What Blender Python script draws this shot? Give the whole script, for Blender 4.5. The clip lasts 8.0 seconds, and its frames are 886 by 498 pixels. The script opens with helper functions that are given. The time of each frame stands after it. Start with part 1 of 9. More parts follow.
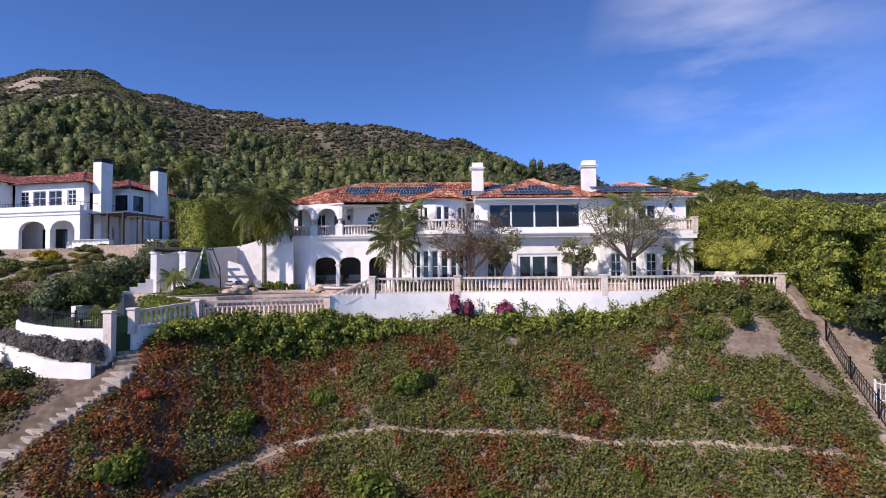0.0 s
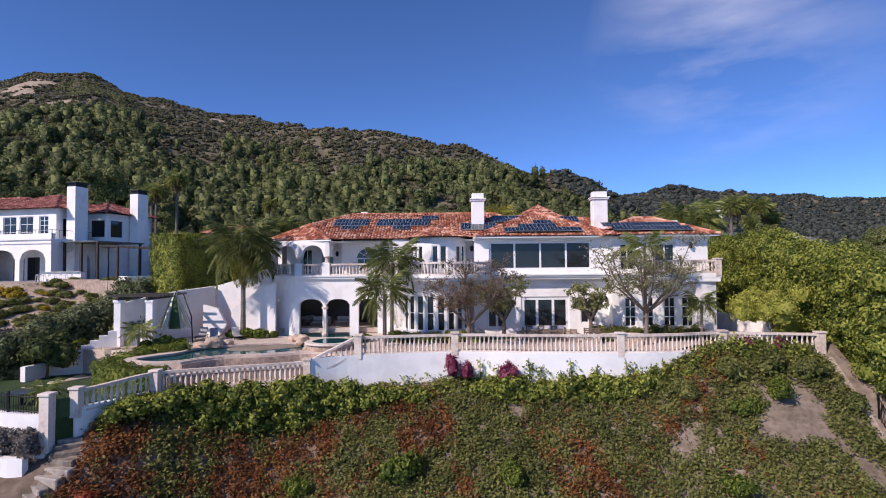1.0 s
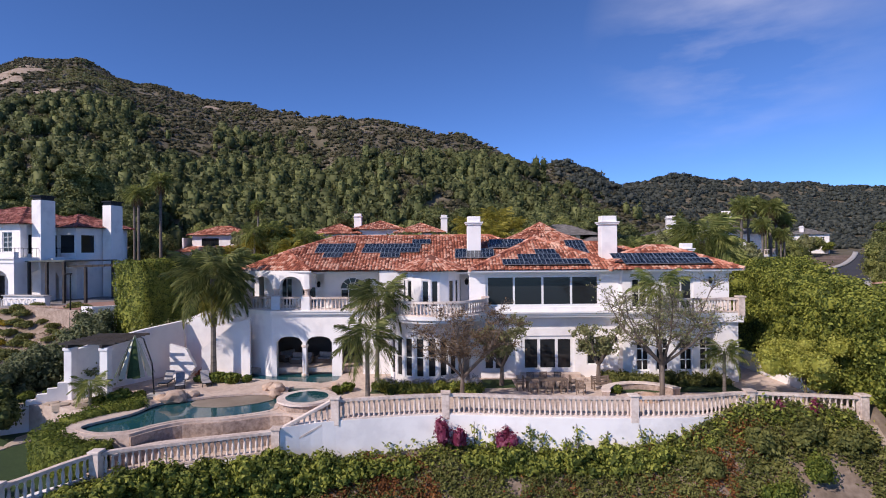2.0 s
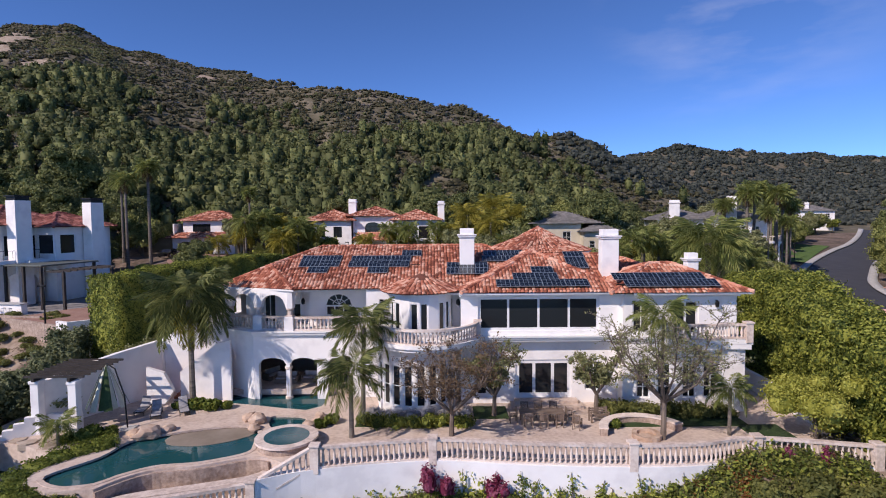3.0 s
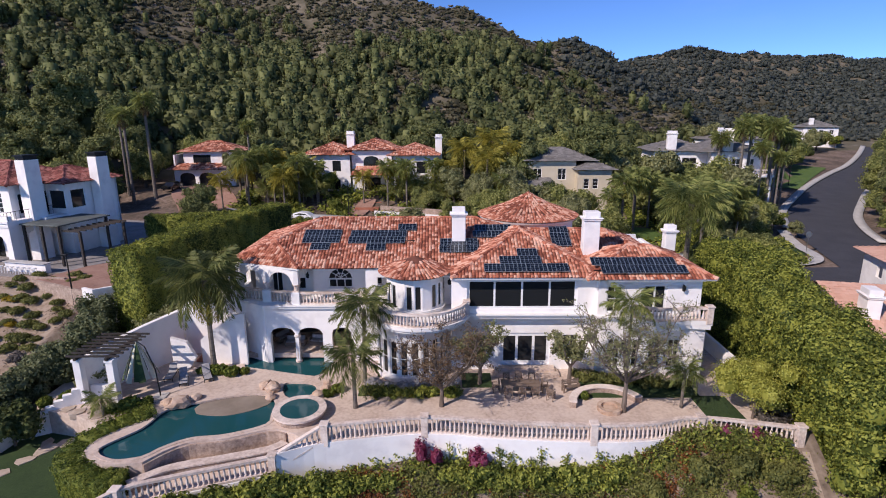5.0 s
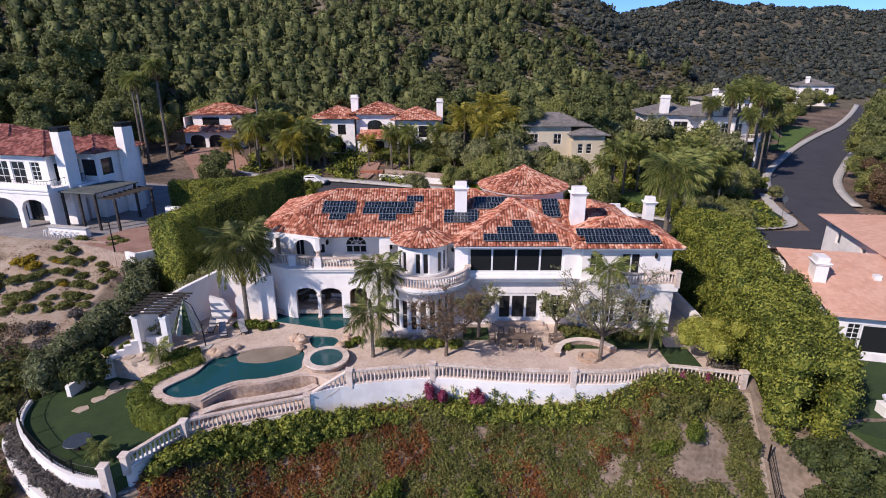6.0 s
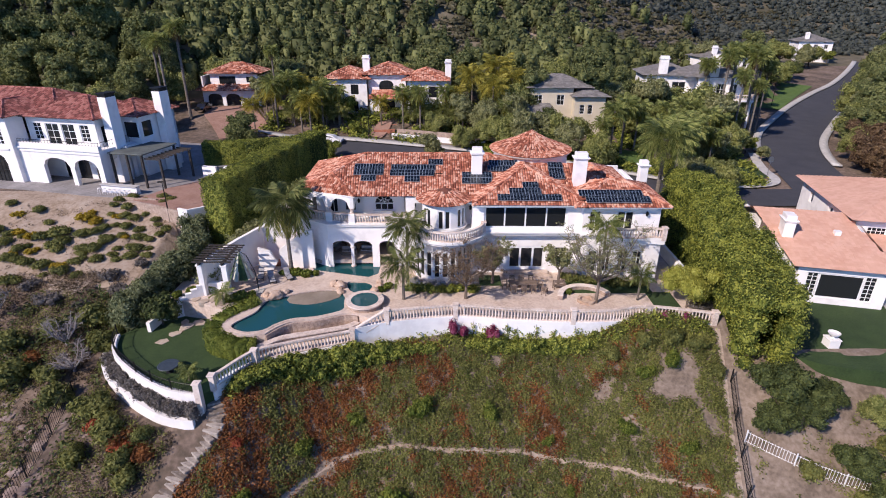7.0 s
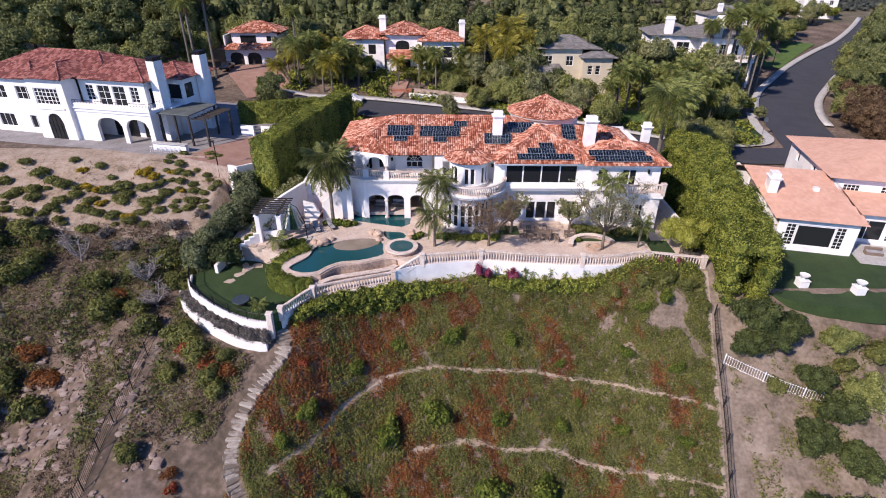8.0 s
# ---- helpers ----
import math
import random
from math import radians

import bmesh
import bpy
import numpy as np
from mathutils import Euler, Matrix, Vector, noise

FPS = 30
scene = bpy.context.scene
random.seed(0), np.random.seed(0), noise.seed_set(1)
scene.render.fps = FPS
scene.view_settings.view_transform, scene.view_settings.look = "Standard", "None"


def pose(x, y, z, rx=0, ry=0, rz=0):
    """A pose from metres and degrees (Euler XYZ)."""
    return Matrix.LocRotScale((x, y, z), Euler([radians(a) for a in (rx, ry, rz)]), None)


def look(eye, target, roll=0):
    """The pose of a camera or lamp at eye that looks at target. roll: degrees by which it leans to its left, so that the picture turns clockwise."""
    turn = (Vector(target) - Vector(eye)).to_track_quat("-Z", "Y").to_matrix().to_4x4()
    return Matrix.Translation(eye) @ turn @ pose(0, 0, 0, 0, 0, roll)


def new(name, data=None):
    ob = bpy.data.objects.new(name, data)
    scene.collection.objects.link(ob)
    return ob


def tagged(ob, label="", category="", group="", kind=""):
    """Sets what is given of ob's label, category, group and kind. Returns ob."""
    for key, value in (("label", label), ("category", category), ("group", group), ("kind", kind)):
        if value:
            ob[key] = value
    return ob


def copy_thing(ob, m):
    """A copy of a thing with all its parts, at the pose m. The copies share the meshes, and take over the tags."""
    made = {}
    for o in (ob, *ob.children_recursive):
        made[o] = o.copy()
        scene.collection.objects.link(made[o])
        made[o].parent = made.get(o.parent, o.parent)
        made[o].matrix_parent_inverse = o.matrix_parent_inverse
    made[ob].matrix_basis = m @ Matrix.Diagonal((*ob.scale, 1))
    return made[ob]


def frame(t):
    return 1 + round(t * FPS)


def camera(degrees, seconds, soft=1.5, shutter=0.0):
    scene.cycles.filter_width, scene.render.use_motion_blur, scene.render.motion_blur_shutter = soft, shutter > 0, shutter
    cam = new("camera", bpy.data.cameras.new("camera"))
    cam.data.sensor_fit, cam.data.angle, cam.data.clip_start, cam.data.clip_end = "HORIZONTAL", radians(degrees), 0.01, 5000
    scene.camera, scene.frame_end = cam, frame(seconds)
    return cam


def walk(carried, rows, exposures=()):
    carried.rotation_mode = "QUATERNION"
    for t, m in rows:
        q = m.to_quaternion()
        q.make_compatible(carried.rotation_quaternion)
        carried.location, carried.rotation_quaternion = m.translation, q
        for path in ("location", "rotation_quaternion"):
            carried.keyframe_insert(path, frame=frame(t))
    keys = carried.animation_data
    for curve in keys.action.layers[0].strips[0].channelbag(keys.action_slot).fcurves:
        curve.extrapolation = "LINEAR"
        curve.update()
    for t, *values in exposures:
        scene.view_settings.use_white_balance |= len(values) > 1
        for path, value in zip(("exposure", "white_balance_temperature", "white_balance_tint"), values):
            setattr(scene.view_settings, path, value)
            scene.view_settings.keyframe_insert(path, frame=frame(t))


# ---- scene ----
# ---- camera ----
cam = camera(78.8, 8.0, soft=1.0)
METRES, EYE = 48.0, 0.8
ROWS = [
    (0.0, 0.0, 0.0, 0.0, 0.02, 1.96, 0.49),
    (0.5, 0.0036, 0.0447, 0.0374, 0.05, 2.02, 0.49),
    (1.0, 0.0084, 0.0947, 0.0797, 0.12, 1.98, 0.49),
    (1.5, 0.0149, 0.1452, 0.123, 0.12, 1.35, 0.49),
    (3.0, 0.0404, 0.2471, 0.2448, 0.26, -3.21, 0.49),
    (3.5, 0.0475, 0.2522, 0.2857, 0.31, -5.85, 0.46),
    (4.0, 0.0518, 0.2525, 0.323, 0.35, -8.51, 0.43),
    (5.5, 0.0556, 0.1485, 0.4257, 0.29, -16.59, 0.17),
    (6.0, 0.0429, 0.0865, 0.4593, 0.15, -19.06, 0.04),
    (6.5, 0.0222, 0.0181, 0.4906, 0.06, -21.51, -0.07),
    (7.0, -0.0063, -0.0586, 0.5232, -0.12, -24.11, -0.22),
    (7.5, -0.037, -0.1346, 0.5557, -0.15, -26.5, -0.32),
    (8.0, -0.0724, -0.2131, 0.5868, -0.14, -28.86, -0.41),
]
walk(cam, [(t, pose(METRES * x, METRES * y, EYE + METRES * z, 90 + pitch, roll, yaw)) for t, x, y, z, yaw, pitch, roll in ROWS],
     [(0.0, 0.43, 6500, 17), (1.2, 0.27, 6500, 17), (4.0, 0.18, 6500, 17), (6.5, 0.33, 6500, 17), (8.0, 0.52, 6500, 17)])

# ---- sky and sun ----
SUN_FROM = Vector((-0.6, -0.52, 0.61)).normalized()
world = bpy.data.worlds.new("sky")
scene.world = world
world.use_nodes = True
wn, wl = world.node_tree.nodes, world.node_tree.links
wn.clear()
w_out = wn.new("ShaderNodeOutputWorld")
w_bg = wn.new("ShaderNodeBackground")
w_sky = wn.new("ShaderNodeTexSky")
w_sky.sky_type = "NISHITA"
w_sky.sun_disc = False
w_sky.sun_elevation = math.asin(SUN_FROM.z)
w_sky.sun_rotation = math.atan2(SUN_FROM.x, SUN_FROM.y)
w_sky.altitude = 5000
w_sky.air_density, w_sky.dust_density, w_sky.ozone_density = 1.0, 0.02, 5.0
w_bg.inputs["Strength"].default_value = 0.122
# thin high cloud
w_tc = wn.new("ShaderNodeTexCoord")
w_map = wn.new("ShaderNodeMapping")
w_map.inputs["Scale"].default_value = (2.2, 1.0, 7.0)
w_map.inputs["Location"].default_value = (0.31, 0.0, 0.4)
w_noise = wn.new("ShaderNodeTexNoise")
w_noise.inputs["Scale"].default_value = 1.9
w_noise.inputs["Detail"].default_value = 7.0
w_noise.inputs["Roughness"].default_value = 0.52
w_ramp = wn.new("ShaderNodeValToRGB")
w_ramp.color_ramp.elements[0].position, w_ramp.color_ramp.elements[1].position = 0.4, 0.72
w_ramp.color_ramp.elements[0].color = (0, 0, 0, 1)
w_ramp.color_ramp.elements[1].color = (0.42, 0.42, 0.42, 1)
w_dot = wn.new("ShaderNodeVectorMath")
w_dot.operation = "DISTANCE"
w_dot.inputs[1].default_value = (0.45, 0.83, 0.34)
w_fall = wn.new("ShaderNodeMapRange")
w_fall.inputs["From Min"].default_value, w_fall.inputs["From Max"].default_value = 0.23, 0.04
w_mul = wn.new("ShaderNodeMath")
w_mul.operation = "MULTIPLY"
w_mix = wn.new("ShaderNodeMixRGB")
w_mix.inputs["Color2"].default_value = (6.2, 6.2, 7.0, 1)
wl.new(w_tc.outputs["Generated"], w_map.inputs["Vector"])
wl.new(w_map.outputs["Vector"], w_noise.inputs["Vector"])
wl.new(w_noise.outputs["Fac"], w_ramp.inputs["Fac"])
wl.new(w_tc.outputs["Generated"], w_dot.inputs[0])
wl.new(w_dot.outputs["Value"], w_fall.inputs["Value"])
wl.new(w_fall.outputs["Result"], w_mul.inputs[0])
wl.new(w_ramp.outputs["Color"], w_mul.inputs[1])
wl.new(w_mul.outputs["Value"], w_mix.inputs["Fac"])
w_tint = wn.new("ShaderNodeMixRGB")
w_tint.blend_type = "MULTIPLY"
w_tint.inputs["Fac"].default_value = 1.0
w_tint.inputs["Color2"].default_value = (0.74, 0.95, 1.2, 1)
wl.new(w_sky.outputs["Color"], w_tint.inputs["Color1"])
wl.new(w_tint.outputs["Color"], w_mix.inputs["Color1"])
wl.new(w_mix.outputs["Color"], w_bg.inputs["Color"])
wl.new(w_bg.outputs["Background"], w_out.inputs["Surface"])

sun = new("sun", bpy.data.lights.new("sun", "SUN"))
sun.data.energy, sun.data.angle, sun.data.color = 4.0, radians(0.53), (1.0, 0.9, 0.8)
sun.matrix_world = look(SUN_FROM * 200, (0, 0, 0))


# ---- materials ----
def mat(name, stops, scale=1.0, rough=0.8, metal=0.0, bump=0.0, bump_scale=None, island=0.0, per_object=0.0, detail=6.0, spec=0.4, stretch=(1, 1, 1), fine=None):
    """stops: colours over a noise of that scale; island, per_object: how far single pieces differ; fine: scale of a second grain."""
    m = bpy.data.materials.new(name)
    m.use_nodes = True
    n, l = m.node_tree.nodes, m.node_tree.links
    b = n["Principled BSDF"]
    b.inputs["Roughness"].default_value, b.inputs["Metallic"].default_value = rough, metal
    b.inputs["Specular IOR Level"].default_value = spec
    geo = n.new("ShaderNodeNewGeometry")
    mp = n.new("ShaderNodeMapping")
    mp.inputs["Scale"].default_value = stretch
    l.new(geo.outputs["Position"], mp.inputs["Vector"])
    tex = n.new("ShaderNodeTexNoise")
    tex.inputs["Scale"].default_value, tex.inputs["Detail"].default_value, tex.inputs["Roughness"].default_value = scale, detail, 0.6
    l.new(mp.outputs["Vector"], tex.inputs["Vector"])
    ramp = n.new("ShaderNodeValToRGB")
    while len(ramp.color_ramp.elements) < len(stops):
        ramp.color_ramp.elements.new(0.5)
    for i, c in enumerate(stops):
        ramp.color_ramp.elements[i].position = 0.3 + 0.4 * i / max(1, len(stops) - 1)
        ramp.color_ramp.elements[i].color = (*c, 1)
    fac = tex.outputs["Fac"]

    def shifted(value, source, amount):
        sub = n.new("ShaderNodeMath")
        sub.operation = "MULTIPLY_ADD"
        sub.inputs[1].default_value = amount
        l.new(source, sub.inputs[0])
        off = n.new("ShaderNodeMath")
        off.operation = "SUBTRACT"
        off.inputs[1].default_value = amount / 2
        l.new(value, off.inputs[0])
        l.new(off.outputs[0], sub.inputs[2])
        return sub.outputs[0]

    if island:
        fac = shifted(fac, geo.outputs["Random Per Island"], island)
    if per_object:
        oi = n.new("ShaderNodeObjectInfo")
        fac = shifted(fac, oi.outputs["Random"], per_object)
    if fine:
        grain = n.new("ShaderNodeTexNoise")
        grain.inputs["Scale"].default_value, grain.inputs["Detail"].default_value = fine, 3.0
        l.new(geo.outputs["Position"], grain.inputs["Vector"])
        fac = shifted(fac, grain.outputs["Fac"], 0.7)
    l.new(fac, ramp.inputs["Fac"])
    l.new(ramp.outputs["Color"], b.inputs["Base Color"])
    if bump:
        bt = n.new("ShaderNodeTexNoise")
        bt.inputs["Scale"].default_value, bt.inputs["Detail"].default_value = bump_scale or scale * 8, 5.0
        l.new(geo.outputs["Position"], bt.inputs["Vector"])
        bp = n.new("ShaderNodeBump")
        bp.inputs["Strength"].default_value, bp.inputs["Distance"].default_value = bump, 0.05
        l.new(bt.outputs["Fac"], bp.inputs["Height"])
        l.new(bp.outputs["Normal"], b.inputs["Normal"])
    return m


STUCCO = mat("white_stucco", [(0.74, 0.71, 0.7), (0.84, 0.81, 0.79), (0.87, 0.84, 0.82)], 0.25, 0.9, bump=0.15, bump_scale=14, fine=1.2)
STUCCO_PLAIN = mat("white_plaster_trim", [(0.72, 0.7, 0.68), (0.83, 0.81, 0.79)], 0.6, 0.85, bump=0.1, bump_scale=20)
STUCCO_BEIGE = mat("beige_stucco", [(0.52, 0.45, 0.33), (0.62, 0.55, 0.42)], 0.5, 0.9, bump=0.2, bump_scale=12)
TILE = mat("clay_roof_tile", [(0.21, 0.062, 0.036), (0.42, 0.135, 0.075), (0.56, 0.235, 0.15), (0.68, 0.4, 0.29)], 0.5, 0.85, bump=0.2, bump_scale=18, island=0.5)
TILE_RED = mat("red_clay_tile", [(0.16, 0.05, 0.04), (0.3, 0.095, 0.075), (0.42, 0.18, 0.145)], 0.6, 0.85, bump=0.2, island=0.6)
TILE_PEACH = mat("peach_flat_tile", [(0.62, 0.35, 0.25), (0.72, 0.44, 0.33)], 0.6, 0.85, bump=0.3, bump_scale=9, island=0.25)
TILE_GREY = mat("grey_slate_tile", [(0.16, 0.15, 0.14), (0.28, 0.26, 0.245)], 0.8, 0.85, bump=0.3, island=0.35)
UNDERLAY = mat("roof_underlay", [(0.12, 0.045, 0.03), (0.2, 0.07, 0.045)], 2.0, 0.95)
STONE = mat("cast_stone", [(0.5, 0.4, 0.34), (0.66, 0.55, 0.48), (0.74, 0.64, 0.57)], 1.2, 0.85, bump=0.15, bump_scale=25, per_object=0.3, fine=5.0)
PAVING = mat("tan_paving", [(0.46, 0.355, 0.29), (0.56, 0.445, 0.37), (0.62, 0.51, 0.43)], 0.5, 0.85, bump=0.15, bump_scale=12, fine=4.0)
PAVING_GREY = mat("grey_paving", [(0.2, 0.185, 0.18), (0.31, 0.29, 0.285)], 0.5, 0.85, bump=0.1, fine=3.0)
HILL_SOIL = mat("hill_soil", [(0.075, 0.066, 0.038), (0.105, 0.09, 0.055), (0.14, 0.118, 0.078), (0.2, 0.165, 0.115)], 0.03, 0.95, bump=0.5, bump_scale=0.6, fine=0.25)
BRICK_DRIVE = mat("brick_drive", [(0.27, 0.15, 0.11), (0.36, 0.22, 0.17)], 0.7, 0.9, fine=4.0)
ROCK = mat("tan_rock", [(0.3, 0.2, 0.14), (0.5, 0.36, 0.27), (0.6, 0.48, 0.38)], 1.3, 0.9, bump=0.6, bump_scale=4)
HILL_ROCK = mat("eroded_rock", [(0.16, 0.115, 0.095), (0.27, 0.2, 0.17), (0.37, 0.3, 0.26)], 1.3, 0.95, bump=0.6, bump_scale=4)
STONE_WALL = mat("stacked_stone", [(0.25, 0.18, 0.14), (0.48, 0.37, 0.3)], 2.2, 0.9, bump=0.5, bump_scale=6, fine=7.0)
SOIL = mat("dry_soil", [(0.075, 0.056, 0.04), (0.11, 0.08, 0.058), (0.165, 0.118, 0.09), (0.235, 0.175, 0.138)], 0.16, 0.95, bump=0.5, bump_scale=3, fine=1.6)
EARTH = mat("bare_earth", [(0.234, 0.172, 0.117), (0.335, 0.257, 0.195), (0.39, 0.32, 0.257)], 0.5, 0.95, bump=0.5, bump_scale=4, fine=3.0)
BANK = mat("slope_soil", [(0.13, 0.098, 0.072), (0.2, 0.152, 0.115), (0.27, 0.212, 0.168)], 0.5, 0.95, bump=0.5, bump_scale=4, fine=3.0)
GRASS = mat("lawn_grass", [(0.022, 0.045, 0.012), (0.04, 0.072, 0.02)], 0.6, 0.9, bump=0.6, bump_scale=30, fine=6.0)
# lawn_grass again with brighter greens: the sunlight is put into the colour
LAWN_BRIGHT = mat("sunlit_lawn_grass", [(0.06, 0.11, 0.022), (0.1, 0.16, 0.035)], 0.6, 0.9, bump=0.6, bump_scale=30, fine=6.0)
ASPHALT = mat("asphalt", [(0.042, 0.042, 0.05), (0.06, 0.06, 0.068)], 0.3, 0.85, bump=0.1, bump_scale=20, fine=5.0)
CONCRETE = mat("pale_concrete", [(0.38, 0.36, 0.34), (0.52, 0.5, 0.47)], 0.8, 0.9, bump=0.1, fine=4.0)
FLAG = mat("tan_flagstone", [(0.38, 0.3, 0.23), (0.5, 0.41, 0.33)], 1.4, 0.9, bump=0.3, bump_scale=9, per_object=0.4, fine=5.0)
STEP_STONE = mat("weathered_step_stone", [(0.15, 0.122, 0.1), (0.26, 0.22, 0.19), (0.36, 0.315, 0.275)], 1.1, 0.95, bump=0.4, bump_scale=8, per_object=0.5, fine=4.0)
BARK = mat("grey_bark", [(0.09, 0.065, 0.05), (0.2, 0.16, 0.13)], 3.0, 0.95, bump=0.5, bump_scale=10, stretch=(1, 1, 0.3))
PALM_BARK = mat("palm_bark", [(0.1, 0.085, 0.07), (0.22, 0.19, 0.16)], 2.0, 0.95, bump=0.5, stretch=(0.3, 0.3, 3))
DEADWOOD = mat("bleached_twigs", [(0.2, 0.17, 0.15), (0.34, 0.3, 0.28)], 3.0, 0.95)
IRON = mat("black_iron", [(0.012, 0.012, 0.013), (0.03, 0.03, 0.03)], 4.0, 0.5, metal=0.6)
BRONZE = mat("dark_timber", [(0.02, 0.017, 0.015), (0.055, 0.045, 0.04)], 2.0, 0.7, stretch=(1, 0.2, 1))
WOOD = mat("weathered_teak", [(0.13, 0.09, 0.065), (0.24, 0.18, 0.14)], 3.0, 0.8, stretch=(0.3, 1, 1))
FRAME = mat("white_frame_paint", [(0.74, 0.73, 0.72), (0.82, 0.81, 0.8)], 2.0, 0.5)
PANEL = mat("solar_cell", [(0.005, 0.008, 0.014), (0.011, 0.017, 0.027)], 1.5, 0.2, per_object=0.2, spec=0.6)
PANEL_LINE = mat("panel_rail", [(0.3, 0.34, 0.36), (0.4, 0.44, 0.46)], 2.0, 0.4, metal=0.5)
# for inner walls behind windows: the rooms' shade is put into the colour
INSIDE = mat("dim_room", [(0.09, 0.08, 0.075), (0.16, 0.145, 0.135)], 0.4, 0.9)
CURTAIN = mat("pale_curtain", [(0.4, 0.41, 0.42), (0.6, 0.61, 0.62)], 3.0, 0.9, stretch=(4, 4, 0.2))
CUSHION = mat("grey_cushion", [(0.25, 0.24, 0.25), (0.4, 0.39, 0.4)], 2.0, 0.95, fine=9.0)
CANVAS_GREEN = mat("green_canvas", [(0.03, 0.06, 0.02), (0.06, 0.1, 0.035)], 2.0, 0.9, fine=12.0)
CANVAS_CREAM = mat("cream_canvas", [(0.5, 0.5, 0.4), (0.62, 0.62, 0.5)], 2.0, 0.9, fine=12.0)
TERRACOTTA = mat("terracotta_step", [(0.3, 0.1, 0.06), (0.42, 0.17, 0.1)], 1.5, 0.85)
CAR_WHITE = mat("white_car_paint", [(0.78, 0.78, 0.79), (0.82, 0.82, 0.83)], 1.0, 0.15, spec=0.6)
CAR_DARK = mat("black_car_paint", [(0.01, 0.01, 0.012), (0.02, 0.02, 0.022)], 1.0, 0.15, spec=0.6)
RUBBER = mat("tyre_rubber", [(0.012, 0.012, 0.012), (0.025, 0.025, 0.025)], 5.0, 0.9)
ALLOY = mat("alloy_rim", [(0.4, 0.4, 0.41), (0.5, 0.5, 0.51)], 3.0, 0.3, metal=0.9)
LAMP_RED = mat("tail_lamp", [(0.3, 0.01, 0.01), (0.4, 0.02, 0.02)], 3.0, 0.2)
COPPER = mat("patina_awning", [(0.07, 0.08, 0.075), (0.12, 0.135, 0.125)], 0.6, 0.8, fine=3.0)
WATER_LINE = mat("pool_plaster", [(0.012, 0.045, 0.05), (0.02, 0.075, 0.08), (0.035, 0.1, 0.1)], 0.35, 0.7)
BEACH = mat("pool_beach", [(0.2, 0.16, 0.12), (0.3, 0.25, 0.2)], 0.6, 0.8)


def glassy(name, colour, rough, clear=0.0, ripple=0.0):
    m = bpy.data.materials.new(name)
    m.use_nodes = True
    n, l = m.node_tree.nodes, m.node_tree.links
    b = n["Principled BSDF"]
    b.inputs["Base Color"].default_value = (*colour, 1)
    b.inputs["Roughness"].default_value = rough
    b.inputs["IOR"].default_value = 1.45
    b.inputs["Transmission Weight"].default_value = clear
    if ripple:
        t = n.new("ShaderNodeTexNoise")
        t.inputs["Scale"].default_value, t.inputs["Detail"].default_value = 2.2, 3.0
        g = n.new("ShaderNodeNewGeometry")
        l.new(g.outputs["Position"], t.inputs["Vector"])
        p = n.new("ShaderNodeBump")
        p.inputs["Strength"].default_value, p.inputs["Distance"].default_value = ripple, 0.03
        l.new(t.outputs["Fac"], p.inputs["Height"])
        l.new(p.outputs["Normal"], b.inputs["Normal"])
    return m


TABLE_TOP = mat("dark_blue_table", [(0.03, 0.04, 0.05), (0.06, 0.075, 0.09)], 3.0, 0.35)
GLASS = glassy("window_glass", (0.018, 0.02, 0.022), 0.04)
GLASS_CLEAR = glassy("clear_window_glass", (0.35, 0.38, 0.4), 0.03, clear=0.85)
WATER = glassy("pool_water", (0.013, 0.075, 0.085), 0.05, ripple=0.15)


def leaf(name, dark, mid, light, scale=0.5, island=0.5):
    m = mat(name, [dark, mid, light], scale, 0.65, island=island, spec=0.25)
    # thin leaves let part of the light through
    n, l = m.node_tree.nodes, m.node_tree.links
    b = n["Principled BSDF"]
    thin = n.new("ShaderNodeBsdfTranslucent")
    mix = n.new("ShaderNodeMixShader")
    mix.inputs["Fac"].default_value = 0.4
    l.new(b.inputs["Base Color"].links[0].from_socket, thin.inputs["Color"])
    l.new(b.outputs["BSDF"], mix.inputs[1])
    l.new(thin.outputs["BSDF"], mix.inputs[2])
    l.new(mix.outputs[0], n["Material Output"].inputs["Surface"])
    return m


LEAF_HILL = leaf("chaparral_leaf", (0.085, 0.079, 0.044), (0.125, 0.115, 0.064), (0.17, 0.155, 0.09), 0.06)
LEAF_GREYISH = leaf("grey_sage_leaf", (0.11, 0.098, 0.088), (0.17, 0.152, 0.138), (0.25, 0.226, 0.206), 0.08)
LEAF_PINE = leaf("pine_leaf", (0.09, 0.11, 0.04), (0.165, 0.19, 0.068), (0.26, 0.275, 0.105), 0.07)
LEAF_FICUS = leaf("ficus_leaf", (0.075, 0.1, 0.02), (0.2, 0.235, 0.044), (0.39, 0.405, 0.08), 0.45, 0.6)
LEAF_DARK = leaf("dark_hedge_leaf", (0.042, 0.058, 0.02), (0.08, 0.104, 0.034), (0.145, 0.172, 0.056), 0.6)
LEAF_BRIGHT = leaf("bright_leaf", (0.06, 0.09, 0.014), (0.14, 0.18, 0.03), (0.24, 0.27, 0.05), 0.7)
LEAF_OLIVE = leaf("olive_leaf", (0.15, 0.162, 0.07), (0.25, 0.26, 0.115), (0.37, 0.37, 0.18), 0.8)
LEAF_PALM = leaf("palm_leaf", (0.11, 0.142, 0.04), (0.215, 0.25, 0.07), (0.38, 0.39, 0.13), 0.8)
LEAF_PALM_YELLOW = leaf("yellow_palm_leaf", (0.1725, 0.1552, 0.023), (0.322, 0.2875, 0.046), (0.483, 0.4255, 0.092), 0.8)
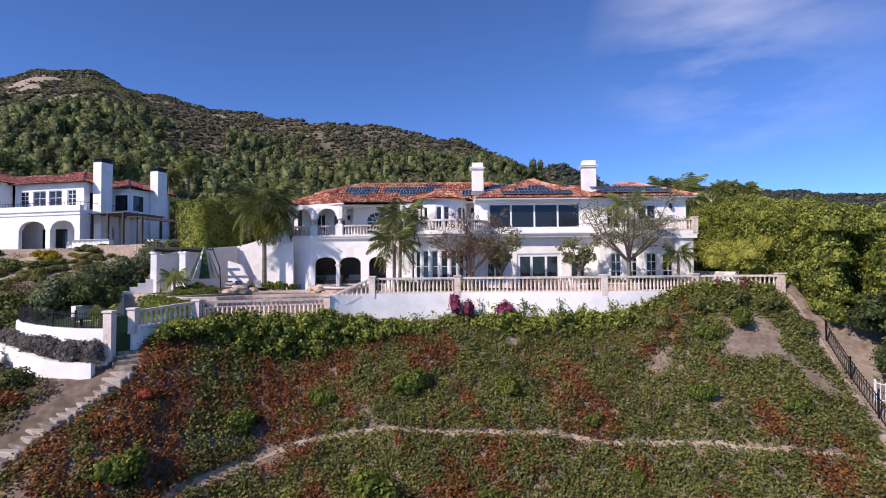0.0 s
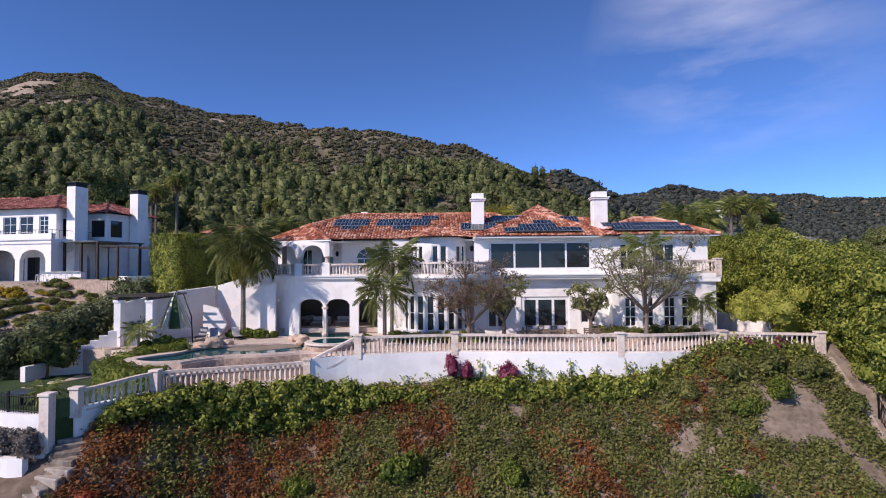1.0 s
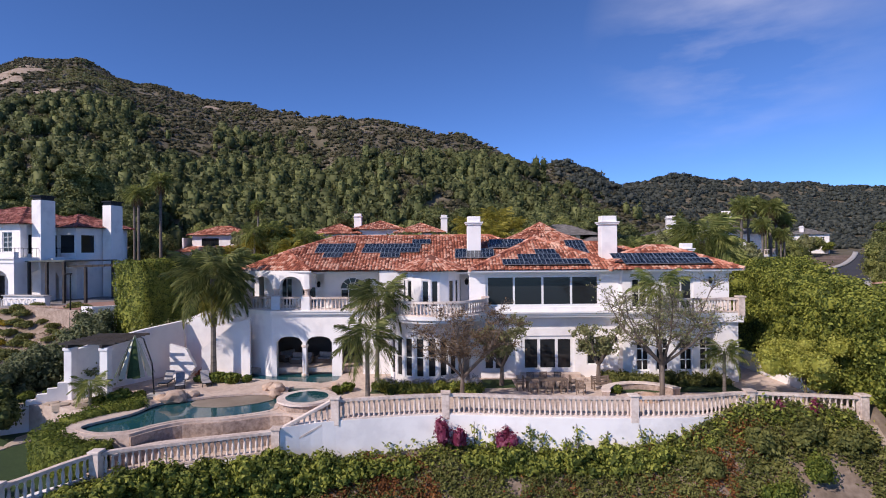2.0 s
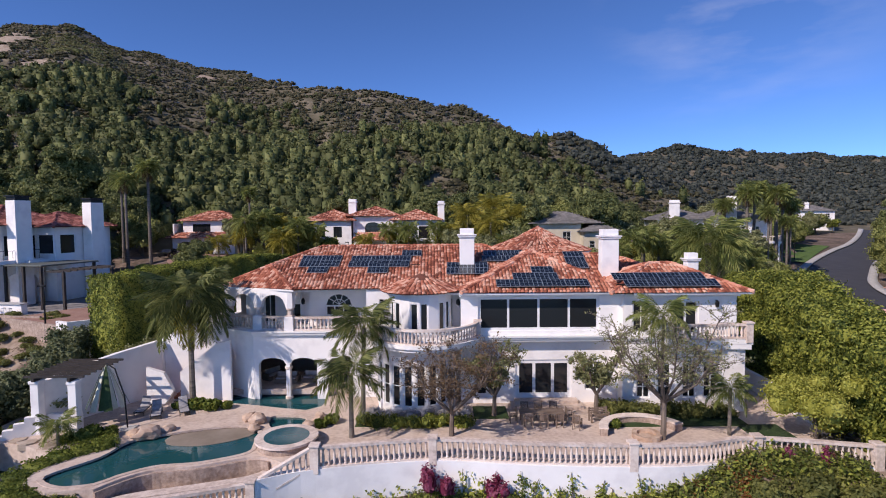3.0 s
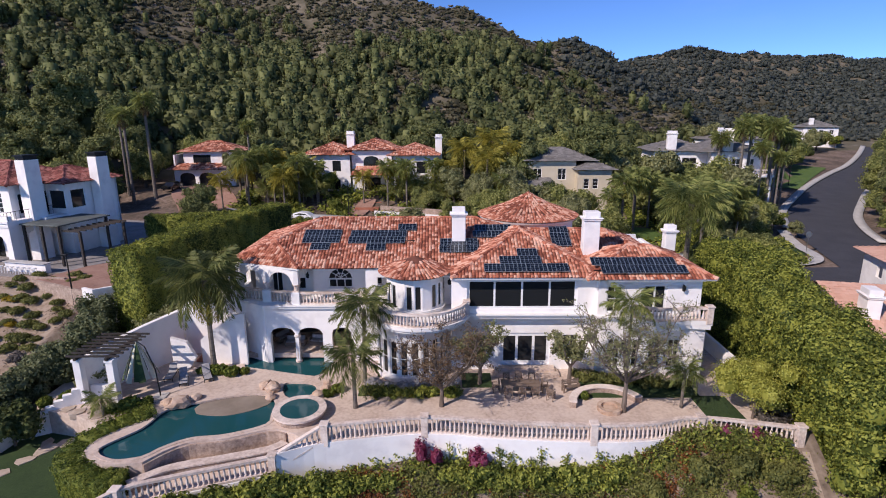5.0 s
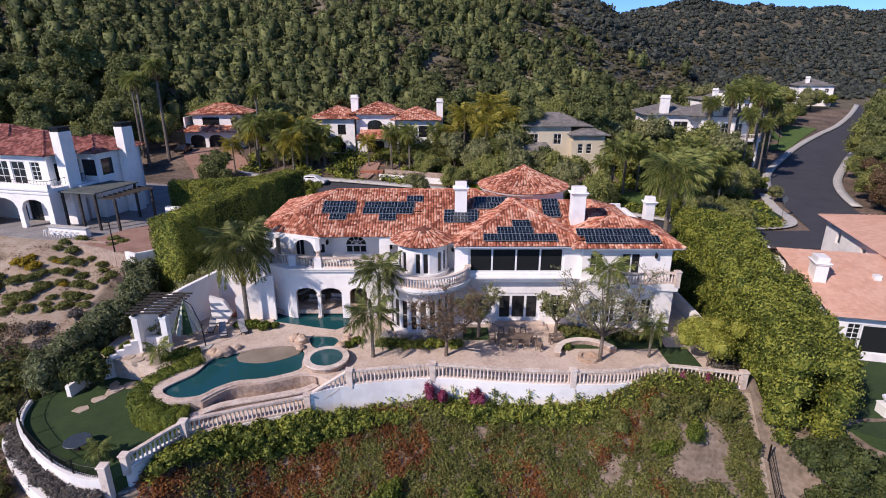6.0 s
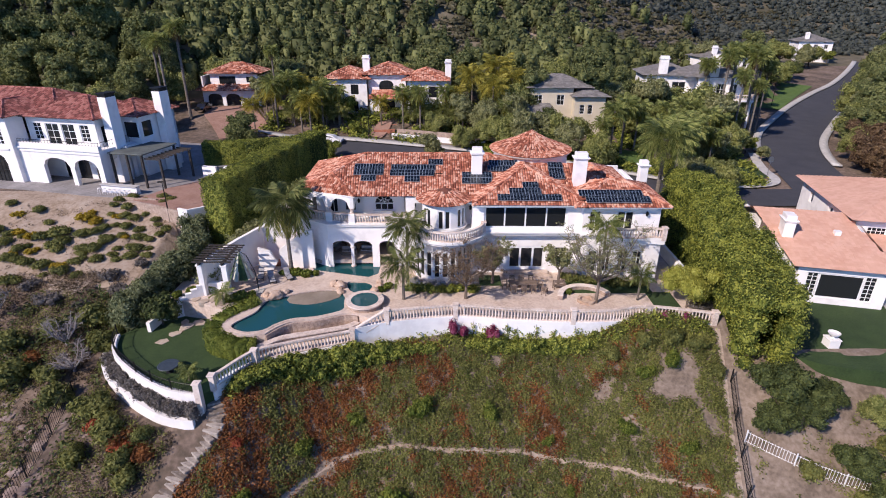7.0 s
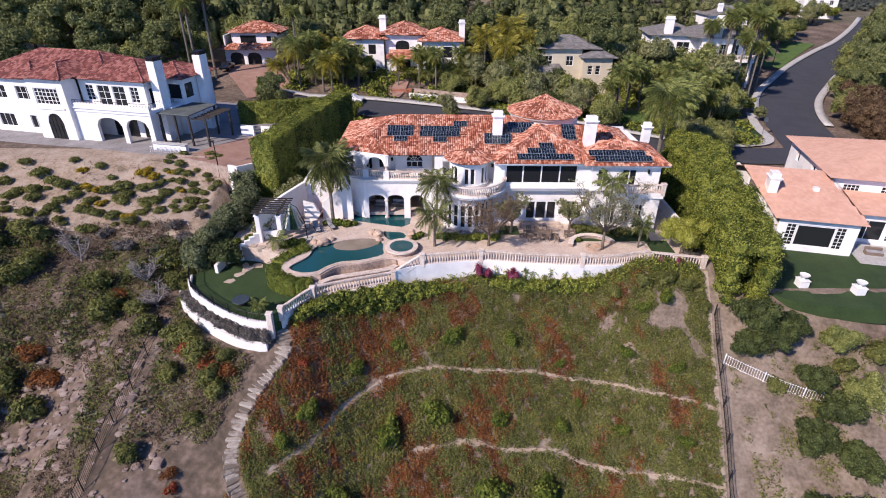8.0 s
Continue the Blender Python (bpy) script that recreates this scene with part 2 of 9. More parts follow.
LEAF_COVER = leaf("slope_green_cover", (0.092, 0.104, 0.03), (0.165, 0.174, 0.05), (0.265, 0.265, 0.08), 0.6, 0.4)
LEAF_RUST = leaf("slope_rust_cover", (0.12, 0.05, 0.019), (0.225, 0.087, 0.03), (0.35, 0.15, 0.05), 0.6, 0.4)
LEAF_RED = leaf("red_flower", (0.2, 0.035, 0.02), (0.33, 0.07, 0.035), (0.4, 0.14, 0.06), 0.8)
LEAF_DRY = leaf("dry_brush", (0.158, 0.112, 0.0562), (0.28, 0.21, 0.106), (0.42, 0.315, 0.175), 0.6)
LEAF_BRUSH = leaf("brown_brush", (0.07, 0.05, 0.03), (0.14, 0.1, 0.062), (0.24, 0.18, 0.115), 0.6)
LEAF_WOODS = leaf("hill_tree_leaf", (0.075, 0.09, 0.034), (0.125, 0.142, 0.052), (0.19, 0.202, 0.08), 0.07)
LEAF_YELLOW = leaf("yellow_flower", (0.22, 0.15, 0.01), (0.38, 0.27, 0.02), (0.5, 0.38, 0.05), 0.9)
LEAF_MAGENTA = leaf("magenta_bract", (0.16, 0.02, 0.05), (0.28, 0.05, 0.11), (0.36, 0.12, 0.18), 1.2)
# distant woods: haze is put into the leaf colour, greyer and bluer than near foliage
LEAF_FAR_HAZE = leaf("far_hazed_leaf", (0.065, 0.075, 0.062), (0.085, 0.096, 0.08), (0.11, 0.12, 0.102), 0.05)
LEAF_GARDEN = leaf("garden_leaf", (0.16, 0.185, 0.055), (0.27, 0.29, 0.092), (0.4, 0.4, 0.14), 0.4)
LEAF_MEADOW = leaf("hill_grass_leaf", (0.13, 0.14, 0.05), (0.19, 0.19, 0.075), (0.27, 0.26, 0.12), 0.1)
LEAF_QUEEN = leaf("queen_palm_leaf", (0.07, 0.09, 0.03), (0.14, 0.165, 0.05), (0.25, 0.26, 0.09), 0.8)
LEAF_ACACIA = leaf("acacia_leaf", (0.25, 0.26, 0.045), (0.4, 0.4, 0.075), (0.52, 0.51, 0.12), 0.9)
LEAF_ROUGH = leaf("rough_hedge_leaf", (0.085, 0.105, 0.05), (0.165, 0.19, 0.09), (0.27, 0.29, 0.15), 0.5)
LEAF_BROWN = leaf("brown_crown_leaf", (0.0875, 0.0525, 0.0312), (0.175, 0.112, 0.0625), (0.263, 0.18, 0.1), 0.6)


# ---- helpers for building ----
def mesh_of(name, bm, material, smooth=False):
    bmesh.ops.recalc_face_normals(bm, faces=bm.faces)
    me = bpy.data.meshes.new(name)
    bm.to_mesh(me)
    bm.free()
    if smooth:
        me.polygons.foreach_set("use_smooth", [True] * len(me.polygons))
    me.materials.append(material)
    return me


WALLS = {}


def part(name, bm, material, parent=None, label="", smooth=False):
    """Links a bmesh as one mesh object, under a thing or a part; a set of walls becomes one object a wall."""
    for piece in WALLS.pop(id(bm), ()):
        one = new(name, mesh_of(name, piece, material))
        one.parent = parent
    if not bm.verts:
        return None
    ob = new(name, mesh_of(name, bm, material, smooth))
    if parent is not None:
        ob.parent = parent
    if label:
        ob["label"] = label
    return ob


def shared(name, me, parent, m=None):
    ob = new(name, me)
    ob.parent = parent
    if m is not None:
        ob.matrix_basis = m
    return ob


def np_mesh(name, verts, faces, material):
    """A mesh from arrays; faces all have the same number of corners."""
    me = bpy.data.meshes.new(name)
    verts, faces = np.asarray(verts, dtype=np.float32), np.asarray(faces, dtype=np.int32)
    k = faces.shape[1]
    me.vertices.add(len(verts))
    me.vertices.foreach_set("co", verts.ravel())
    me.loops.add(faces.size)
    me.loops.foreach_set("vertex_index", faces.ravel())
    me.polygons.add(len(faces))
    me.polygons.foreach_set("loop_start", np.arange(0, faces.size, k, dtype=np.int32))
    me.polygons.foreach_set("loop_total", np.full(len(faces), k, dtype=np.int32))
    me.update(calc_edges=True)
    me.materials.append(material)
    return me


def thing(name, place, label, category, group="", turn=0.0):
    ob = new(name)
    ob.matrix_basis = pose(*place, 0, 0, turn)
    return tagged(ob, label, category, group)


def box(bm, x0, x1, y0, y1, z0, z1, bevel=0.0):
    r = bmesh.ops.create_cube(bm, size=1.0, matrix=Matrix.LocRotScale(((x0 + x1) / 2, (y0 + y1) / 2, (z0 + z1) / 2), None, (x1 - x0, y1 - y0, z1 - z0)))
    if bevel:
        edges = {e for v in r["verts"] for e in v.link_edges}
        bmesh.ops.bevel(bm, geom=list(edges), offset=bevel, segments=1, affect="EDGES")
    return bm


def boxes(*dims, bevel=0.0):
    bm = bmesh.new()
    for d in dims:
        box(bm, *d, bevel=bevel)
    return bm


def prism(bm, outline, z0, z1):
    """A slab with the outline (x, y) from z0 up to z1."""
    low = [bm.verts.new((x, y, z0)) for x, y in outline]
    top = [bm.verts.new((x, y, z1)) for x, y in outline]
    bm.faces.new(low)
    bm.faces.new(top)
    for i in range(len(outline)):
        j = (i + 1) % len(outline)
        bm.faces.new((low[i], low[j], top[j], top[i]))
    return bm


def arc(cx, cy, r, a0, a1, n=16):
    return [(cx + r * math.cos(radians(a0 + (a1 - a0) * i / n)), cy + r * math.sin(radians(a0 + (a1 - a0) * i / n))) for i in range(n + 1)]


def smooth_line(points, step=0.5, closed=False):
    """A Catmull-Rom line through the points."""
    pts = [np.array(p, dtype=float) for p in points]
    n = len(pts)
    out = []
    for i in range(n if closed else n - 1):
        if closed:
            a, b, c, d = pts[i - 1], pts[i], pts[(i + 1) % n], pts[(i + 2) % n]
        else:
            a, b, c, d = pts[max(i - 1, 0)], pts[i], pts[i + 1], pts[min(i + 2, n - 1)]
        k = max(2, int(np.linalg.norm(c - b) / step))
        for j in range(k):
            t = j / k
            out.append(0.5 * (2 * b + (c - a) * t + (2 * a - 5 * b + 4 * c - d) * t * t + (3 * b - a - 3 * c + d) * t ** 3))
    if not closed:
        out.append(pts[-1])
    return [tuple(p) for p in out]


def ribbon(bm, line, half, z0, z1):
    """A wall or rail of the width 2 * half along the line (x, y) or (x, y, dz)."""
    p = [Vector((q[0], q[1])) for q in line]
    lift = [q[2] if len(q) > 2 else 0.0 for q in line]
    rows = []
    for i, q in enumerate(p):
        d = (p[min(i + 1, len(p) - 1)] - p[max(i - 1, 0)]).normalized()
        s = Vector((-d.y, d.x)) * half
        rows.append([bm.verts.new((q.x + k * s.x, q.y + k * s.y, z + lift[i])) for k, z in ((-1, z0), (1, z0), (1, z1), (-1, z1))])
    for a, b in zip(rows, rows[1:]):
        for k in range(4):
            bm.faces.new((a[k], a[(k + 1) % 4], b[(k + 1) % 4], b[k]))
    bm.faces.new(rows[0])
    bm.faces.new(rows[-1][::-1])
    return bm


def lathe(bm, profile, n=8, centre=(0, 0, 0)):
    rings = [[bm.verts.new((centre[0] + r * math.cos(2 * math.pi * i / n), centre[1] + r * math.sin(2 * math.pi * i / n), centre[2] + z)) for i in range(n)] for r, z in profile]
    for a, b in zip(rings, rings[1:]):
        for i in range(n):
            bm.faces.new((a[i], a[(i + 1) % n], b[(i + 1) % n], b[i]))
    bm.faces.new(rings[0][::-1])
    bm.faces.new(rings[-1])
    return bm


def tube(bm, points, radii, n=6):
    rings = []
    pts = [Vector(p) for p in points]
    for i, p in enumerate(pts):
        d = (pts[min(i + 1, len(pts) - 1)] - pts[max(i - 1, 0)]).normalized()
        side = d.cross(Vector((0.31, 0.95, 0.05))).normalized()
        up = side.cross(d)
        rings.append([bm.verts.new(p + radii[i] * (math.cos(2 * math.pi * k / n) * side + math.sin(2 * math.pi * k / n) * up)) for k in range(n)])
    for a, b in zip(rings, rings[1:]):
        for i in range(n):
            bm.faces.new((a[i], a[(i + 1) % n], b[(i + 1) % n], b[i]))
    bm.faces.new(rings[0][::-1])
    bm.faces.new(rings[-1])
    return bm


rng = np.random.default_rng(7)


def leaf_quads(centres, normals, size, slim=0.55):
    """Leaves: one bent four-cornered blade at each centre, turned at random about its normal."""
    n = len(centres)
    normals = normals + rng.normal(0, 0.45, (n, 3))
    normals /= np.linalg.norm(normals, axis=1, keepdims=True) + 1e-9
    ref = rng.normal(0, 1, (n, 3))
    a = np.cross(normals, ref)
    a /= np.linalg.norm(a, axis=1, keepdims=True) + 1e-9
    b = np.cross(normals, a)
    s = (np.asarray(size) * rng.uniform(0.65, 1.35, n))[:, None]
    v = np.stack([centres - a * s, centres - b * s * slim + normals * s * 0.15, centres + a * s, centres + b * s * slim + normals * s * 0.15], axis=1)
    f = np.arange(4 * n, dtype=np.int32).reshape(n, 4)
    return v.reshape(-1, 3), f


def shell(centre, radii, n, rough=0.25, low=-0.6):
    """Points on a lumpy ellipsoid, with normals that look outwards."""
    d = rng.normal(0, 1, (n, 3))
    d /= np.linalg.norm(d, axis=1, keepdims=True)
    d[:, 2] = np.where(d[:, 2] < low, -d[:, 2], d[:, 2])
    r = 1 - np.abs(rng.normal(0, rough, n)) + 0.2 * np.sin(d[:, 0] * 5 + centre[0] * 3) * np.cos(d[:, 1] * 4 + centre[1] * 3 + d[:, 2] * 5) + 0.34 * rng.uniform(0, 1, n) ** 5
    p = np.asarray(centre) + d * np.asarray(radii) * r[:, None]
    return p, d


def rounded_cube():
    v, f = [], []
    for axis in range(3):
        for sign in (-1, 1):
            base = len(v)
            for a in (-1, 0, 1):
                for b in (-1, 0, 1):
                    p = [0, 0, 0]
                    p[axis], p[(axis + 1) % 3], p[(axis + 2) % 3] = sign, a, b
                    v.append(Vector(p).normalized()[:])
            for i in (0, 1):
                for j in (0, 1):
                    k = base + 3 * i + j
                    f.append((k, k + 1, k + 4, k + 3) if sign > 0 else (k, k + 3, k + 4, k + 1))
    return np.array(v), np.array(f, dtype=np.int32)


CORE_V, CORE_F = rounded_cube()
LOW_V = np.array([(x, y, z) for x in (-1, 1) for y in (-1, 1) for z in (-1, 1)]) / 1.732
LOW_F = np.array([(0, 1, 3, 2), (4, 6, 7, 5), (0, 4, 5, 1), (2, 3, 7, 6), (0, 2, 6, 4), (1, 5, 7, 3)], dtype=np.int32)


def foliage_mesh(name, blobs, material, per_area=30.0, size=0.14, slim=0.55, rough=0.2, core=0.7):
    """blobs: (centre, radii). Leaves sit on the outside and some way into each blob."""
    cs, ns = [], []
    for c, r in blobs:
        area = 4 * math.pi * ((r[0] * r[1]) ** 1.6 + (r[0] * r[2]) ** 1.6 + (r[1] * r[2]) ** 1.6) ** (1 / 1.6) / 3 ** (1 / 1.6)
        p, d = shell(c, r, max(6, int(area * per_area)), rough)
        cs.append(p)
        ns.append(d)
    v, f = leaf_quads(np.concatenate(cs), np.concatenate(ns), size, slim)
    cv, cf, base = [v], [f], len(v)
    for c, r in blobs:
        cv.append(np.asarray(c) + CORE_V * np.asarray(r) * core)
        cf.append(CORE_F + base)
        base += len(CORE_V)
    if core:
        v, f = np.concatenate(cv), np.concatenate(cf)
    return np_mesh(name, v, f, material)


def lerp(x, xs, ys):
    return np.interp(x, xs, ys)


def ease(x, a, b):
    t = np.clip((np.asarray(x, dtype=float) - a) / (b - a), 0, 1)
    return t * t * (3 - 2 * t)


def wave(x, y, s, seed=0.0):
    """Smooth hilly noise of about -1 to 1, of the wavelength s."""
    x, y = np.asarray(x, dtype=float) / s, np.asarray(y, dtype=float) / s
    return (np.sin(6.28 * (x + 0.31 * y) + seed) + np.sin(6.28 * (0.63 * y - 0.47 * x) + 1.7 * seed + 1) + np.sin(6.28 * (1.31 * x + 0.9 * y) + 2.3 * seed + 2) * 0.7 + np.sin(6.28 * (1.9 * y - 1.2 * x) + 3.1 * seed) * 0.5) / 3.2
# ---- the lie of the land ----
TERRACE, LAWN, FLOOR = -1.2, -3.0, -0.75
EDGE = [(-19.2, 33.2), (-16.6, 36.45), (-8.5, 39.7), (-5.4, 41.0), (1.1, 42.0), (6.5, 41.4), (12.2, 41.05), (16.0, 41.2), (19.5, 41.9), (25.4, 40.7)]
EDGE_X, EDGE_Y = [p[0] for p in EDGE], [p[1] for p in EDGE]
POOL_EDGE_X = [-17.5, -15.7, -14.5, -12.2, -9.6, -8.4, -5.4]
POOL_EDGE_Y = [38.0, 39.4, 40.6, 41.0, 42.0, 41.6, 40.6]
GARDEN = [(-31.2, 41.0), (-30.6, 39.3), (-29.4, 37.6), (-26.4, 35.1), (-23.5, 33.3), (-21.3, 32.5), (-19.9, 32.3)]


def edge_y(x):
    """Where the terrace and the garden end towards the slope."""
    return lerp(x, [p[0] for p in GARDEN] + EDGE_X, [p[1] for p in GARDEN] + EDGE_Y)


def skyline(u):
    return lerp(u, [-1.6, -0.95, -0.82, -0.76, -0.66, -0.56, -0.40, -0.245, -0.09, 0.017, 0.12, 0.226, 0.33, 0.5, 0.8],
                [0.27, 0.332, 0.347, 0.362, 0.362, 0.319, 0.286, 0.268, 0.253, 0.23, 0.2, 0.163, 0.1, 0.03, 0.0])


def ground(x, y):
    x, y = np.asarray(x, dtype=float), np.asarray(y, dtype=float)
    plane = -9.3 - 0.68 * (32.6 - y)
    plane = np.where(y < 18, -19.2 - 0.5 * (18 - y), plane)
    plane = plane + 4.9 * ease(x, -9, -19.5) + 2.6 * ease(x, 9, 21) + 0.9 * ease(x, 25, 29)
    plane = plane + 0.18 * wave(x, y, 7.0, 1.0) + 0.08 * wave(x, y, 2.3, 2.0)
    far_left = np.where(y > 38, 3.4 - 0.3 * (64 - y), -4.4 - 0.36 * (38 - y))
    far_left = far_left + 0.35 * wave(x, y, 11.0, 3.0) + 0.15 * wave(x, y, 3.1, 5.0)
    gully = -4.0 * np.exp(-((x + 46) / 9) ** 2) * ease(y, 46, 26)
    far_left = np.minimum(far_left + gully, 3.4)
    left = ease(x, -23, -32) * ease(y, 46, 28) + ease(x, -29.5, -33) * (1 - ease(y, 46, 28))
    low = plane * (1 - left) + far_left * left
    # the ground drops below the curved walls of the lower lawn
    cap = -4.6 - 0.11 * (40 - np.minimum(y, 42))
    low = low + (np.minimum(low, cap) - low) * ease(x, -20.5, -23.5) * ease(x, -34.5, -32.8) * (y < 46)
    # level ground behind the edge
    basin = (x < -6.2) & (x > -17.6) & (y < lerp(x, POOL_EDGE_X, POOL_EDGE_Y) + 0.9)
    yard = np.where(basin, LAWN - 0.12, TERRACE - 2.3 * ((x < -6) & (x > -19.5) & (y < 54.5)) - 0.35)
    yard = np.where((x < -17.5) & (y < np.where(x < -22, 45.2, 43.6)), LAWN - 0.14, yard)
    yard = np.where(x >= 27, -2.6, yard)
    yard_left = yard * (1 - ease(x, -32.6, -35.0)) + far_left * ease(x, -32.6, -35.0)
    # right-hand garden
    start = np.where(x > 26.5, 36.0 + 0 * x, edge_y(np.clip(x, -31.2, 26)))
    k = ease(y, start + 0.45, start + 1.15 + 2.0 * (x > 26.5))
    z = low * (1 - k) + yard_left * k
    z = np.where(x < -32.6, far_left * left + low * (1 - left), z)
    # behind the houses
    back_left = lerp(y, [60, 80, 92, 104, 112, 125], [-1.6, -1.0, 0.8, 2.6, 5.4, 6.0])
    back_left = back_left + (np.maximum(back_left, 3.4) - back_left) * ease(x, -29, -36)
    back_right = lerp(y, [60, 85, 150, 215, 300, 450], [-2.6, -2.0, 0.8, 6.0, 16.0, 30.0])
    r = ease(x, 14 + 0.10 * (y - 60), 46 + 0.2 * (y - 60))
    back = back_left * (1 - r) + back_right * r
    kb = ease(y, 58, 66)
    z = z * (1 - kb) + back * kb
    # hills
    yy = np.maximum(y, 1.0)
    u = x / yy
    crest = lerp(u, [-1.2, -0.5, -0.38, -0.24, 0.0, 0.5], [470, 450, 420, 300, 288, 285])
    start_y = 126 - 8 * ease(x, -10, 30)
    s = (y - start_y) / (crest - start_y)
    rise = np.maximum(skyline(u) * crest * 1.035 - 6.0, 0.0)
    hill = back + rise * np.where(s < 1, np.clip(s, 0, 1) ** lerp(u, [-0.5, -0.25], [0.78, 1.0]), 1 - 0.8 * (s - 1)) + ease(s, 0.02, 0.3) * (3.0 * wave(x, y, 62, 4.0) + 1.4 * wave(x, y, 23, 6.0)) * ease(s, 1.5, 0.9)
    far = 430.0 + 30 * np.sin(u * 9 + 1)
    sf = (y - 240) / (far - 240)
    far_rise = lerp(u, [-0.2, 0.2, 0.33, 0.42, 0.5, 0.7, 1.0, 1.8], [16, 34, 45, 49, 46, 45, 42, 34])
    hill2 = np.where(sf > 0, back * 0.5 + far_rise * np.where(sf < 1, sf, 1 - 0.6 * (sf - 1)) + 2.5 * wave(x, y, 70, 7.0) * np.clip(sf, 0, 1), -50.0)
    z = np.where(y > 112, np.maximum(np.maximum(np.where(rise > 0.0, hill, -50), hill2), z), z)
    return z


def ground_at(x, y):
    return float(ground(np.array([x]), np.array([y]))[0])


def sheet(name, xs, ys, material, lift=0.0):
    gx, gy = np.meshgrid(xs, ys)
    v = np.stack([gx.ravel(), gy.ravel(), ground(gx.ravel(), gy.ravel()) + lift], axis=1)
    nx, ny = len(xs), len(ys)
    i = (np.arange(ny - 1)[:, None] * nx + np.arange(nx - 1)[None, :]).ravel()
    return np_mesh(name, v, np.stack([i, i + 1, i + nx + 1, i + nx], axis=1), material)


xs = np.concatenate([np.linspace(-2600, -420, 12), np.linspace(-380, -85, 60), np.arange(-80, 70, 0.75), np.linspace(71, 420, 80), np.linspace(470, 2600, 12)])
ys = np.concatenate([np.linspace(-1400, -60, 12), np.linspace(-50, 14, 18), np.arange(15, 68, 0.75), np.linspace(69, 130, 50), np.linspace(133, 520, 110), np.linspace(560, 3200, 16)])
terrain = new("ground", sheet("ground", xs, ys, SOIL))
terrain.data.materials.append(HILL_SOIL)
terrain.data.materials.append(EARTH)
terrain.data.materials.append(BANK)
CLEARINGS = [(-236, 308, 9, 15), (-252, 334, 9, 12), (-222, 283, 5, 9), (-148, 356, 9, 9), (-135, 175, 8, 3), (-135, 192, 6, 5), (-113, 231, 5, 3), (27, 164, 3.5, 8), (31, 200, 3, 9), (-172, 245, 6, 4)]


def cleared(x, y, grow=1.0):
    """Bare tan clearings and slips on the hill."""
    inside = np.zeros(np.shape(x), dtype=bool)
    for cx, cy, rx, ry in CLEARINGS:
        inside |= ((x - cx) / rx) ** 2 + ((y - cy) / ry) ** 2 < grow * (1 + 0.5 * wave(x, y, 9.0, cx))
    return inside


def meadow(x, y):
    """Pale grass below the hilltop."""
    u = x / np.maximum(y, 1.0)
    return (((u + 0.635) / 0.075) ** 2 + ((y - 312) / 58) ** 2) < 1 + 0.8 * wave(x, y, 24, 2.0)


def sandy_garden(x, y):
    """The dry planted bank below the white villa."""
    return (x < -31.5) & (x > -75) & (y > 47.5 + 1.2 * wave(x, y, 7.0, 2.0) - 0.12 * (x + 40)) & (y < 66)


mids = np.array([p.center[:] for p in terrain.data.polygons])
kind_of = np.where((mids[:, 1] > 126) & (mids[:, 2] > 6), 1, 0)
kind_of[(mids[:, 0] > -19.5) & (mids[:, 0] < 40) & (mids[:, 1] > 14) & (mids[:, 1] < 42)] = 3
kind_of[cleared(mids[:, 0], mids[:, 1]) | sandy_garden(mids[:, 0], mids[:, 1])] = 2
terrain.data.polygons.foreach_set("material_index", kind_of.astype(np.int32))
terrain.data.polygons.foreach_set("use_smooth", [True] * len(terrain.data.polygons))
tagged(terrain, "dry brown hillside soil with sparse green growth", "ground", kind="structure")


def laid_strip(name, line, half, material, lift=0.06, cross=4):
    """A path or road that lies on the ground along a line."""
    p = [Vector((q[0], q[1])) for q in line]
    v, f = [], []
    for i, q in enumerate(p):
        d = (p[min(i + 1, len(p) - 1)] - p[max(i - 1, 0)]).normalized()
        s = Vector((-d.y, d.x))
        hw = half(i / (len(p) - 1)) if callable(half) else half
        zc = ground_at(q.x, q.y)
        for k in range(cross + 1):
            w = q + s * hw * (2 * k / cross - 1)
            v.append((w.x, w.y, max(ground_at(w.x, w.y), zc - 0.3) + lift))
    n = cross + 1
    for i in range(len(p) - 1):
        for k in range(cross):
            f.append((i * n + k, i * n + k + 1, (i + 1) * n + k + 1, (i + 1) * n + k))
    return new(name, np_mesh(name, v, f, material))


# ---- terrace, garden and retaining walls ----
pool_line = smooth_line([(-20.0, 40.2), (-18.5, 42.6), (-18.0, 44.9), (-16.0, 46.1), (-13.9, 47.0), (-11.6, 47.3), (-10.2, 46.2), (-9.9, 44.4), (-9.9, 43.0), (-12.2, 41.75), (-14.5, 41.3), (-15.9, 40.2), (-16.6, 39.3), (-18.4, 39.0)], 0.45, True)
upper_pool_line = [(-15.4, 54.0), (-14.7, 51.9), (-12.4, 51.3), (-10.0, 50.6), (-8.3, 50.2), (-7.3, 51.0), (-7.2, 54.0)]
channel_line = smooth_line([(-10.4, 48.9), (-9.2, 49.1), (-8.0, 48.8), (-7.6, 47.6), (-8.6, 46.6), (-9.8, 47.0)], 0.4, True)
terrace_outline = [(x, y + 0.1) for x, y in smooth_line(EDGE[3:], 0.6)] + [(26.2, 42), (26.2, 66), (-28.2, 66), (-28.2, 46), (-27.4, 45.0), (-24, 44.2), (-21.6, 43.0), (-20.9, 41.0), (-20.6, 39.6), (-18.6, 38.5)] + smooth_line([(-16.3, 38.8), (-15.6, 39.9), (-14.4, 40.9), (-12.2, 41.35), (-9.7, 42.4), (-8.3, 42.2), (-7.0, 41.4)], 0.5)
bm = bmesh.new()
rims = []
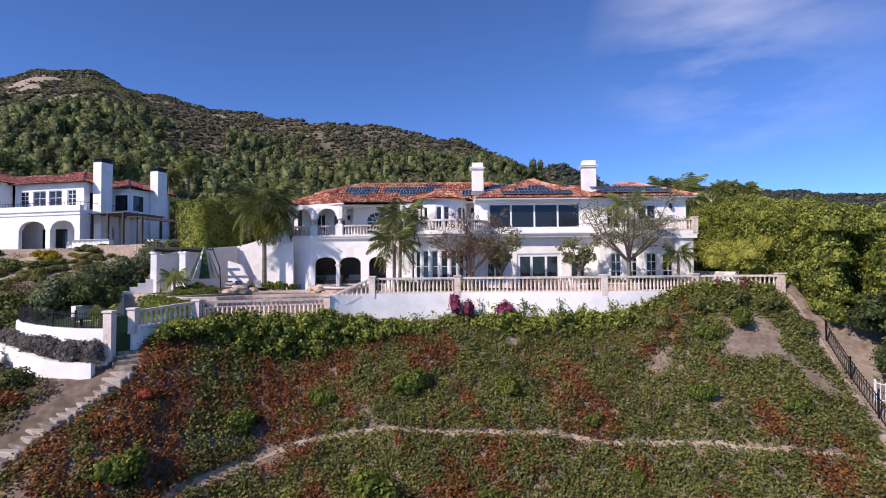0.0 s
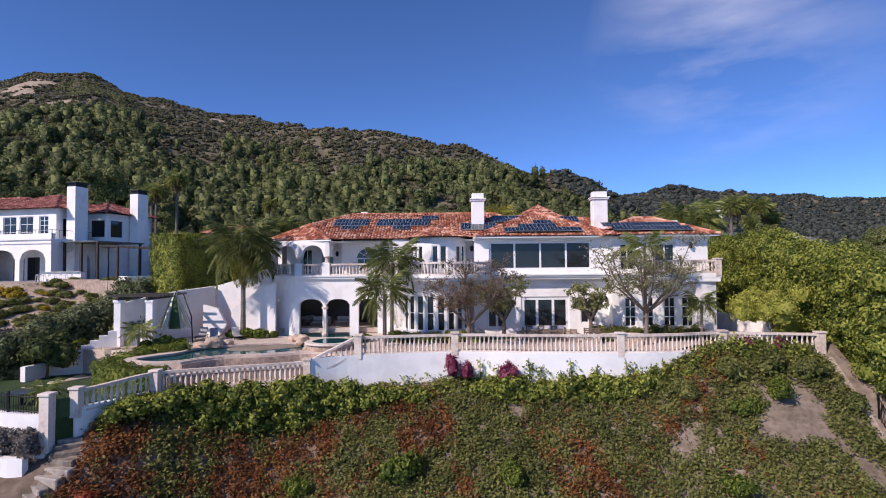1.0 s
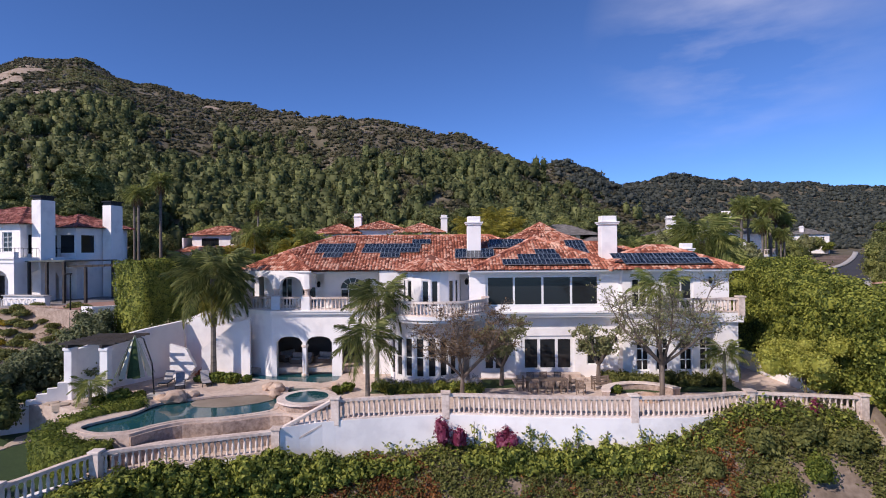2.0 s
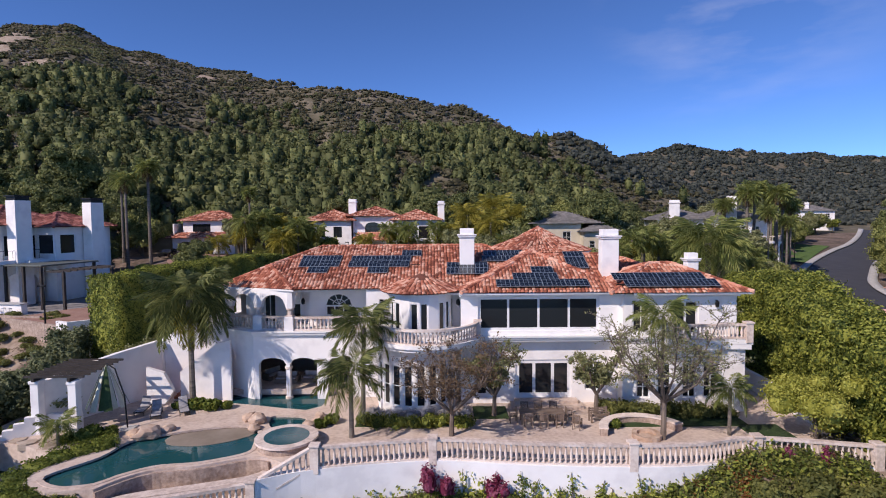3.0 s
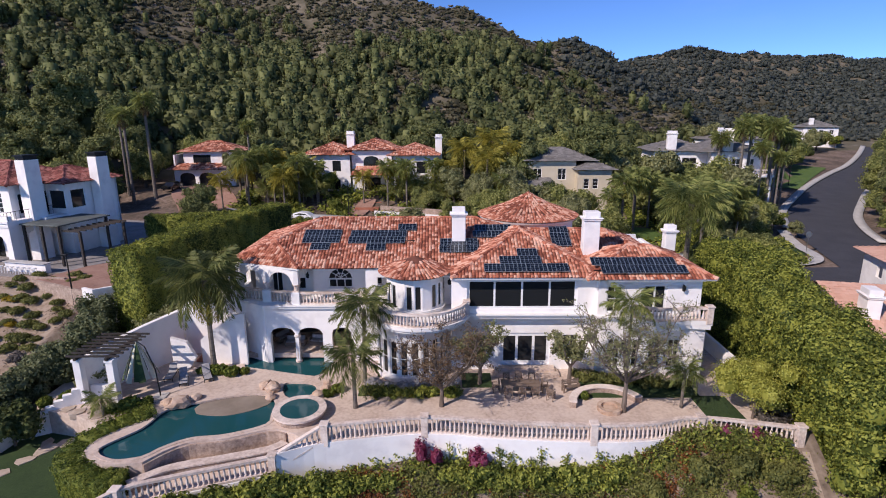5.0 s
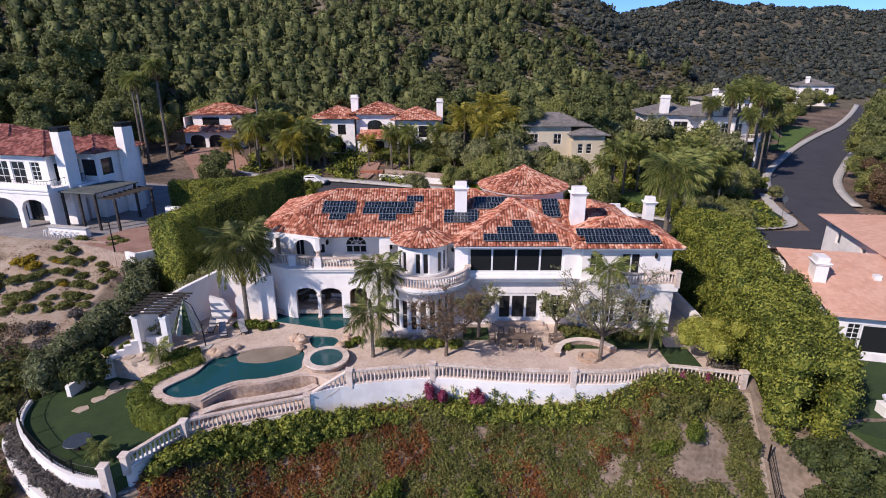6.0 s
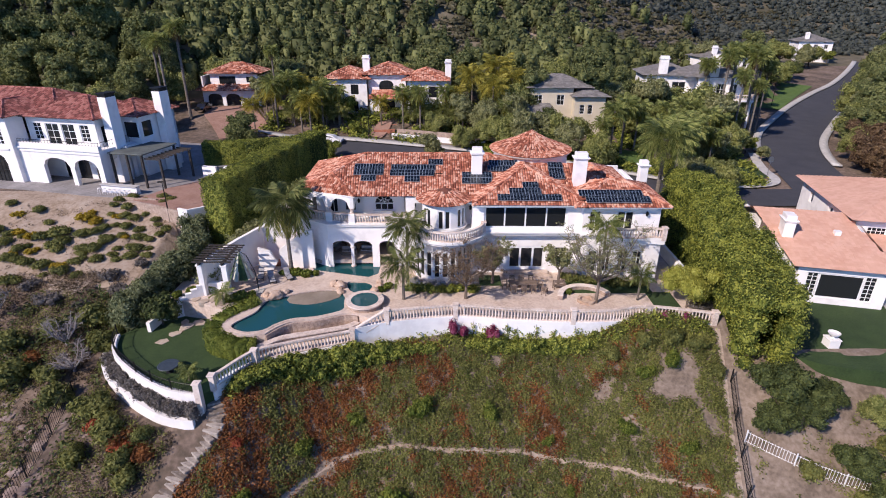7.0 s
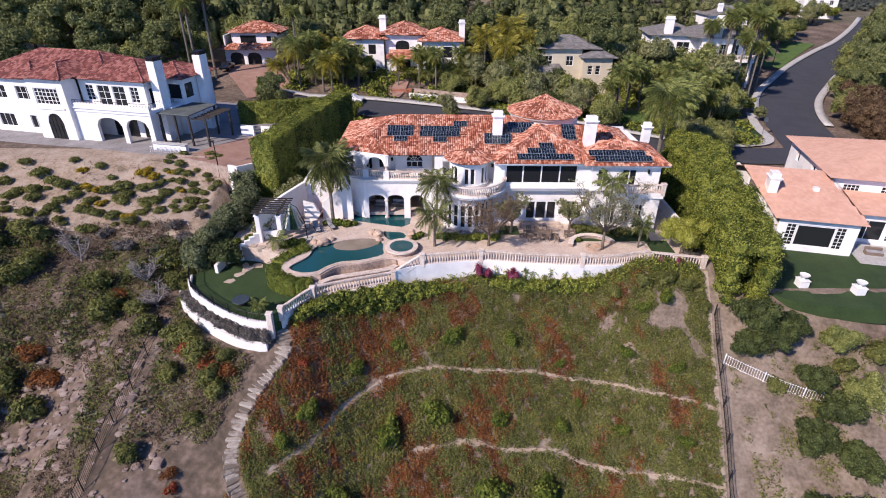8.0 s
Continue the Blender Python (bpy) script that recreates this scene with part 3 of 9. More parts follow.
for line in (terrace_outline, pool_line, upper_pool_line, channel_line):
    ring = [bm.verts.new((x, y, TERRACE)) for x, y in line]
    rims.append([bm.edges.new((ring[i], ring[(i + 1) % len(ring)])) for i in range(len(ring))])
bmesh.ops.triangle_fill(bm, use_beauty=True, edges=[e for r in rims for e in r])
for line, low in ((terrace_outline, -5.5), (pool_line, -2.9), (upper_pool_line, -2.2), (channel_line, -2.0)):
    top = [bm.verts.new((x, y, TERRACE)) for x, y in line]
    foot = [bm.verts.new((x, y, low)) for x, y in line]
    for i in range(len(line)):
        j = (i + 1) % len(line)
        bm.faces.new((top[i], top[j], foot[j], foot[i]))
bmesh.ops.remove_doubles(bm, verts=bm.verts, dist=0.001)
ob = part("terrace", bm, PAVING)
tagged(ob, "warm tan paved pool terrace", "terrace", kind="structure")
upper = [p for p in smooth_line(EDGE[2:], 0.5)]
ob = part("retaining_wall_upper", ribbon(bmesh.new(), upper, 0.22, -6.5, TERRACE + 0.02), STUCCO)
tagged(ob, "white stucco retaining wall below the terrace balustrade", "wall", kind="structure")
lower = smooth_line(EDGE[:3], 0.5)
ob = part("retaining_wall_lower", ribbon(bmesh.new(), lower, 0.2, -7.0, -2.6), STUCCO)
tagged(ob, "low white stucco wall below the lower balustrade", "wall", kind="structure")


# ---- building blocks for houses ----
def place_on(p0, p1):
    """From (along, out, up) to the world, for a wall from p0 to p1; 'out' looks to its right-hand side."""
    d = Vector((p1[0] - p0[0], p1[1] - p0[1])).normalized()
    return Matrix(((d.x, d.y, 0, p0[0]), (d.y, -d.x, 0, p0[1]), (0, 0, 1, 0), (0, 0, 0, 1)))


def wall(bm, p0, p1, z0, z1, holes=(), th=0.3):
    """A wall with thickness whose outer face runs from p0 to p1. holes: (u0, u1, z0, z1, arch height)."""
    m = place_on(p0, p1)
    owner, bm = bm, bmesh.new()
    length = math.hypot(p1[0] - p0[0], p1[1] - p0[1])
    cuts = sorted({0.0, length, *[h[0] for h in holes], *[h[1] for h in holes]})
    for u, w in zip(cuts, cuts[1:]):
        if w - u < 1e-3:
            continue
        z = z0
        for a, b, c, d, rise in sorted(holes, key=lambda h: h[2]):
            if a < (u + w) / 2 < b:
                if c > z + 1e-4:
                    box(bm, u, w, -th, 0, z, c)
                z = max(z, d)
        if z1 > z + 1e-4:
            box(bm, u, w, -th, 0, z, z1)
    for a, b, c, d, rise in holes:
        if rise:
            n = 10
            for side in (0, 1):
                pts = []
                for i in range(n // 2 + 1):
                    t = (i / n if side == 0 else 1 - i / n)
                    pts.append((a + (b - a) * t, d - rise + rise * math.sin(math.acos(max(-1, min(1, 2 * t - 1))))))
                pts.append((a if side == 0 else b, d))
                front = [bm.verts.new((x, 0, z)) for x, z in pts]
                back = [bm.verts.new((x, -th, z)) for x, z in pts]
                bm.faces.new(front)
                bm.faces.new(back[::-1])
                for i in range(len(pts)):
                    j = (i + 1) % len(pts)
                    bm.faces.new((front[i], front[j], back[j], back[i]))
    bmesh.ops.remove_doubles(bm, verts=bm.verts, dist=0.0005)
    bm.transform(m)
    WALLS.setdefault(id(owner), []).append(bm)
    return owner


def window(parent, p0, p1, u0, u1, z0, z1, cols=2, rows=1, inset=0.14, bar=0.07, glass=None, name="window", frame_mat=None, arch=0.0):
    """A glazed window or door in a wall: a frame and single panes."""
    m = place_on(p0, p1)
    win = new(name)
    win.parent = parent
    bm = bmesh.new()
    y0, y1 = -inset - 0.05, -inset + 0.05
    box(bm, u0, u0 + bar * 1.3, y0, y1, z0, z1)
    box(bm, u1 - bar * 1.3, u1, y0, y1, z0, z1)
    box(bm, u0, u1, y0 - 0.003, y1 + 0.003, z0, z0 + bar * 1.3)
    box(bm, u0, u1, y0 - 0.003, y1 + 0.003, z1 - bar * 1.3, z1)
    for i in range(1, cols):
        x = u0 + (u1 - u0) * i / cols
        box(bm, x - bar / 2, x + bar / 2, y0, y1, z0, z1)
    for j in range(1, rows):
        z = z0 + (z1 - z0) * j / rows
        box(bm, u0, u1, y0 + 0.012, y1 - 0.012, z - bar / 2.4, z + bar / 2.4)
    bm.transform(m)
    part("frame", bm, frame_mat or FRAME, win)
    for i in range(cols):
        for j in range(rows):
            a, b = u0 + (u1 - u0) * i / cols, u0 + (u1 - u0) * (i + 1) / cols
            c, d = z0 + (z1 - z0) * j / rows, z0 + (z1 - z0) * (j + 1) / rows
            bm = boxes((a + 0.01, b - 0.01, -inset - 0.012, -inset + 0.012, c + 0.01, d - 0.01))
            bm.transform(m)
            part("pane", bm, glass or GLASS, win)
    return win


def in_polygon(px, py, poly):
    inside = np.zeros(len(px), dtype=bool)
    j = len(poly) - 1
    for i in range(len(poly)):
        xi, yi, xj, yj = *poly[i], *poly[j]
        with np.errstate(divide="ignore", invalid="ignore"):
            cut = ((yi > py) != (yj > py)) & (px < (xj - xi) * (py - yi) / (yj - yi + 1e-12) + xi)
        inside ^= cut
        j = i
    return inside


class Roof:
    """Gathers the barrel tiles, the deck and the ridge caps of one roof."""

    def __init__(self, width=0.27, length=0.4, rise=0.075, flat=False):
        self.v, self.n = [], 0
        self.width, self.length, self.rise, self.flat = width, length, rise, flat
        self.deck = bmesh.new()
        self.caps = bmesh.new()

    def plane(self, poly):
        p = [Vector(q) for q in poly]
        normal = (p[1] - p[0]).cross(p[2] - p[0]).normalized()
        if normal.z < 0:
            p, normal = p[::-1], -normal
        along = Vector((0, 0, 1)).cross(normal).normalized()
        up = normal.cross(along).normalized()
        flat = [((q - p[0]).dot(along), (q - p[0]).dot(up)) for q in p]
        lo, hi = np.min(flat, axis=0), np.max(flat, axis=0)
        a = np.arange(lo[0] + self.width / 2, hi[0], self.width)
        b = np.arange(lo[1] - 0.06, hi[1], self.length * 0.82)
        ga, gb = [g.ravel() for g in np.meshgrid(a, b)]
        ga = ga + rng.normal(0, 0.012, len(ga))
        ok = in_polygon(ga, gb + self.length * 0.4, flat)
        ga, gb = ga[ok], gb[ok]
        o, A, U, N = (np.array(q) for q in (p[0], along, up, normal))
        w = self.width * 0.52
        cross = [(-1, 0.0), (-0.62, 0.72), (0.0, 1.0), (0.62, 0.72), (1, 0.0)] if not self.flat else [(-0.97, 0.5), (-0.3, 0.62), (0.3, 0.5), (0.65, 0.62), (0.97, 0.5)]
        lift = 0.035 + rng.normal(0, 0.008, len(ga))
        verts = []
        for end, scale, extra in ((0.0, 1.0, 0.035), (self.length, 0.86, 0.0)):
            for cx, cz in cross:
                verts.append(o + (ga + cx * w * scale)[:, None] * A + (gb + end)[:, None] * U + (lift + extra + cz * self.rise)[:, None] * N)
        self.v.append(np.stack(verts, axis=1).reshape(-1, 3))
        low = [self.deck.verts.new(q + normal * 0.0) for q in p]
        self.deck.faces.new(low)

    def cap(self, a, b, r=0.17):
        a, b = Vector(a), Vector(b)
        n = max(1, int((b - a).length / 0.42))
        for i in range(n):
            s, e = a.lerp(b, i / n), a.lerp(b, (i + 1.12) / n)
            tube(self.caps, [s + Vector((0, 0, 0.07)), e + Vector((0, 0, 0.045))], [r, r * 0.85], 6)

    def hip(self, x0, x1, y0, y1, z, pitch, m=None, caps=True):
        """A hipped roof over a rectangle, its eaves at z."""
        m = m or Matrix()
        if x1 - x0 >= y1 - y0:
            h = (y1 - y0) / 2
            r0, r1 = (x0 + h, y0 + h, z + h * pitch), (x1 - h, y0 + h, z + h * pitch)
            c = [(x0, y0, z), (x1, y0, z), (x1, y1, z), (x0, y1, z)]
            faces = [(c[0], c[1], r1, r0), (c[1], c[2], r1), (c[2], c[3], r0, r1), (c[3], c[0], r0)]
            edges = [(c[0], r0), (c[3], r0), (c[1], r1), (c[2], r1), (r0, r1)]
        else:
            h = (x1 - x0) / 2
            r0, r1 = (x0 + h, y0 + h, z + h * pitch), (x0 + h, y1 - h, z + h * pitch)
            c = [(x0, y0, z), (x1, y0, z), (x1, y1, z), (x0, y1, z)]
            faces = [(c[0], c[1], r0), (c[1], c[2], r1, r0), (c[2], c[3], r1), (c[3], c[0], r0, r1)]
            edges = [(c[0], r0), (c[1], r0), (c[2], r1), (c[3], r1), (r0, r1)]
        for f in faces:
            q = [tuple(m @ Vector(p)) for p in f]
            if len(q) == 4 and (Vector(q[2]) - Vector(q[3])).length < 1e-3:
                q = q[:3]
            self.plane(q)
        if caps:
            for a, b in edges:
                self.cap(m @ Vector(a), m @ Vector(b))

    def cone(self, cx, cy, r, z, h, a0=0.0, a1=360.0, n=26):
        for i in range(n):
            t0, t1 = radians(a0 + (a1 - a0) * i / n), radians(a0 + (a1 - a0) * (i + 1) / n)
            self.plane([(cx + r * math.cos(t0), cy + r * math.sin(t0), z), (cx + r * math.cos(t1), cy + r * math.sin(t1), z), (cx, cy, z + h)])

    def finish(self, parent, tile, under):
        if self.v:
            v = np.concatenate(self.v)
            n = len(v) // 10
            base = (np.arange(n) * 10)[:, None]
            f = np.concatenate([base + np.array([[k, k + 1, k + 6, k + 5]]) for k in range(4)])
            ob = new("roof_tiles", np_mesh("roof_tiles", v, f, tile))
            ob.parent = parent
            tagged(ob, kind="stuff")
        part("roof_deck", self.deck, under, parent)
        if self.caps.verts:
            tagged(part("ridge_cap", self.caps, tile, parent), kind="stuff")


# one baluster, shared by all of them
bm = bmesh.new()
lathe(bm, [(0.085, 0.0), (0.085, 0.07), (0.05, 0.1), (0.095, 0.3), (0.075, 0.5), (0.045, 0.68), (0.065, 0.74), (0.085, 0.78), (0.085, 0.84)], 7)
BALUSTER = mesh_of("baluster", bm, STONE, True)


def balustrade(owner, line, base, height=1.22, gap=0.3, posts=(), ends=(True, True), plinth=0.12):
    """Rail, base course, posts and balusters along a line (x, y[, dz]); adds them as parts of owner."""
    part("base_course", ribbon(bmesh.new(), line, 0.15, base, base + plinth), STONE, owner)
    part("rail", ribbon(bmesh.new(), line, 0.15, base + height - 0.16, base + height), STONE, owner)
    pts = [Vector((q[0], q[1], q[2] if len(q) > 2 else 0.0)) for q in line]
    walked, total = [0.0], 0.0
    for a, b in zip(pts, pts[1:]):
        total += (b.xy - a.xy).length
        walked.append(total)
    n = max(1, int(total / gap))
    stretch = (height - plinth - 0.16) / 0.84
    for i in range(n):
        s = (i + 0.5) * total / n
        q = [lerp(s, walked, [p[k] for p in pts]) for k in range(3)]
        if any(math.hypot(q[0] - p[0], q[1] - p[1]) < 0.24 for p in posts):
            continue
        shared("baluster", BALUSTER, owner, Matrix.LocRotScale((float(q[0]), float(q[1]), float(q[2]) + base + plinth), None, (1, 1, stretch)))
    for p in posts:
        zz = (p[2] if len(p) > 2 else 0.0)
        bm = boxes((p[0] - 0.24, p[0] + 0.24, p[1] - 0.24, p[1] + 0.24, base + zz - 0.25, base + zz + height + 0.02),
                   (p[0] - 0.3, p[0] + 0.3, p[1] - 0.3, p[1] + 0.3, base + zz + height + 0.02, base + zz + height + 0.14), bevel=0.015)
        part("post", bm, STONE, owner)


def chimney(owner, x, y, z0, z1, w=1.2, d=0.95, m=None, cap=0.35):
    bm = boxes((x - w / 2, x + w / 2, y - d / 2, y + d / 2, z0, z1 - 0.75),
               (x - w / 2 - 0.12, x + w / 2 + 0.12, y - d / 2 - 0.12, y + d / 2 + 0.12, z1 - 0.75, z1 - 0.6),
               (x - w / 2 - 0.2, x + w / 2 + 0.2, y - d / 2 - 0.2, y + d / 2 + 0.2, z1 - 0.6, z1 - 0.5),
               (x - w / 2 + 0.03, x + w / 2 - 0.03, y - d / 2 + 0.03, y + d / 2 - 0.03, z1 - 0.5, z1), bevel=0.03)
    if m is not None:
        bm.transform(m)
    return part("chimney", bm, STUCCO, owner, "white stucco chimney")


# ---- terrace balustrade ----
bal = thing("terrace_balustrade", (0, 0, 0), "pinkish cast-stone balustrade with square posts along the terrace edge", "balustrade")
run = smooth_line(EDGE[3:], 0.45)
balustrade(bal, run, TERRACE, 1.25, posts=[EDGE[3], EDGE[4], EDGE[6], EDGE[8], EDGE[9]])
slope_run = [(-8.45, 39.75, -1.3), (-5.7, 40.9, 0.0)]
balustrade(bal, slope_run, TERRACE, 1.2, posts=[(-8.5, 39.7, -1.3)])
low_run = smooth_line([(-19.1, 33.35), (-16.6, 36.45), (-13.9, 37.75), (-8.5, 39.7)], 0.45)
bal2 = thing("garden_balustrade", (0, 0, 0), "cast-stone balustrade stepping down beside the lower lawn", "balustrade")
balustrade(bal2, [(x, y, -0.3 * float(ease(x, -16.6, -19.1))) for x, y in low_run], -2.55, 1.2, posts=[(-16.6, 36.45), (-19.1, 33.3, -0.3)])

# ---- the main house ----
house = thing("house", (4, 52, FLOOR), "two-storey white stucco villa with clay barrel-tile roofs", "house")
house.matrix_basis = Matrix()
EAVE, UP = 7.2, 4.0       # eaves and upper floor
shell_bm = bmesh.new()
# left loggia, lower storey with three arches towards the pool
L0, L1 = (-15.2, 53.0), (-4.2, 53.0)
CORNER = (-15.7, 54.5)
wall(shell_bm, (-13.0, 53.0), L1, -1.5, UP - 0.05, [(0.4, 2.5, -1.5, 1.9, 0.5), (2.8, 4.9, -1.5, 1.9, 0.5), (5.7, 7.4, -1.5, 1.9, 0.5)], 0.45)
wall(shell_bm, CORNER, (-13.0, 53.0), -1.5, UP - 0.05, (), 0.4)
wall(shell_bm, (-15.7, 62), (-15.7, 54.7), -1.5, EAVE, [(5.2, 6.8, UP + 0.9, 6.6, 0.6)], 0.4)
# upper storey of the loggia wing
wall(shell_bm, (-14.8, 56.6), (-9.2, 56.6), UP, EAVE, [(1.5, 2.5, UP, 6.5, 0.0), (3.3, 4.6, UP + 0.2, 6.4, 0.3)], 0.3)
wall(shell_bm, (-9.2, 55.3), (-4.5, 55.3), UP, EAVE, [(1.35, 3.5, UP + 0.75, 6.5, 0.95)], 0.3)
wall(shell_bm, (-9.2, 56.3), (-9.2, 55.6), UP, EAVE, (), 0.3)
wall(shell_bm, (-4.5, 56.0), (-2.2, 56.0), UP, EAVE, [(0.55, 1.35, UP + 0.8, 6.7, 0.0)], 0.3)
# loggia upper arcade
wall(shell_bm, CORNER, (-9.9, 53.0), 5.75, EAVE, [(0.6, 2.6, 5.75, 6.75, 0.9), (3.2, 5.4, 5.75, 6.75, 0.9)], 0.4)
wall(shell_bm, (-9.9, 53.0), (-9.9, 55.6), 5.75, EAVE, [(0.5, 2.1, 5.75, 6.75, 0.8)], 0.4)
# lower wall of the middle, behind the bow
wall(shell_bm, (-4.2, 53.0), (3.0, 53.0), -1.5, EAVE, [(1.0, 6.6, UP + 0.3, 6.4, 0.0)], 0.3)
wall(shell_bm, (3.0, 53.0), (3.0, 51.1), -1.5, EAVE, (), 0.3)
# great window block
wall(shell_bm, (3.0, 50.8), (14.6, 50.8), UP - 0.45, EAVE, [(1.25, 10.1, UP + 0.35, 6.85, 0.0)], 0.35)
wall(shell_bm, (3.3, 51.4), (14.6, 51.4), -1.5, UP - 0.45, [(0.7, 2.6, FLOOR, 1.95, 0.0), (3.75, 7.9, FLOOR, 2.05, 0.0), (8.9, 10.2, FLOOR + 0.5, 1.9, 0.0)], 0.35)
# right wing
wall(shell_bm, (14.6, 51.9), (14.6, 50.55), -1.5, EAVE, (), 0.3)
wall(shell_bm, (14.6, 50.2), (22.7, 50.2), -1.5, EAVE, [(0.7, 1.9, UP + 0.3, 6.5, 0.0), (3.5, 5.4, UP + 0.1, 6.6, 0.0), (1.0, 2.0, -0.5, 2.0, 0.0), (2.5, 3.5, -0.5, 2.0, 0.0), (4.3, 5.3, -0.5, 2.0, 0.0), (5.8, 6.9, -0.5, 2.0, 0.0)], 0.35)
wall(shell_bm, (22.7, 50.55), (22.7, 64), -1.5, EAVE, [(2.5, 3.6, 0, 1.9, 0.0), (4.0, 5.2, UP + 0.7, 6.3, 0)], 0.35)
wall(shell_bm, (22.7, 66), (-15.2, 66), -1.5, EAVE, (), 0.35)
wall(shell_bm, (-15.2, 66), (-15.2, 62), -1.5, EAVE, (), 0.35)
part("wall", shell_bm, STUCCO, house)
# floors, and inner walls coloured dark to stand for the dim of the rooms
part("loggia_soffit", prism(bmesh.new(), [(-15.6, 54.7), (-9.9, 53.2), (-4.4, 53.9), (-4.4, 55.2), (-15.6, 56.2)], EAVE - 0.22, EAVE - 0.09), STUCCO_PLAIN, house)
part("upper_floor", boxes((-15.3, -4.3, 54.6, 65.6, UP - 0.4, UP), (-4.2, 22.4, 53.3, 65.6, UP - 0.4, UP - 0.02), (3.3, 22.4, 51.8, 53.3, UP - 0.4, UP - 0.03)), STUCCO_PLAIN, house)
part("ground_floor", boxes((-15.0, 22.4, 53.6, 65.6, FLOOR - 0.4, FLOOR), (3.3, 22.4, 51.75, 53.6, FLOOR - 0.4, FLOOR - 0.01)), PAVING, house)
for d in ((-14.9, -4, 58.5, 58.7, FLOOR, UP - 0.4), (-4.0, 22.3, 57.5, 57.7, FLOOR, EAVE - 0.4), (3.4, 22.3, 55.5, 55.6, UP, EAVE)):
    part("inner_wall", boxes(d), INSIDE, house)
part("soffit", boxes((-15.6, -2.2, 55.0, 65.5, EAVE - 0.25, EAVE - 0.1), (-2.2, 22.4, 51.2, 65.5, EAVE - 0.25, EAVE - 0.12)), STUCCO_PLAIN, house)
# cornices between the storeys
for x0, x1, y in ((-12.9, -3.9, 53.0), (2.9, 14.75, 50.8), (14.55, 22.9, 50.2)):
    bm = boxes((x0, x1, y - 0.12, y, UP - 0.42, UP - 0.24))
    box(bm, x0 - 0.003, x1 + 0.003, y - 0.24, y - 0.002, UP - 0.24, UP - 0.1)
    box(bm, x0, x1, y - 0.34, y - 0.004, UP - 0.1, UP + 0.02)
    part("cornice", bm, STUCCO_PLAIN, house)
for x0, x1, y in ((-9.3, -4.3, 55.3), (2.9, 14.75, 50.8), (14.6, 22.85, 50.2)):
    bm = boxes((x0, x1, y - 0.16, y, EAVE - 0.32, EAVE - 0.16))
    box(bm, x0 - 0.003, x1 + 0.003, y - 0.34, y - 0.002, EAVE - 0.16, EAVE - 0.02)
    part("cornice", bm, STUCCO_PLAIN, house)
# windows of the front
W = ((3.0, 50.8), (14.6, 50.8))
window(house, *W, 1.25, 10.1, UP + 0.35, 6.85, 4, 1, bar=0.16, inset=0.2, name="picture_window")
W = ((3.3, 51.4), (14.6, 51.4))
window(house, *W, 0.7, 2.6, FLOOR, 1.95, 2, 1, bar=0.2, name="garden_door")
window(house, *W, 3.75, 7.9, FLOOR, 2.05, 3, 1, bar=0.22, name="garden_door")
window(house, *W, 8.9, 10.2, FLOOR + 0.5, 1.9, 2, 2, name="window")
W = ((14.6, 50.2), (22.7, 50.2))
window(house, *W, 0.7, 1.9, UP + 0.3, 6.5, 2, 2)
window(house, *W, 3.5, 5.4, UP + 0.1, 6.6, 2, 1, bar=0.14, name="balcony_door")
for a, b in ((1.0, 2.0), (2.5, 3.5), (4.3, 5.3), (5.8, 6.9)):
    window(house, *W, a, b, -0.5, 2.0, 2, 3, bar=0.08)
W = ((22.7, 50.55), (22.7, 64))
window(house, *W, 2.5, 3.6, 0, 1.9, 1, 2)
window(house, *W, 4.0, 5.2, UP + 0.7, 6.3, 2, 2)
W = ((-9.2, 55.3), (-4.5, 55.3))
window(house, *W, 1.35, 3.5, UP + 0.75, 5.6, 3, 1, bar=0.08, name="arched_window")
part("arch_glass", boxes((-7.9, -5.65, 55.46, 55.5, 5.62, 6.52)), GLASS, house)
fan_bars = bmesh.new()
for deg in (36, 72, 108, 144):
    tube(fan_bars, [(-6.775, 55.43, 5.66), (-6.775 + 1.02 * math.cos(radians(deg)), 55.43, 5.66 + 0.86 * math.sin(radians(deg)))], [0.03, 0.03], 4)
tube(fan_bars, [(-6.775 + 0.5 * math.cos(radians(k)), 55.43, 5.66 + 0.42 * math.sin(radians(k))) for k in range(0, 181, 20)], [0.03] * 10, 4)
part("fanlight_bars", fan_bars, FRAME, house)
part("window_sill", boxes((-8.05, -5.5, 55.16, 55.3, UP + 0.62, UP + 0.75), bevel=0.02), STUCCO_PLAIN, house)
W = ((-4.5, 56.0), (-2.2, 56.0))
window(house, *W, 0.55, 1.35, UP + 0.8, 6.7, 1, 2)
W = ((-14.8, 56.6), (-9.2, 56.6))
window(house, *W, 1.5, 2.5, UP, 6.5, 2, 1, name="balcony_door")
window(house, *W, 3.3, 4.6, UP + 0.2, 6.4, 2, 1)
# columns of the loggia and the arches
col = [(0.3, 0), (0.3, 0.14), (0.22, 0.2), (0.24, 0.6), (0.2, 1.5), (0.22, 1.58), (0.3, 1.66), (0.3, 1.75)]
for x, y, z0, h in ((-15.35, 54.6, UP, 1.75), (-12.85, 53.93, UP, 1.75), (-10.15, 53.25, UP, 1.75), (-10.35, 53.22, -1.4, 2.6)):
    part("column", lathe(bmesh.new(), [(r, z * h / 1.75) for r, z in col], 12, (x, y, z0)), STONE, house, smooth=False)
for x, y in ((-12.85, 53.93), (-10.2, 53.25)):
    part("column_plinth", boxes((x - 0.36, x + 0.36, y - 0.38, y + 0.36, UP - 0.02, UP + 1.12), bevel=0.03), STUCCO, house)
lb = new("loggia_balustrade")
lb.parent = house
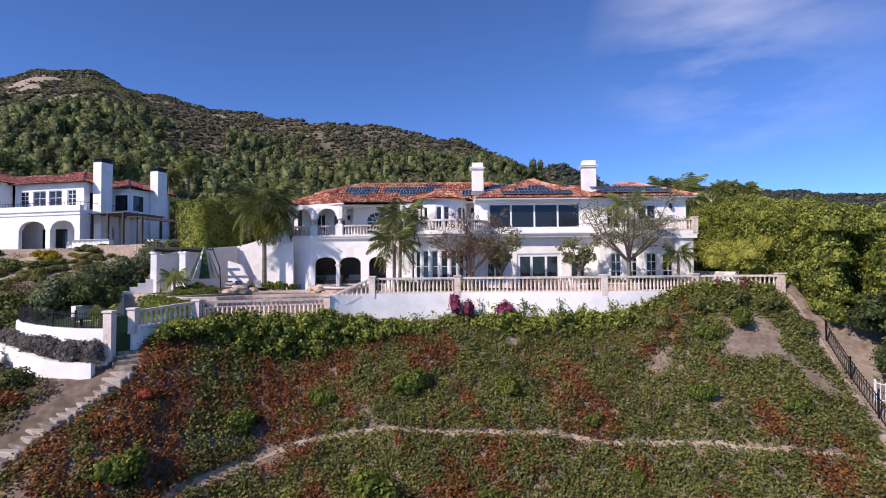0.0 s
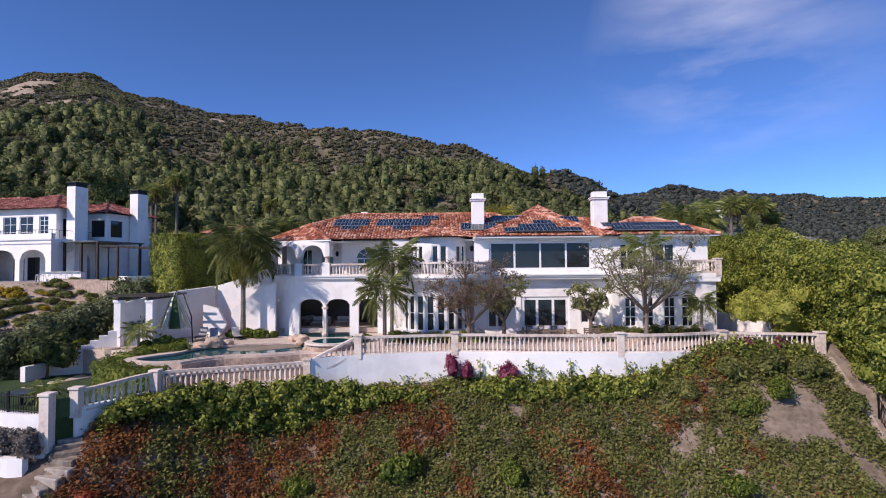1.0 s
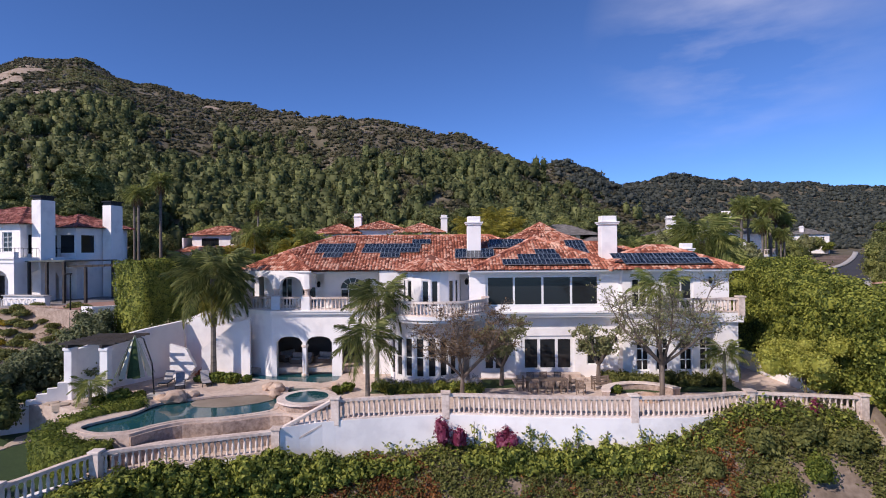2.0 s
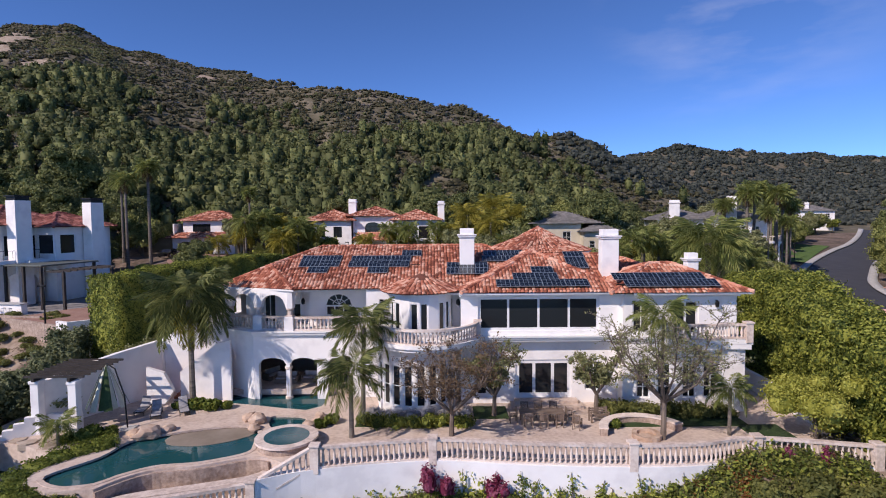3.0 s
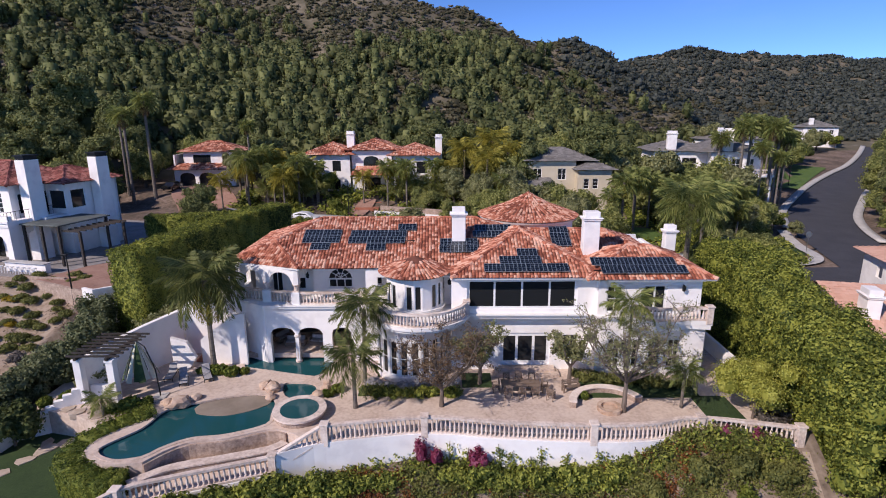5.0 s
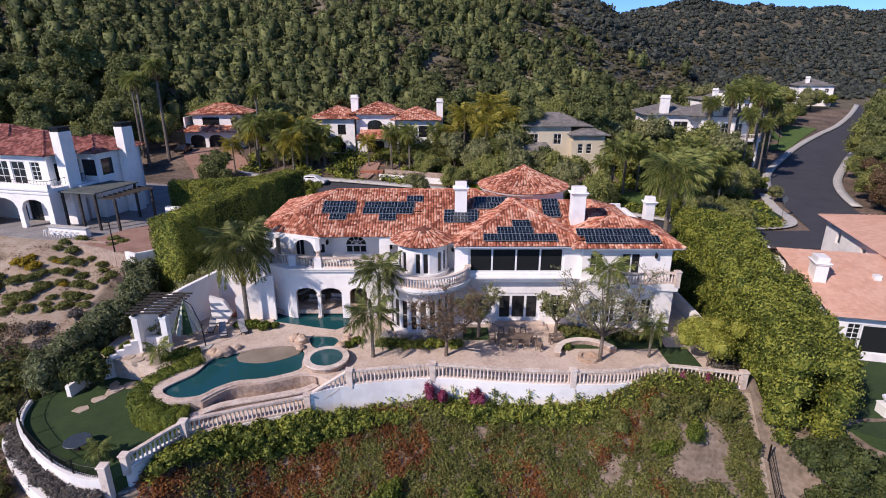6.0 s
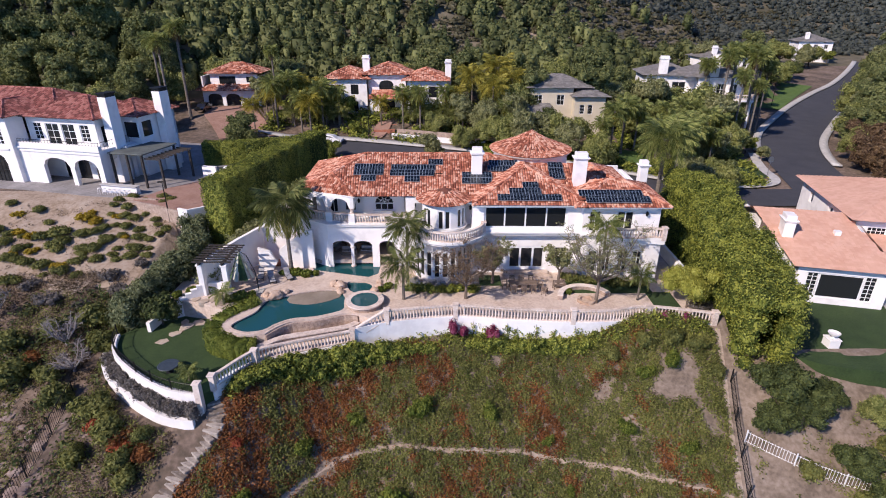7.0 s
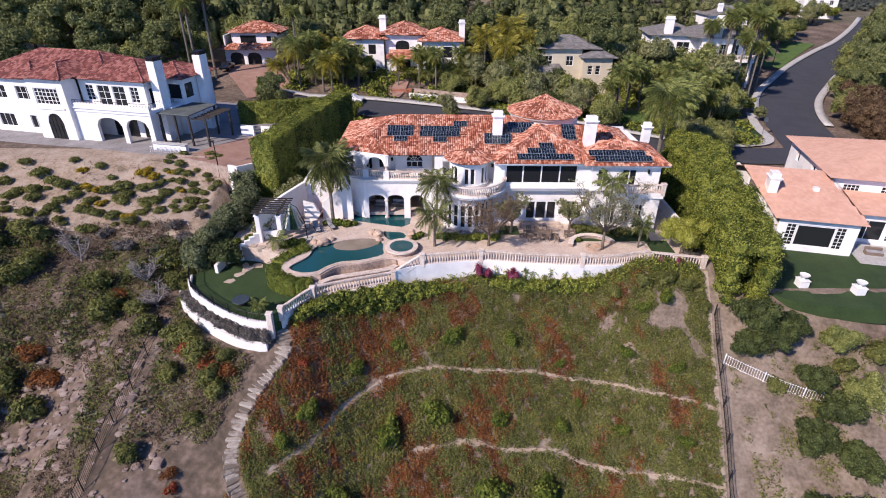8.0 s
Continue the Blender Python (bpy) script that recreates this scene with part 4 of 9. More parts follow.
balustrade(lb, [(-15.6, 54.65), (-10.0, 53.15), (-4.3, 53.15)], UP + 0.02, 1.05, posts=[(-12.85, 53.93), (-10.2, 53.2), (-15.5, 54.6)])
part("loggia_slab", prism(bmesh.new(), [(-15.9, 54.3), (-13.05, 52.75), (-4.2, 52.75), (-4.2, 54.0), (-15.9, 55.5)], UP - 0.28, UP + 0.012), STUCCO_PLAIN, house)
# bow: ground floor, balcony and drum above
bm = bmesh.new()
BX, BY = -0.3, 51.6
a = [-180 + 180 * i / 10 for i in range(11)]
ring = [(BX + 2.9 * math.cos(radians(t)), BY + 2.9 * math.sin(radians(t))) for t in a]
for i, (p, q) in enumerate(zip(ring, ring[1:])):
    hole = [(0.14, 0.77, -0.55, 2.35, 0.0)] if i not in (0, 9) else []
    wall(bm, p, q, -1.5, UP - 0.3, hole, 0.22)
DX, DY, DR = 0.0, 52.4, 2.35
ring2 = [(DX + DR * math.cos(radians(t)), DY + DR * math.sin(radians(t))) for t in a]
for i, (p, q) in enumerate(zip(ring2, ring2[1:])):
    hole = [(0.1, 0.63, UP + 0.5, 6.5, 0.0)] if i not in (0, 3, 6, 9) else []
    wall(bm, p, q, UP, EAVE, hole, 0.2)
part("bow_wall", bm, STUCCO, house)
for i, (p, q) in enumerate(zip(ring, ring[1:])):
    if i not in (0, 9):
        window(house, p, q, 0.14, 0.77, -0.55, 2.35, 1, 2, bar=0.06, inset=0.1)
for i, (p, q) in enumerate(zip(ring2, ring2[1:])):
    if i not in (0, 3, 6, 9):
        window(house, p, q, 0.1, 0.63, UP + 0.5, 6.5, 1, 1, bar=0.05, inset=0.1)
        d = (Vector(q) - Vector(p)).normalized()
        bm = boxes((0.12, 0.4, -0.35, -0.25, UP + 0.5, 6.45))
        bm.transform(place_on(p, q))
        part("curtain", bm, CURTAIN, house)
slab = arc(0.45, 51.6, 4.0, -178, -10, 24) + [(4.4, 53.2), (-3.6, 53.2)]
part("balcony_slab", prism(bmesh.new(), slab, UP - 0.45, UP + 0.0), STUCCO_PLAIN, house)
part("balcony_moulding", ribbon(bmesh.new(), arc(0.45, 51.6, 4.08, -178, -14, 24), 0.1, UP - 0.22, UP + 0.04), STUCCO_PLAIN, house)
bb = new("balcony_balustrade")
bb.parent = house
balustrade(bb, arc(0.45, 51.6, 3.85, -178, -14, 28), UP + 0.02, 1.08, gap=0.27, posts=[(-3.35, 51.5), (4.2, 50.6)])
part("drum_moulding", ribbon(bmesh.new(), arc(DX, DY, DR + 0.08, -178, -2, 24), 0.09, UP + 0.3, UP + 0.45), STUCCO_PLAIN, house)
# right balcony
slab = [(17.2, 50.3), (17.6, 49.4), (18.8, 48.85), (20.4, 48.75), (21.6, 49.1), (23.2, 48.9), (23.25, 50.3)]
part("balcony_slab", prism(bmesh.new(), slab, UP - 0.35, UP + 0.0), STUCCO_PLAIN, house)
part("balcony_slab", prism(bmesh.new(), [(x * 0.97 + 0.6, y * 0.97 + 1.5) for x, y in slab], UP - 0.7, UP - 0.35), STUCCO_PLAIN, house)
rb = new("balcony_balustrade")
rb.parent = house
balustrade(rb, smooth_line([(17.3, 50.1), (17.7, 49.5), (18.8, 49.0), (20.4, 48.9), (21.6, 49.25), (22.9, 49.05)], 0.3), UP + 0.02, 1.08, gap=0.26, posts=[(22.95, 49.1)])
part("balcony_pier", boxes((21.3, 22.9, 49.3, 50.4, -1.5, UP - 0.6), bevel=0.02), STUCCO, house)
# roof
roof = Roof()
P = 0.42
A0, B0, C0, C1, A1 = (-16.5, 55.4, EAVE), (-9.7, 52.75, EAVE), (12.3, 53.2, EAVE), (12.3, 67.0, EAVE), (-16.5, 67.0, EAVE)
R0, R1, H0 = (-9.1, 60.1, 10.1), (5.4, 60.1, 10.1), (-12.6, 56.4, 8.75)
for face in ((A0, B0, H0), (B0, R0, H0), (B0, C0, R1, R0), (C0, C1, R1), (C1, A1, R0, R1), (A1, A0, H0, R0)):
    roof.plane(list(face))
for a0, b0 in ((A0, H0), (B0, H0), (H0, R0), (R0, R1), (A1, R0), (C0, R1)):
    roof.cap(a0, b0)
roof.hip(13.5, 21.6, 54.6, 64.5, EAVE - 0.02, P)
S0, S1 = (9.0, 58.3, 9.34), (15.6, 58.3, 9.34)
for face in (((9.0, 53.2, EAVE), (18.4, 53.2, EAVE), S1, S0), ((18.4, 53.2, EAVE), (18.4, 63.4, EAVE), S1), ((18.4, 63.4, EAVE), (9.0, 63.4, EAVE), S0, S1)):
    roof.plane(list(face))
roof.cap(S0, S1)
roof.cap((18.4, 53.2, EAVE), S1)
roof.hip(-8.9, -4.1, 54.3, 62.0, EAVE + 0.02, P)
roof.hip(3.0, 15.1, 50.0, 63.5, EAVE + 0.01, P)
roof.hip(13.5, 23.5, 49.45, 57.7, EAVE - 0.01, P)
roof.cone(DX, DY, 2.95, EAVE + 0.0, 1.25, -195, 15, 18)
roof.cone(11.2, 66.2, 5.2, 9.35, 1.95, 0, 360, 30)
roof.cone(11.2, 66.2, 1.7, 10.75, 0.9, 0, 360, 14)
roof.finish(house, TILE, UNDERLAY)
part("rotunda_wall", lathe(bmesh.new(), [(4.7, -1.5), (4.7, 9.1), (5.1, 9.15), (5.22, 9.34)], 30, (11.2, 66.2, 0)), STUCCO, house)
part("gutter", ribbon(bmesh.new(), [A0[:2], B0[:2]], 0.07, EAVE - 0.1, EAVE + 0.03), STUCCO_PLAIN, house)
for x0, x1, y0, y1 in ((-9.0, -4.1, 54.3, 54.42), (3.0, 15.1, 50.02, 50.14), (15.1, 23.5, 49.47, 49.59)):
    bm = boxes((x0, x1, y0, y1, EAVE - 0.1, EAVE + 0.03))
    box(bm, x0 + 0.02, x1 - 0.02, y1, y1 + 0.7, EAVE - 0.1, EAVE - 0.04)
    part("gutter", bm, STUCCO_PLAIN, house)
chimney(house, 3.7, 56.6, 8.0, 11.75)
chimney(house, 15.0, 55.1, 7.6, 11.6, 1.35, 1.0)
chimney(house, 24.1, 60.6, -1.5, 9.3, 1.0, 0.9)


# solar arrays on the front slopes
def solar(cx, y_eave, z_eave, rows, w=0.99, l=1.64, skew=0.0):
    """rows: (x start, metres up the slope, number of panels) of one array on a roof slope that looks to the front."""
    tilt = math.atan(P)
    arr = new("solar_array")
    tagged(arr, "dark blue solar panels mounted flush on the tile roof", "solar panel", "solar arrays on the roof")
    for x, s, n in rows:
        for i in range(n):
            y, z = y_eave + s * math.cos(tilt), z_eave + s * math.sin(tilt)
            m = pose(x + i * (l + 0.03), y, z, math.degrees(tilt)) @ Matrix.Translation((0, 0, 0.28))
            bm = boxes((0, l, 0, w, 0, 0.035), bevel=0.006)
            cell = part("panel", bm, PANEL, arr)
            cell.matrix_basis = m
            bm = bmesh.new()
            for k in range(0, 11, 2):
                box(bm, l * k / 10 - 0.014, l * k / 10 + 0.014, 0.02, w - 0.02, 0.035, 0.037)
            for k in range(1, 4):
                box(bm, 0.02, l - 0.02, w * k / 4 - 0.006, w * k / 4 + 0.006, 0.0345, 0.0368)
            box(bm, 0, l, -0.012, 0.012, 0.0, 0.042)
            box(bm, 0, l, w - 0.012, w + 0.012, 0.0, 0.0423)
            tagged(part("grid", bm, PANEL_LINE, cell), kind="stuff")
    part("mounting_rail", boxes(*[(min(r[0] for r in rows), max(r[0] + r[2] * l for r in rows), -0.02, 0.02, 0.16, 0.27)]), IRON, arr).matrix_basis = pose(0, y_eave + rows[0][1] * math.cos(tilt) + 0.4, z_eave + rows[0][1] * math.sin(tilt) + 0.15, math.degrees(tilt))
    return arr
solar(0, 53.2, EAVE, [(-10.2, 3.2, 2), (-10.2, 4.2, 2), (-9.3, 2.15, 1)])
solar(0, 53.2, EAVE, [(-6.1, 3.1, 3), (-6.0, 4.1, 3), (-4.4, 2.05, 1), (-1.8, 5.1, 1)])
solar(0, 53.2, EAVE, [(2.0, 1.75, 2), (2.05, 2.75, 2)])
solar(0, 53.2, EAVE, [(5.0, 3.95, 2), (5.2, 4.95, 2)])
solar(0, 53.2, EAVE, [(11.9, 2.6, 1), (11.9, 3.6, 1), (11.95, 4.6, 1)])
solar(0, 50.0, EAVE, [(5.6, 0.5, 4), (6.9, 1.5, 2), (8.4, 2.5, 1)])
solar(0, 49.45, EAVE, [(14.7, 0.5, 4), (14.1, 1.5, 4)])


# ---- neighbouring houses ----
def storey_house(name, place, turn, label, group="neighbouring houses"):
    ob = thing(name, place, label, "house", group, turn)
    return ob


def in_house(h, bm, name, material, label=""):
    return part(name, bm, material, h, label)


# white villa on the left, on its own higher terrace
nl = storey_house("villa", (-45.4, 67.3, 3.45), -13.0, "two-storey white villa with red clay-tile roofs and arcade")
bm = bmesh.new()
wall(bm, (-13.2, 0), (0, 0), -0.6, 5.6, [(3.6, 7.9, -0.6, 3.7, 1.2), (8.6, 12.4, -0.6, 3.7, 1.2)], 0.5)
wall(bm, (0, 0.5), (0, 6), -0.6, 5.0, [(1.0, 4.8, -0.6, 3.6, 1.0)], 0.5)
wall(bm, (-12.8, 3.2), (-0.5, 3.2), -0.6, 4.9, [(3.2, 5.0, 0, 2.9, 0), (5.4, 7.4, 0, 2.9, 0), (8.4, 10.2, 0, 2.9, 0), (10.6, 11.9, 0, 2.9, 0)], 0.3)
wall(bm, (-12.8, 2.0), (-1.6, 2.0), 4.9, 8.9, [(0.9, 2.3, 5.6, 7.9, 0), (3.0, 5.1, 5.0, 7.9, 0), (5.6, 7.7, 5.0, 7.9, 0), (8.6, 10.0, 5.6, 7.9, 0)], 0.3)
wall(bm, (-1.6, 2.3), (-1.6, 14), -0.6, 8.9, [(0.6, 1.9, 5.4, 7.6, 0), (3.9, 5.0, 5.0, 7.6, 0)], 0.3)
wall(bm, (-1.6, 6.4), (1.3, 6.4), -0.6, 8.5, [(0.4, 2.6, 5.4, 7.7, 0)], 0.25)
wall(bm, (1.3, 6.65), (1.3, 14), -0.6, 8.5, [(0.4, 2.4, 5.4, 7.7, 0), (4.8, 5.8, 5.6, 7.2, 0)], 0.25)
wall(bm, (1.3, 14), (-30, 14), -0.6, 8.6, (), 0.3)
# stair tower and far wing
wall(bm, (-19.6, -0.6), (-13.2, -0.6), -0.6, 9.1, [(1.0, 5.2, 5.2, 7.6, 0), (1.9, 4.6, -0.6, 3.9, 1.35)], 0.4)
wall(bm, (-13.2, -0.2), (-13.2, 2.0), -0.6, 9.1, (), 0.3)
wall(bm, (-31, 1.2), (-19.6, 1.2), -0.6, 8.4, [(7.0, 9.8, 5.2, 7.2, 0), (8.0, 11.0, 0.8, 2.8, 0), (2.0, 5.0, 0.8, 2.8, 0), (2.0, 5.0, 5.2, 7.2, 0)], 0.35)
wall(bm, (-31, 14), (-31, 1.5), -0.6, 8.4, (), 0.3)
in_house(nl, bm, "wall", STUCCO)
in_house(nl, boxes((-30.7, 1.0, 3.6, 13.6, 4.6, 4.9), (-13.0, -0.2, 0.2, 3.4, 4.6, 4.95)), "upper_floor", STUCCO_PLAIN)
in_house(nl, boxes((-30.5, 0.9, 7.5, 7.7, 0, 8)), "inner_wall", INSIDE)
in_house(nl, boxes((-13.3, 0.12, -0.12, 0.0, 4.4, 4.6), (-13.3, 0.2, -0.2, -0.003, 4.85, 5.05)), "cornice", STUCCO_PLAIN)
bm = bmesh.new()
for i in range(27):
    x = -13.0 + i * 0.5
    box(bm, x, x + 0.025, 0.1, 0.125, 5.05, 6.0)
box(bm, -13.0, 0.0, 0.09, 0.135, 6.0, 6.05)
for i in range(12):
    box(bm, -0.1, -0.075, 0.1 + i * 0.5, 0.125 + i * 0.5, 5.05, 6.0)
box(bm, -0.11, -0.065, 0.1, 6.0, 6.0, 6.05)
in_house(nl, bm, "balcony_rail", IRON, "thin black iron balcony railing")
for a, b, c, d, n, r in ((0.9, 2.3, 5.6, 7.9, 2, 4), (3.0, 5.1, 5.0, 7.9, 2, 3), (5.6, 7.7, 5.0, 7.9, 2, 3), (8.6, 10.0, 5.6, 7.9, 2, 4)):
    window(nl, (-12.8, 2.0), (-1.6, 2.0), a, b, c, d, n, r, bar=0.07)
for a, b in ((3.2, 5.0), (5.4, 7.4), (8.4, 10.2), (10.6, 11.9)):
    window(nl, (-12.8, 3.2), (-0.5, 3.2), a, b, 0, 2.9, 2, 1, frame_mat=IRON, name="garden_door")
window(nl, (-1.6, 2.3), (-1.6, 14), 0.6, 1.9, 5.4, 7.6, 1, 2, frame_mat=IRON)
window(nl, (-1.6, 2.3), (-1.6, 14), 3.9, 5.0, 5.0, 7.6, 1, 2, frame_mat=IRON)
window(nl, (-1.6, 6.4), (1.3, 6.4), 0.4, 2.6, 5.4, 7.7, 1, 1)
window(nl, (1.3, 6.65), (1.3, 14), 0.4, 2.4, 5.4, 7.7, 1, 1)
window(nl, (1.3, 6.65), (1.3, 14), 4.8, 5.8, 5.6, 7.2, 1, 2)
window(nl, (-19.6, -0.6), (-13.2, -0.6), 1.0, 5.2, 5.2, 7.6, 6, 4, bar=0.1)
window(nl, (-19.6, -0.6), (-13.2, -0.6), 1.9, 4.6, -0.4, 3.7, 4, 2, frame_mat=IRON, name="entrance_door")
window(nl, (-31, 1.2), (-19.6, 1.2), 7.0, 9.8, 5.2, 7.2, 3, 2)
window(nl, (-31, 1.2), (-19.6, 1.2), 8.0, 11.0, 0.8, 2.8, 3, 1)
window(nl, (-31, 1.2), (-19.6, 1.2), 2.0, 5.0, 0.8, 2.8, 3, 1)
window(nl, (-31, 1.2), (-19.6, 1.2), 2.0, 5.0, 5.2, 7.2, 3, 2)
in_house(nl, boxes((-19.0, -13.9, -0.72, -0.6, 4.5, 4.75), (-18.4, -14.4, -0.7, -0.6, 7.6, 7.8)), "moulding", STUCCO_PLAIN)
r = Roof(0.42, 0.5)
r.hip(-13.6, -0.9, 1.3, 12.0, 8.75, 0.42)
r.hip(-20.3, -12.5, -1.3, 9.0, 9.0, 0.42)
r.hip(-32, -8, 2.5, 15.5, 8.6, 0.42)
r.hip(-6.0, 2.0, 5.7, 14.5, 8.5, 0.42)
r.hip(-31.7, -19.4, 0.5, 9.0, 8.35, 0.42)
r.finish(nl, TILE_RED, UNDERLAY)
for x, y, top in ((-0.35, 3.7, 12.0), (2.1, 10.85, 11.9)):
    bm = boxes((x - 0.65, x + 0.65, y - 0.9, y + 0.9, -0.6, top - 0.5), bevel=0.02)
    c = in_house(nl, bm, "chimney", STUCCO)
    in_house(c, boxes((x - 0.6, x + 0.6, y - 0.8, y + 0.8, top - 0.5, top - 0.1), (x - 0.72, x + 0.72, y - 0.98, y + 0.98, top - 0.1, top + 0.05)), "cowl", IRON)
# patio cover, pergola and counter beside it
bm = boxes((0.2, 5.6, 1.0, 8.0, 4.5, 4.65), bevel=0.03)
in_house(nl, bm, "patio_cover", COPPER, "grey-green sheet patio cover")
for x, y in ((0.6, 1.2), (3.0, 1.2), (5.3, 1.2), (5.3, 7.6)):
    in_house(nl, boxes((x - 0.12, x + 0.12, y - 0.12, y + 0.12, -0.4, 4.5)), "patio_post", BRONZE)
for i in range(9):
    in_house(nl, boxes((5.5, 7.9, 1.4 + 0.8 * i, 1.52 + 0.8 * i, 3.9, 4.1)), "pergola_beam", BRONZE)
for x, y in ((7.7, 1.6), (7.7, 7.6)):
    in_house(nl, boxes((x - 0.12, x + 0.12, y - 0.12, y + 0.12, -0.4, 3.9)), "patio_post", BRONZE)
bar_counter = thing("bar_counter", (-45.4, 67.3, 3.45), "white outdoor bar counter on a grey terrace", "counter", turn=-13)
part("counter_base", boxes((0.6, 6.0, -1.6, -1.0, 0, 1.0)), STUCCO, bar_counter)
part("counter_top", boxes((0.5, 6.1, -1.8, -0.9, 1.0, 1.1), bevel=0.02), CONCRETE, bar_counter)
stool = thing("bar_stool", (0, 0, 0), "small white bar stool beside the outdoor counter", "stool", "stools at the bar")
part("seat", lathe(bmesh.new(), [(0.19, 0.7), (0.21, 0.74), (0.19, 0.78)], 10), FRAME, stool)
for sx, sy in ((-1, -1), (1, -1), (1, 1), (-1, 1)):
    part("leg", tube(bmesh.new(), [(0.18 * sx, 0.18 * sy, 0), (0.12 * sx, 0.12 * sy, 0.7)], [0.02, 0.02], 5), FRAME, stool)
nlm = pose(-45.4, 67.3, 3.45, 0, 0, -13)
stool.matrix_basis = nlm @ pose(0.9, -2.3, 0)
for i in range(1, 7):
    copy_thing(stool, nlm @ pose(0.9 + 0.75 * i, -2.3, 0))
bm = prism(bmesh.new(), [(-34, -3.5), (-20, -3.6), (-8, -3.2), (0, -3.4), (5, -3.0), (6.8, -1.0), (9.5, -2.0), (11.5, 6), (12, 26), (-34, 26)], -3.0, 0.0)
bm.transform(nlm)
tagged(part("villa_terrace", bm, PAVING_GREY), "grey stone paving round the white villa", "terrace", kind="structure")
bm = ribbon(bmesh.new(), [(5.0, -3.2), (7.0, -3.4), (10.0, -3.0)], 0.12, -3.2, 0.25)
bm.transform(nlm)
tagged(part("villa_garden_wall", bm, STONE_WALL), "brown plastered garden wall below the villa terrace", "wall", kind="structure")
bm = boxes((12.5, 16.5, 8.0, 8.3, -0.5, 1.6), (9, 11.2, 8.0, 8.4, -0.5, 1.5))
bm.transform(nlm)
tagged(part("villa_gate_wall", bm, STUCCO), "white stucco gate wall beside the drive", "wall", kind="structure")

drive_line = [(-39.4, 61.9), (-37.2, 67.2), (-33.0, 72.0), (-27.6, 70.0), (-27.9, 62.0), (-28.8, 58.2), (-30.2, 57.4)]
ob = part("villa_drive", prism(bmesh.new(), drive_line, 0.4, 3.52), BRICK_DRIVE)
tagged(ob, "reddish brown paved drive beside the white villa", "drive", kind="structure")
ob = part("drive_wall", ribbon(bmesh.new(), [(-28.5, 58.6), (-30.3, 57.2), (-31.6, 57.8)], 0.14, 0.4, 4.05), STUCCO)
tagged(ob, "short white stucco wall at the corner of the drive", "wall", kind="structure")
ob = part("drive_bank_wall", ribbon(bmesh.new(), [(-31.6, 57.9), (-35.5, 60.0), (-39.5, 61.8)], 0.13, 0.2, 3.62), STONE_WALL)
tagged(ob, "low brown plastered wall below the drive", "wall", kind="structure")

# house with a peach roof on the right
nr = storey_house("bungalow", (36.9, 47.5, -2.3), -13.5, "white house with low peach tile roofs beside a lawn")
bm = bmesh.new()
wall(bm, (0, 0), (8.6, 0), -0.6, 4.1, [(1.0, 7.4, 0.5, 3.3, 0)], 0.3)
wall(bm, (-2.0, 14.5), (-1.6, 9.6), -0.6, 5.6, (), 0.3)
wall(bm, (-1.6, 9.6), (0, 0.3), -0.6, 4.2, [(5.0, 7.0, 1.0, 3.0, 0)], 0.3)
wall(bm, (8.6, 0.3), (8.6, 4.0), -0.6, 4.1, (), 0.3)
wall(bm, (8.6, 4.0), (24, 4.0), -0.6, 3.9, [(0.8, 4.6, 0.4, 3.0, 0), (5.0, 6.2, 0.4, 3.0, 0)], 0.3)
wall(bm, (7.6, 7.9), (24, 7.9), 3.3, 6.9, [(1.3, 3.2, 4.3, 6.0, 0), (5.6, 7.6, 4.3, 6.0, 0)], 0.3)
wall(bm, (7.6, 24), (7.6, 8.2), 0, 6.9, [(3, 4.2, 4.6, 6.0, 0), (9, 10.2, 4.6, 6.0, 0)], 0.3)
wall(bm, (24, 4), (24, 24), -0.6, 6.9, (), 0.3)
in_house(nr, bm, "wall", STUCCO)
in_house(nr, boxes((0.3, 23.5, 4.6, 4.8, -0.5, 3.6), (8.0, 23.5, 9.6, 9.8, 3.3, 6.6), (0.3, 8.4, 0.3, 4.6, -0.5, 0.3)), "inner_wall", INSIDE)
window(nr, (0, 0), (8.6, 0), 2.1, 6.3, 0.5, 3.3, 1, 1, bar=0.12)
window(nr, (0, 0), (8.6, 0), 1.0, 2.05, 0.5, 3.3, 2, 6, bar=0.06)
window(nr, (0, 0), (8.6, 0), 6.35, 7.4, 0.5, 3.3, 2, 6, bar=0.06)
window(nr, (8.6, 4.0), (24, 4.0), 0.8, 4.6, 0.4, 3.0, 2, 1)
window(nr, (8.6, 4.0), (24, 4.0), 5.0, 6.2, 0.4, 3.0, 2, 6, bar=0.06)
window(nr, (7.6, 7.9), (24, 7.9), 1.3, 3.2, 4.3, 6.0, 4, 4, bar=0.06)
window(nr, (7.6, 7.9), (24, 7.9), 5.6, 7.6, 4.3, 6.0, 4, 4, bar=0.06)
r = Roof(0.4, 0.5, 0.035, True)
rz, e = 6.9, 4.1
r.plane([(-0.7, -0.7, e), (9.2, -0.7, e), (6.8, 9.6, rz), (-2.6, 9.6, rz)])
r.plane([(-2.6, 9.6, rz), (7.6, 9.6, rz), (7.6, 15, e + 0.8), (-2.9, 15, e + 0.8)])
r.plane([(9.2, -0.7, e), (9.4, 3.4, e), (7.6, 8.5, rz - 0.3)])
r.plane([(8.4, 3.2, 3.95), (24.5, 3.2, 3.95), (24.5, 8.0, 5.2), (8.4, 8.0, 5.2)])
r.hip(6.8, 24.8, 7.0, 25, 6.95, 0.3, caps=False)
r.finish(nr, TILE_PEACH, TILE_PEACH)
chimney(nr, -0.3, 4.8, -0.6, 7.9, 1.1, 1.6)
